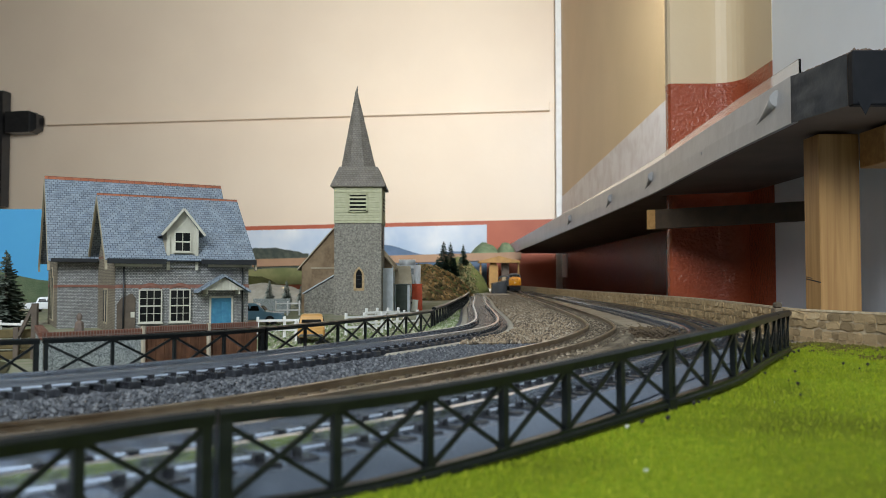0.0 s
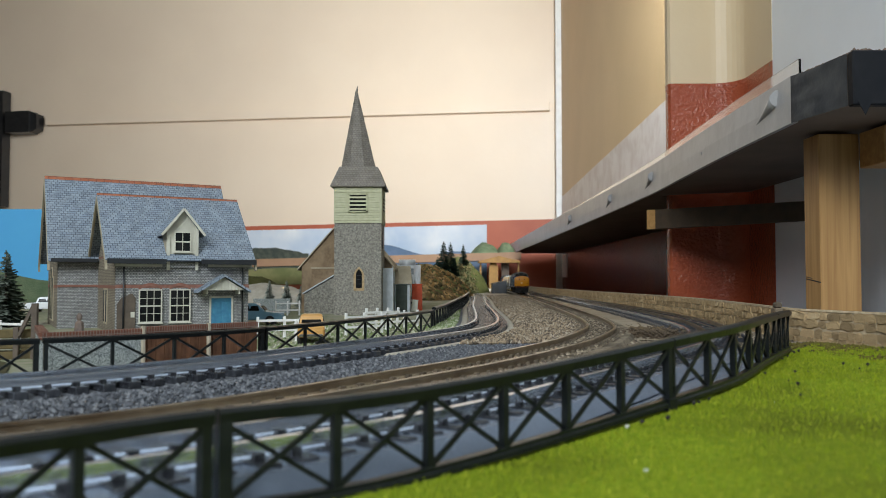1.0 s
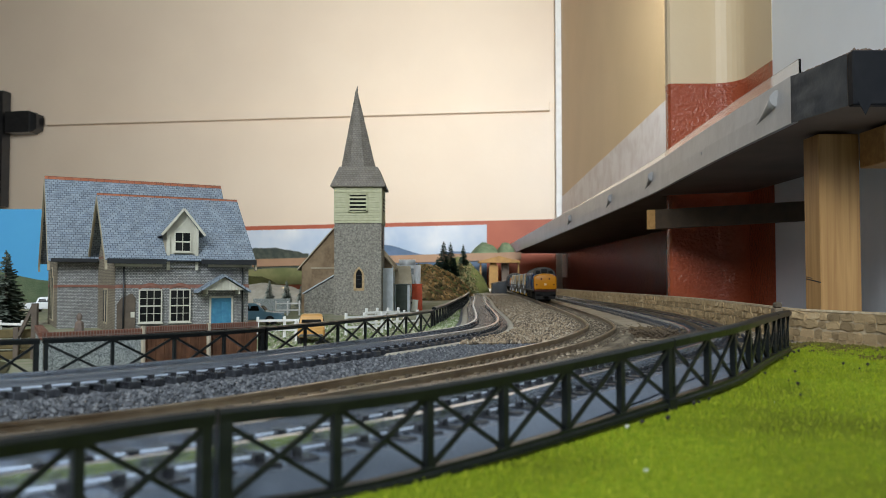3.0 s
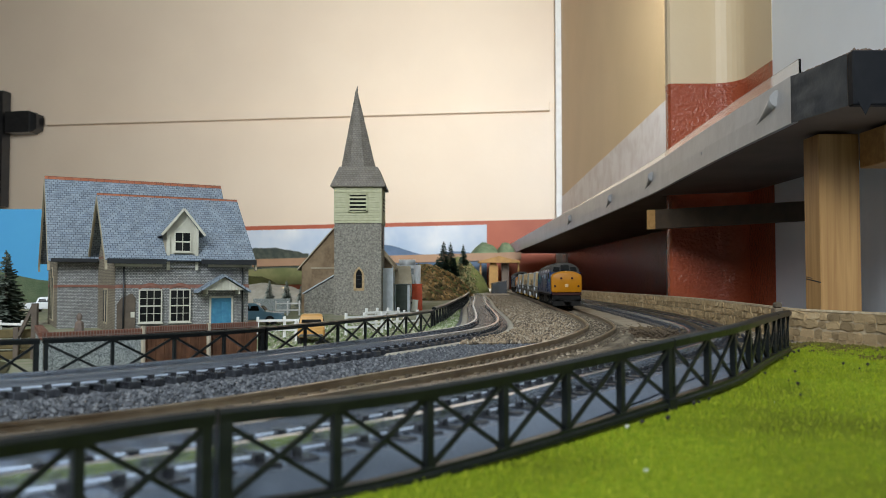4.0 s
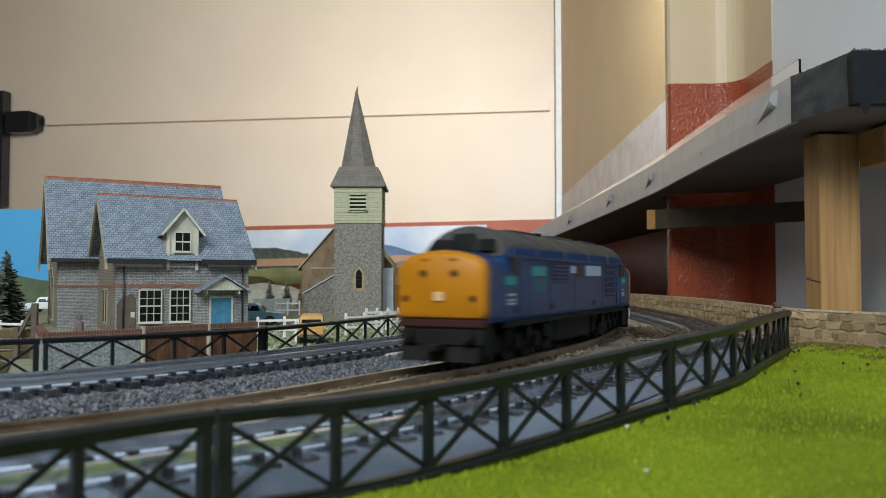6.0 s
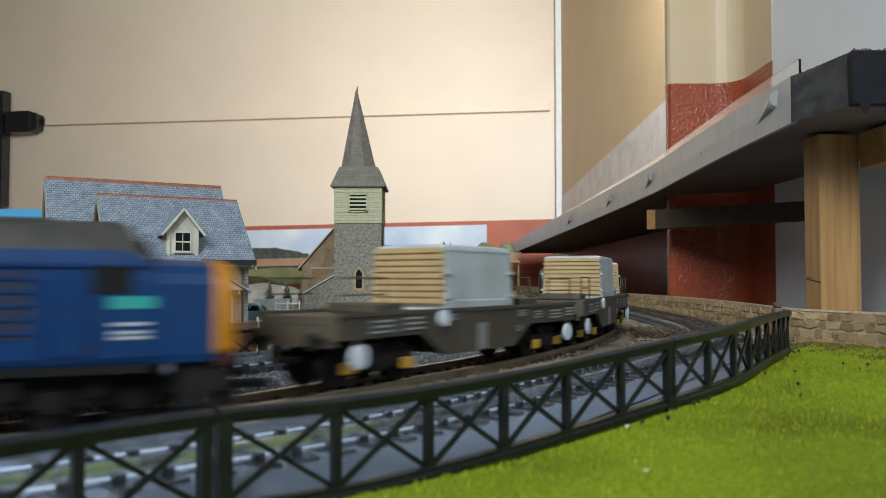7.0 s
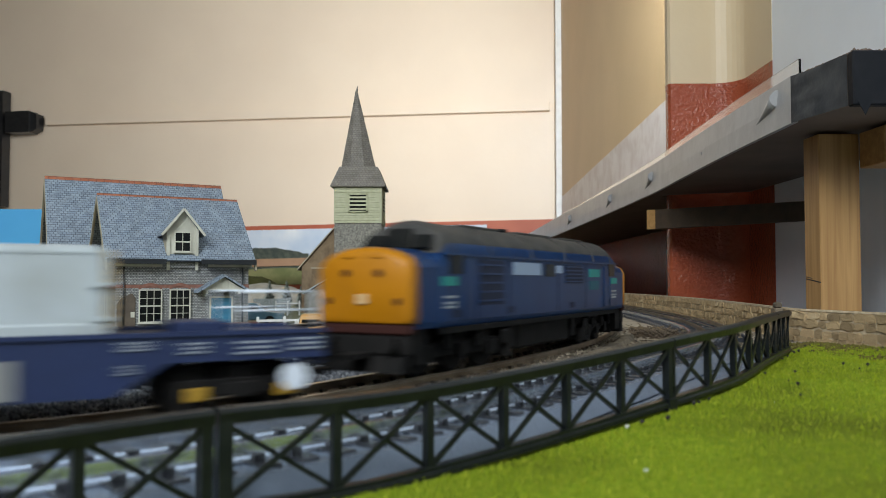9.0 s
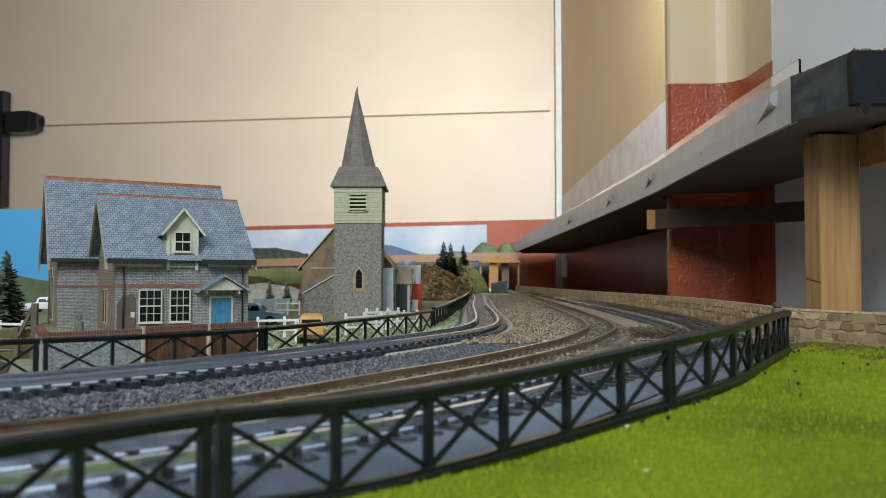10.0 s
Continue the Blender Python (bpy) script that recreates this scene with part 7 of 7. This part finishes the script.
    ring_loft(bm, [[Vector((x, y, z)) for x, y in ((-a, -w), (a, -w), (a, w), (-a, w))] for a, w, z in ((c0, 0.0160, 0.0216), (c0, 0.0160, 0.0246), (c0 - 0.0006, 0.0157, 0.0251), (c1 + 0.0008, 0.0150, 0.0424), (c1, 0.0146, 0.0438), (c1 - 0.002, 0.0126, 0.0444))])
    cv = part("flask_cover", bm, M_COVER, v, "pale grey flask cover")
    for e in (-1, 1):
        o = [(e * (c0 + 0.0002), -0.0155, 0.0232), (e * (c0 + 0.0002), 0.0155, 0.0232), (e * (c1 + 0.0014), 0.0147, 0.0432), (e * (c1 + 0.0014), -0.0147, 0.0432)]
        end = part("end_panel", P(o, (e * 0.0006, 0, 0)), M_TAN, cv, "tan ribbed end panel")
        n = 9
        for k in range(n):
            t = (k + 0.5) / n
            x = c0 + 0.0010 + (c1 + 0.0020 - c0 - 0.0008) * t
            z = 0.0234 + 0.0196 * t
            bm = bmesh.new()
            bar(bm, (e * x, -0.0155 + 0.0008 * t, z), (e * x, 0.0155 - 0.0008 * t, z), 0.0010, 0.0011)
            part("rib", bm, M_TAN, end)
        for s in (-1, 1):
            for z in (0.0255, 0.0340):
                part("bracket", B(*sorted((e * 0.0195, e * 0.0240)), *sorted((s * 0.0152, s * 0.0165)), z, z + 0.0011), M_COVER, cv)
    for s in (-1, 1):
        bm = bmesh.new()
        bar(bm, (-0.0214, s * 0.0149, 0.0424), (0.0214, s * 0.0149, 0.0424), 0.0006, 0.0007)
        part("edge_strip", bm, M_COVER, cv)
    return v, [wagon_bogie(v, 0.0555), wagon_bogie(v, -0.0555)]


# where the leading locomotive's middle stands along the track, by seconds
RUN_T = (0.0, 1.0, 2.0, 2.5, 4.0, 5.0, 5.6, 6.8, 7.0, 7.3, 7.6, 7.9, 8.2, 8.6, 9.0, 9.2, 9.4, 10.0)
RUN_S = (1.550, 1.890, 2.230, 2.405, 2.882, 3.190, 3.398, 3.781, 3.842, 3.934, 4.0315, 4.132, 4.235, 4.370, 4.506, 4.577, 4.652, 4.885)
TRAIN = []
lead, pitch = 0.2171, 0.1703
TRAIN.append((*locomotive(-1), 0.0, 0.074))
for i in range(3):
    TRAIN.append((*flask_wagon(M_WAGON, "khaki brown flask wagon with a pale grey cover"), -lead - pitch * i, 0.0555))
TRAIN.append((*flask_wagon(M_WAGONBLUE, "navy blue flask wagon with a pale grey cover"), -lead - pitch * 3, 0.0555))
TRAIN.append((*locomotive(1), -0.9427, 0.074))


def run(t):
    """Distance run at t, smoothed over the changes of speed."""
    return float(np.mean(np.interp([t - 0.2, t - 0.1, t, t + 0.1, t + 0.2], (-1.0, *RUN_T, 11.0), (1.550 - 0.340, *RUN_S, 4.885 + 0.375))))


def heading(w):
    return math.atan2(w.y, w.x)


def motions():
    for v, bogies, ahead, half in TRAIN:
        rows, turns = [], ([], [])
        for k in range(0, 51):
            t = k * 0.2
            s = run(t) + ahead
            a, b = MAIN.at(s + half), MAIN.at(s - half)
            mid, h = (a + b) / 2, heading(a - b)
            rows.append((t, Matrix.Translation((mid.x, mid.y, RAIL_Z + mid.z)) @ Matrix.Rotation(h, 4, "Z")))
            for j, q in enumerate((half, -half)):
                d = heading(MAIN.way(s + q)) - h
                d = (d + math.pi) % (2 * math.pi) - math.pi
                turns[j].append((t, Matrix.Translation((q, 0, 0)) @ Matrix.Rotation(d, 4, "Z")))
        walk(v, rows)
        for bogie, r in zip(bogies, turns):
            walk(bogie, r)


motions()
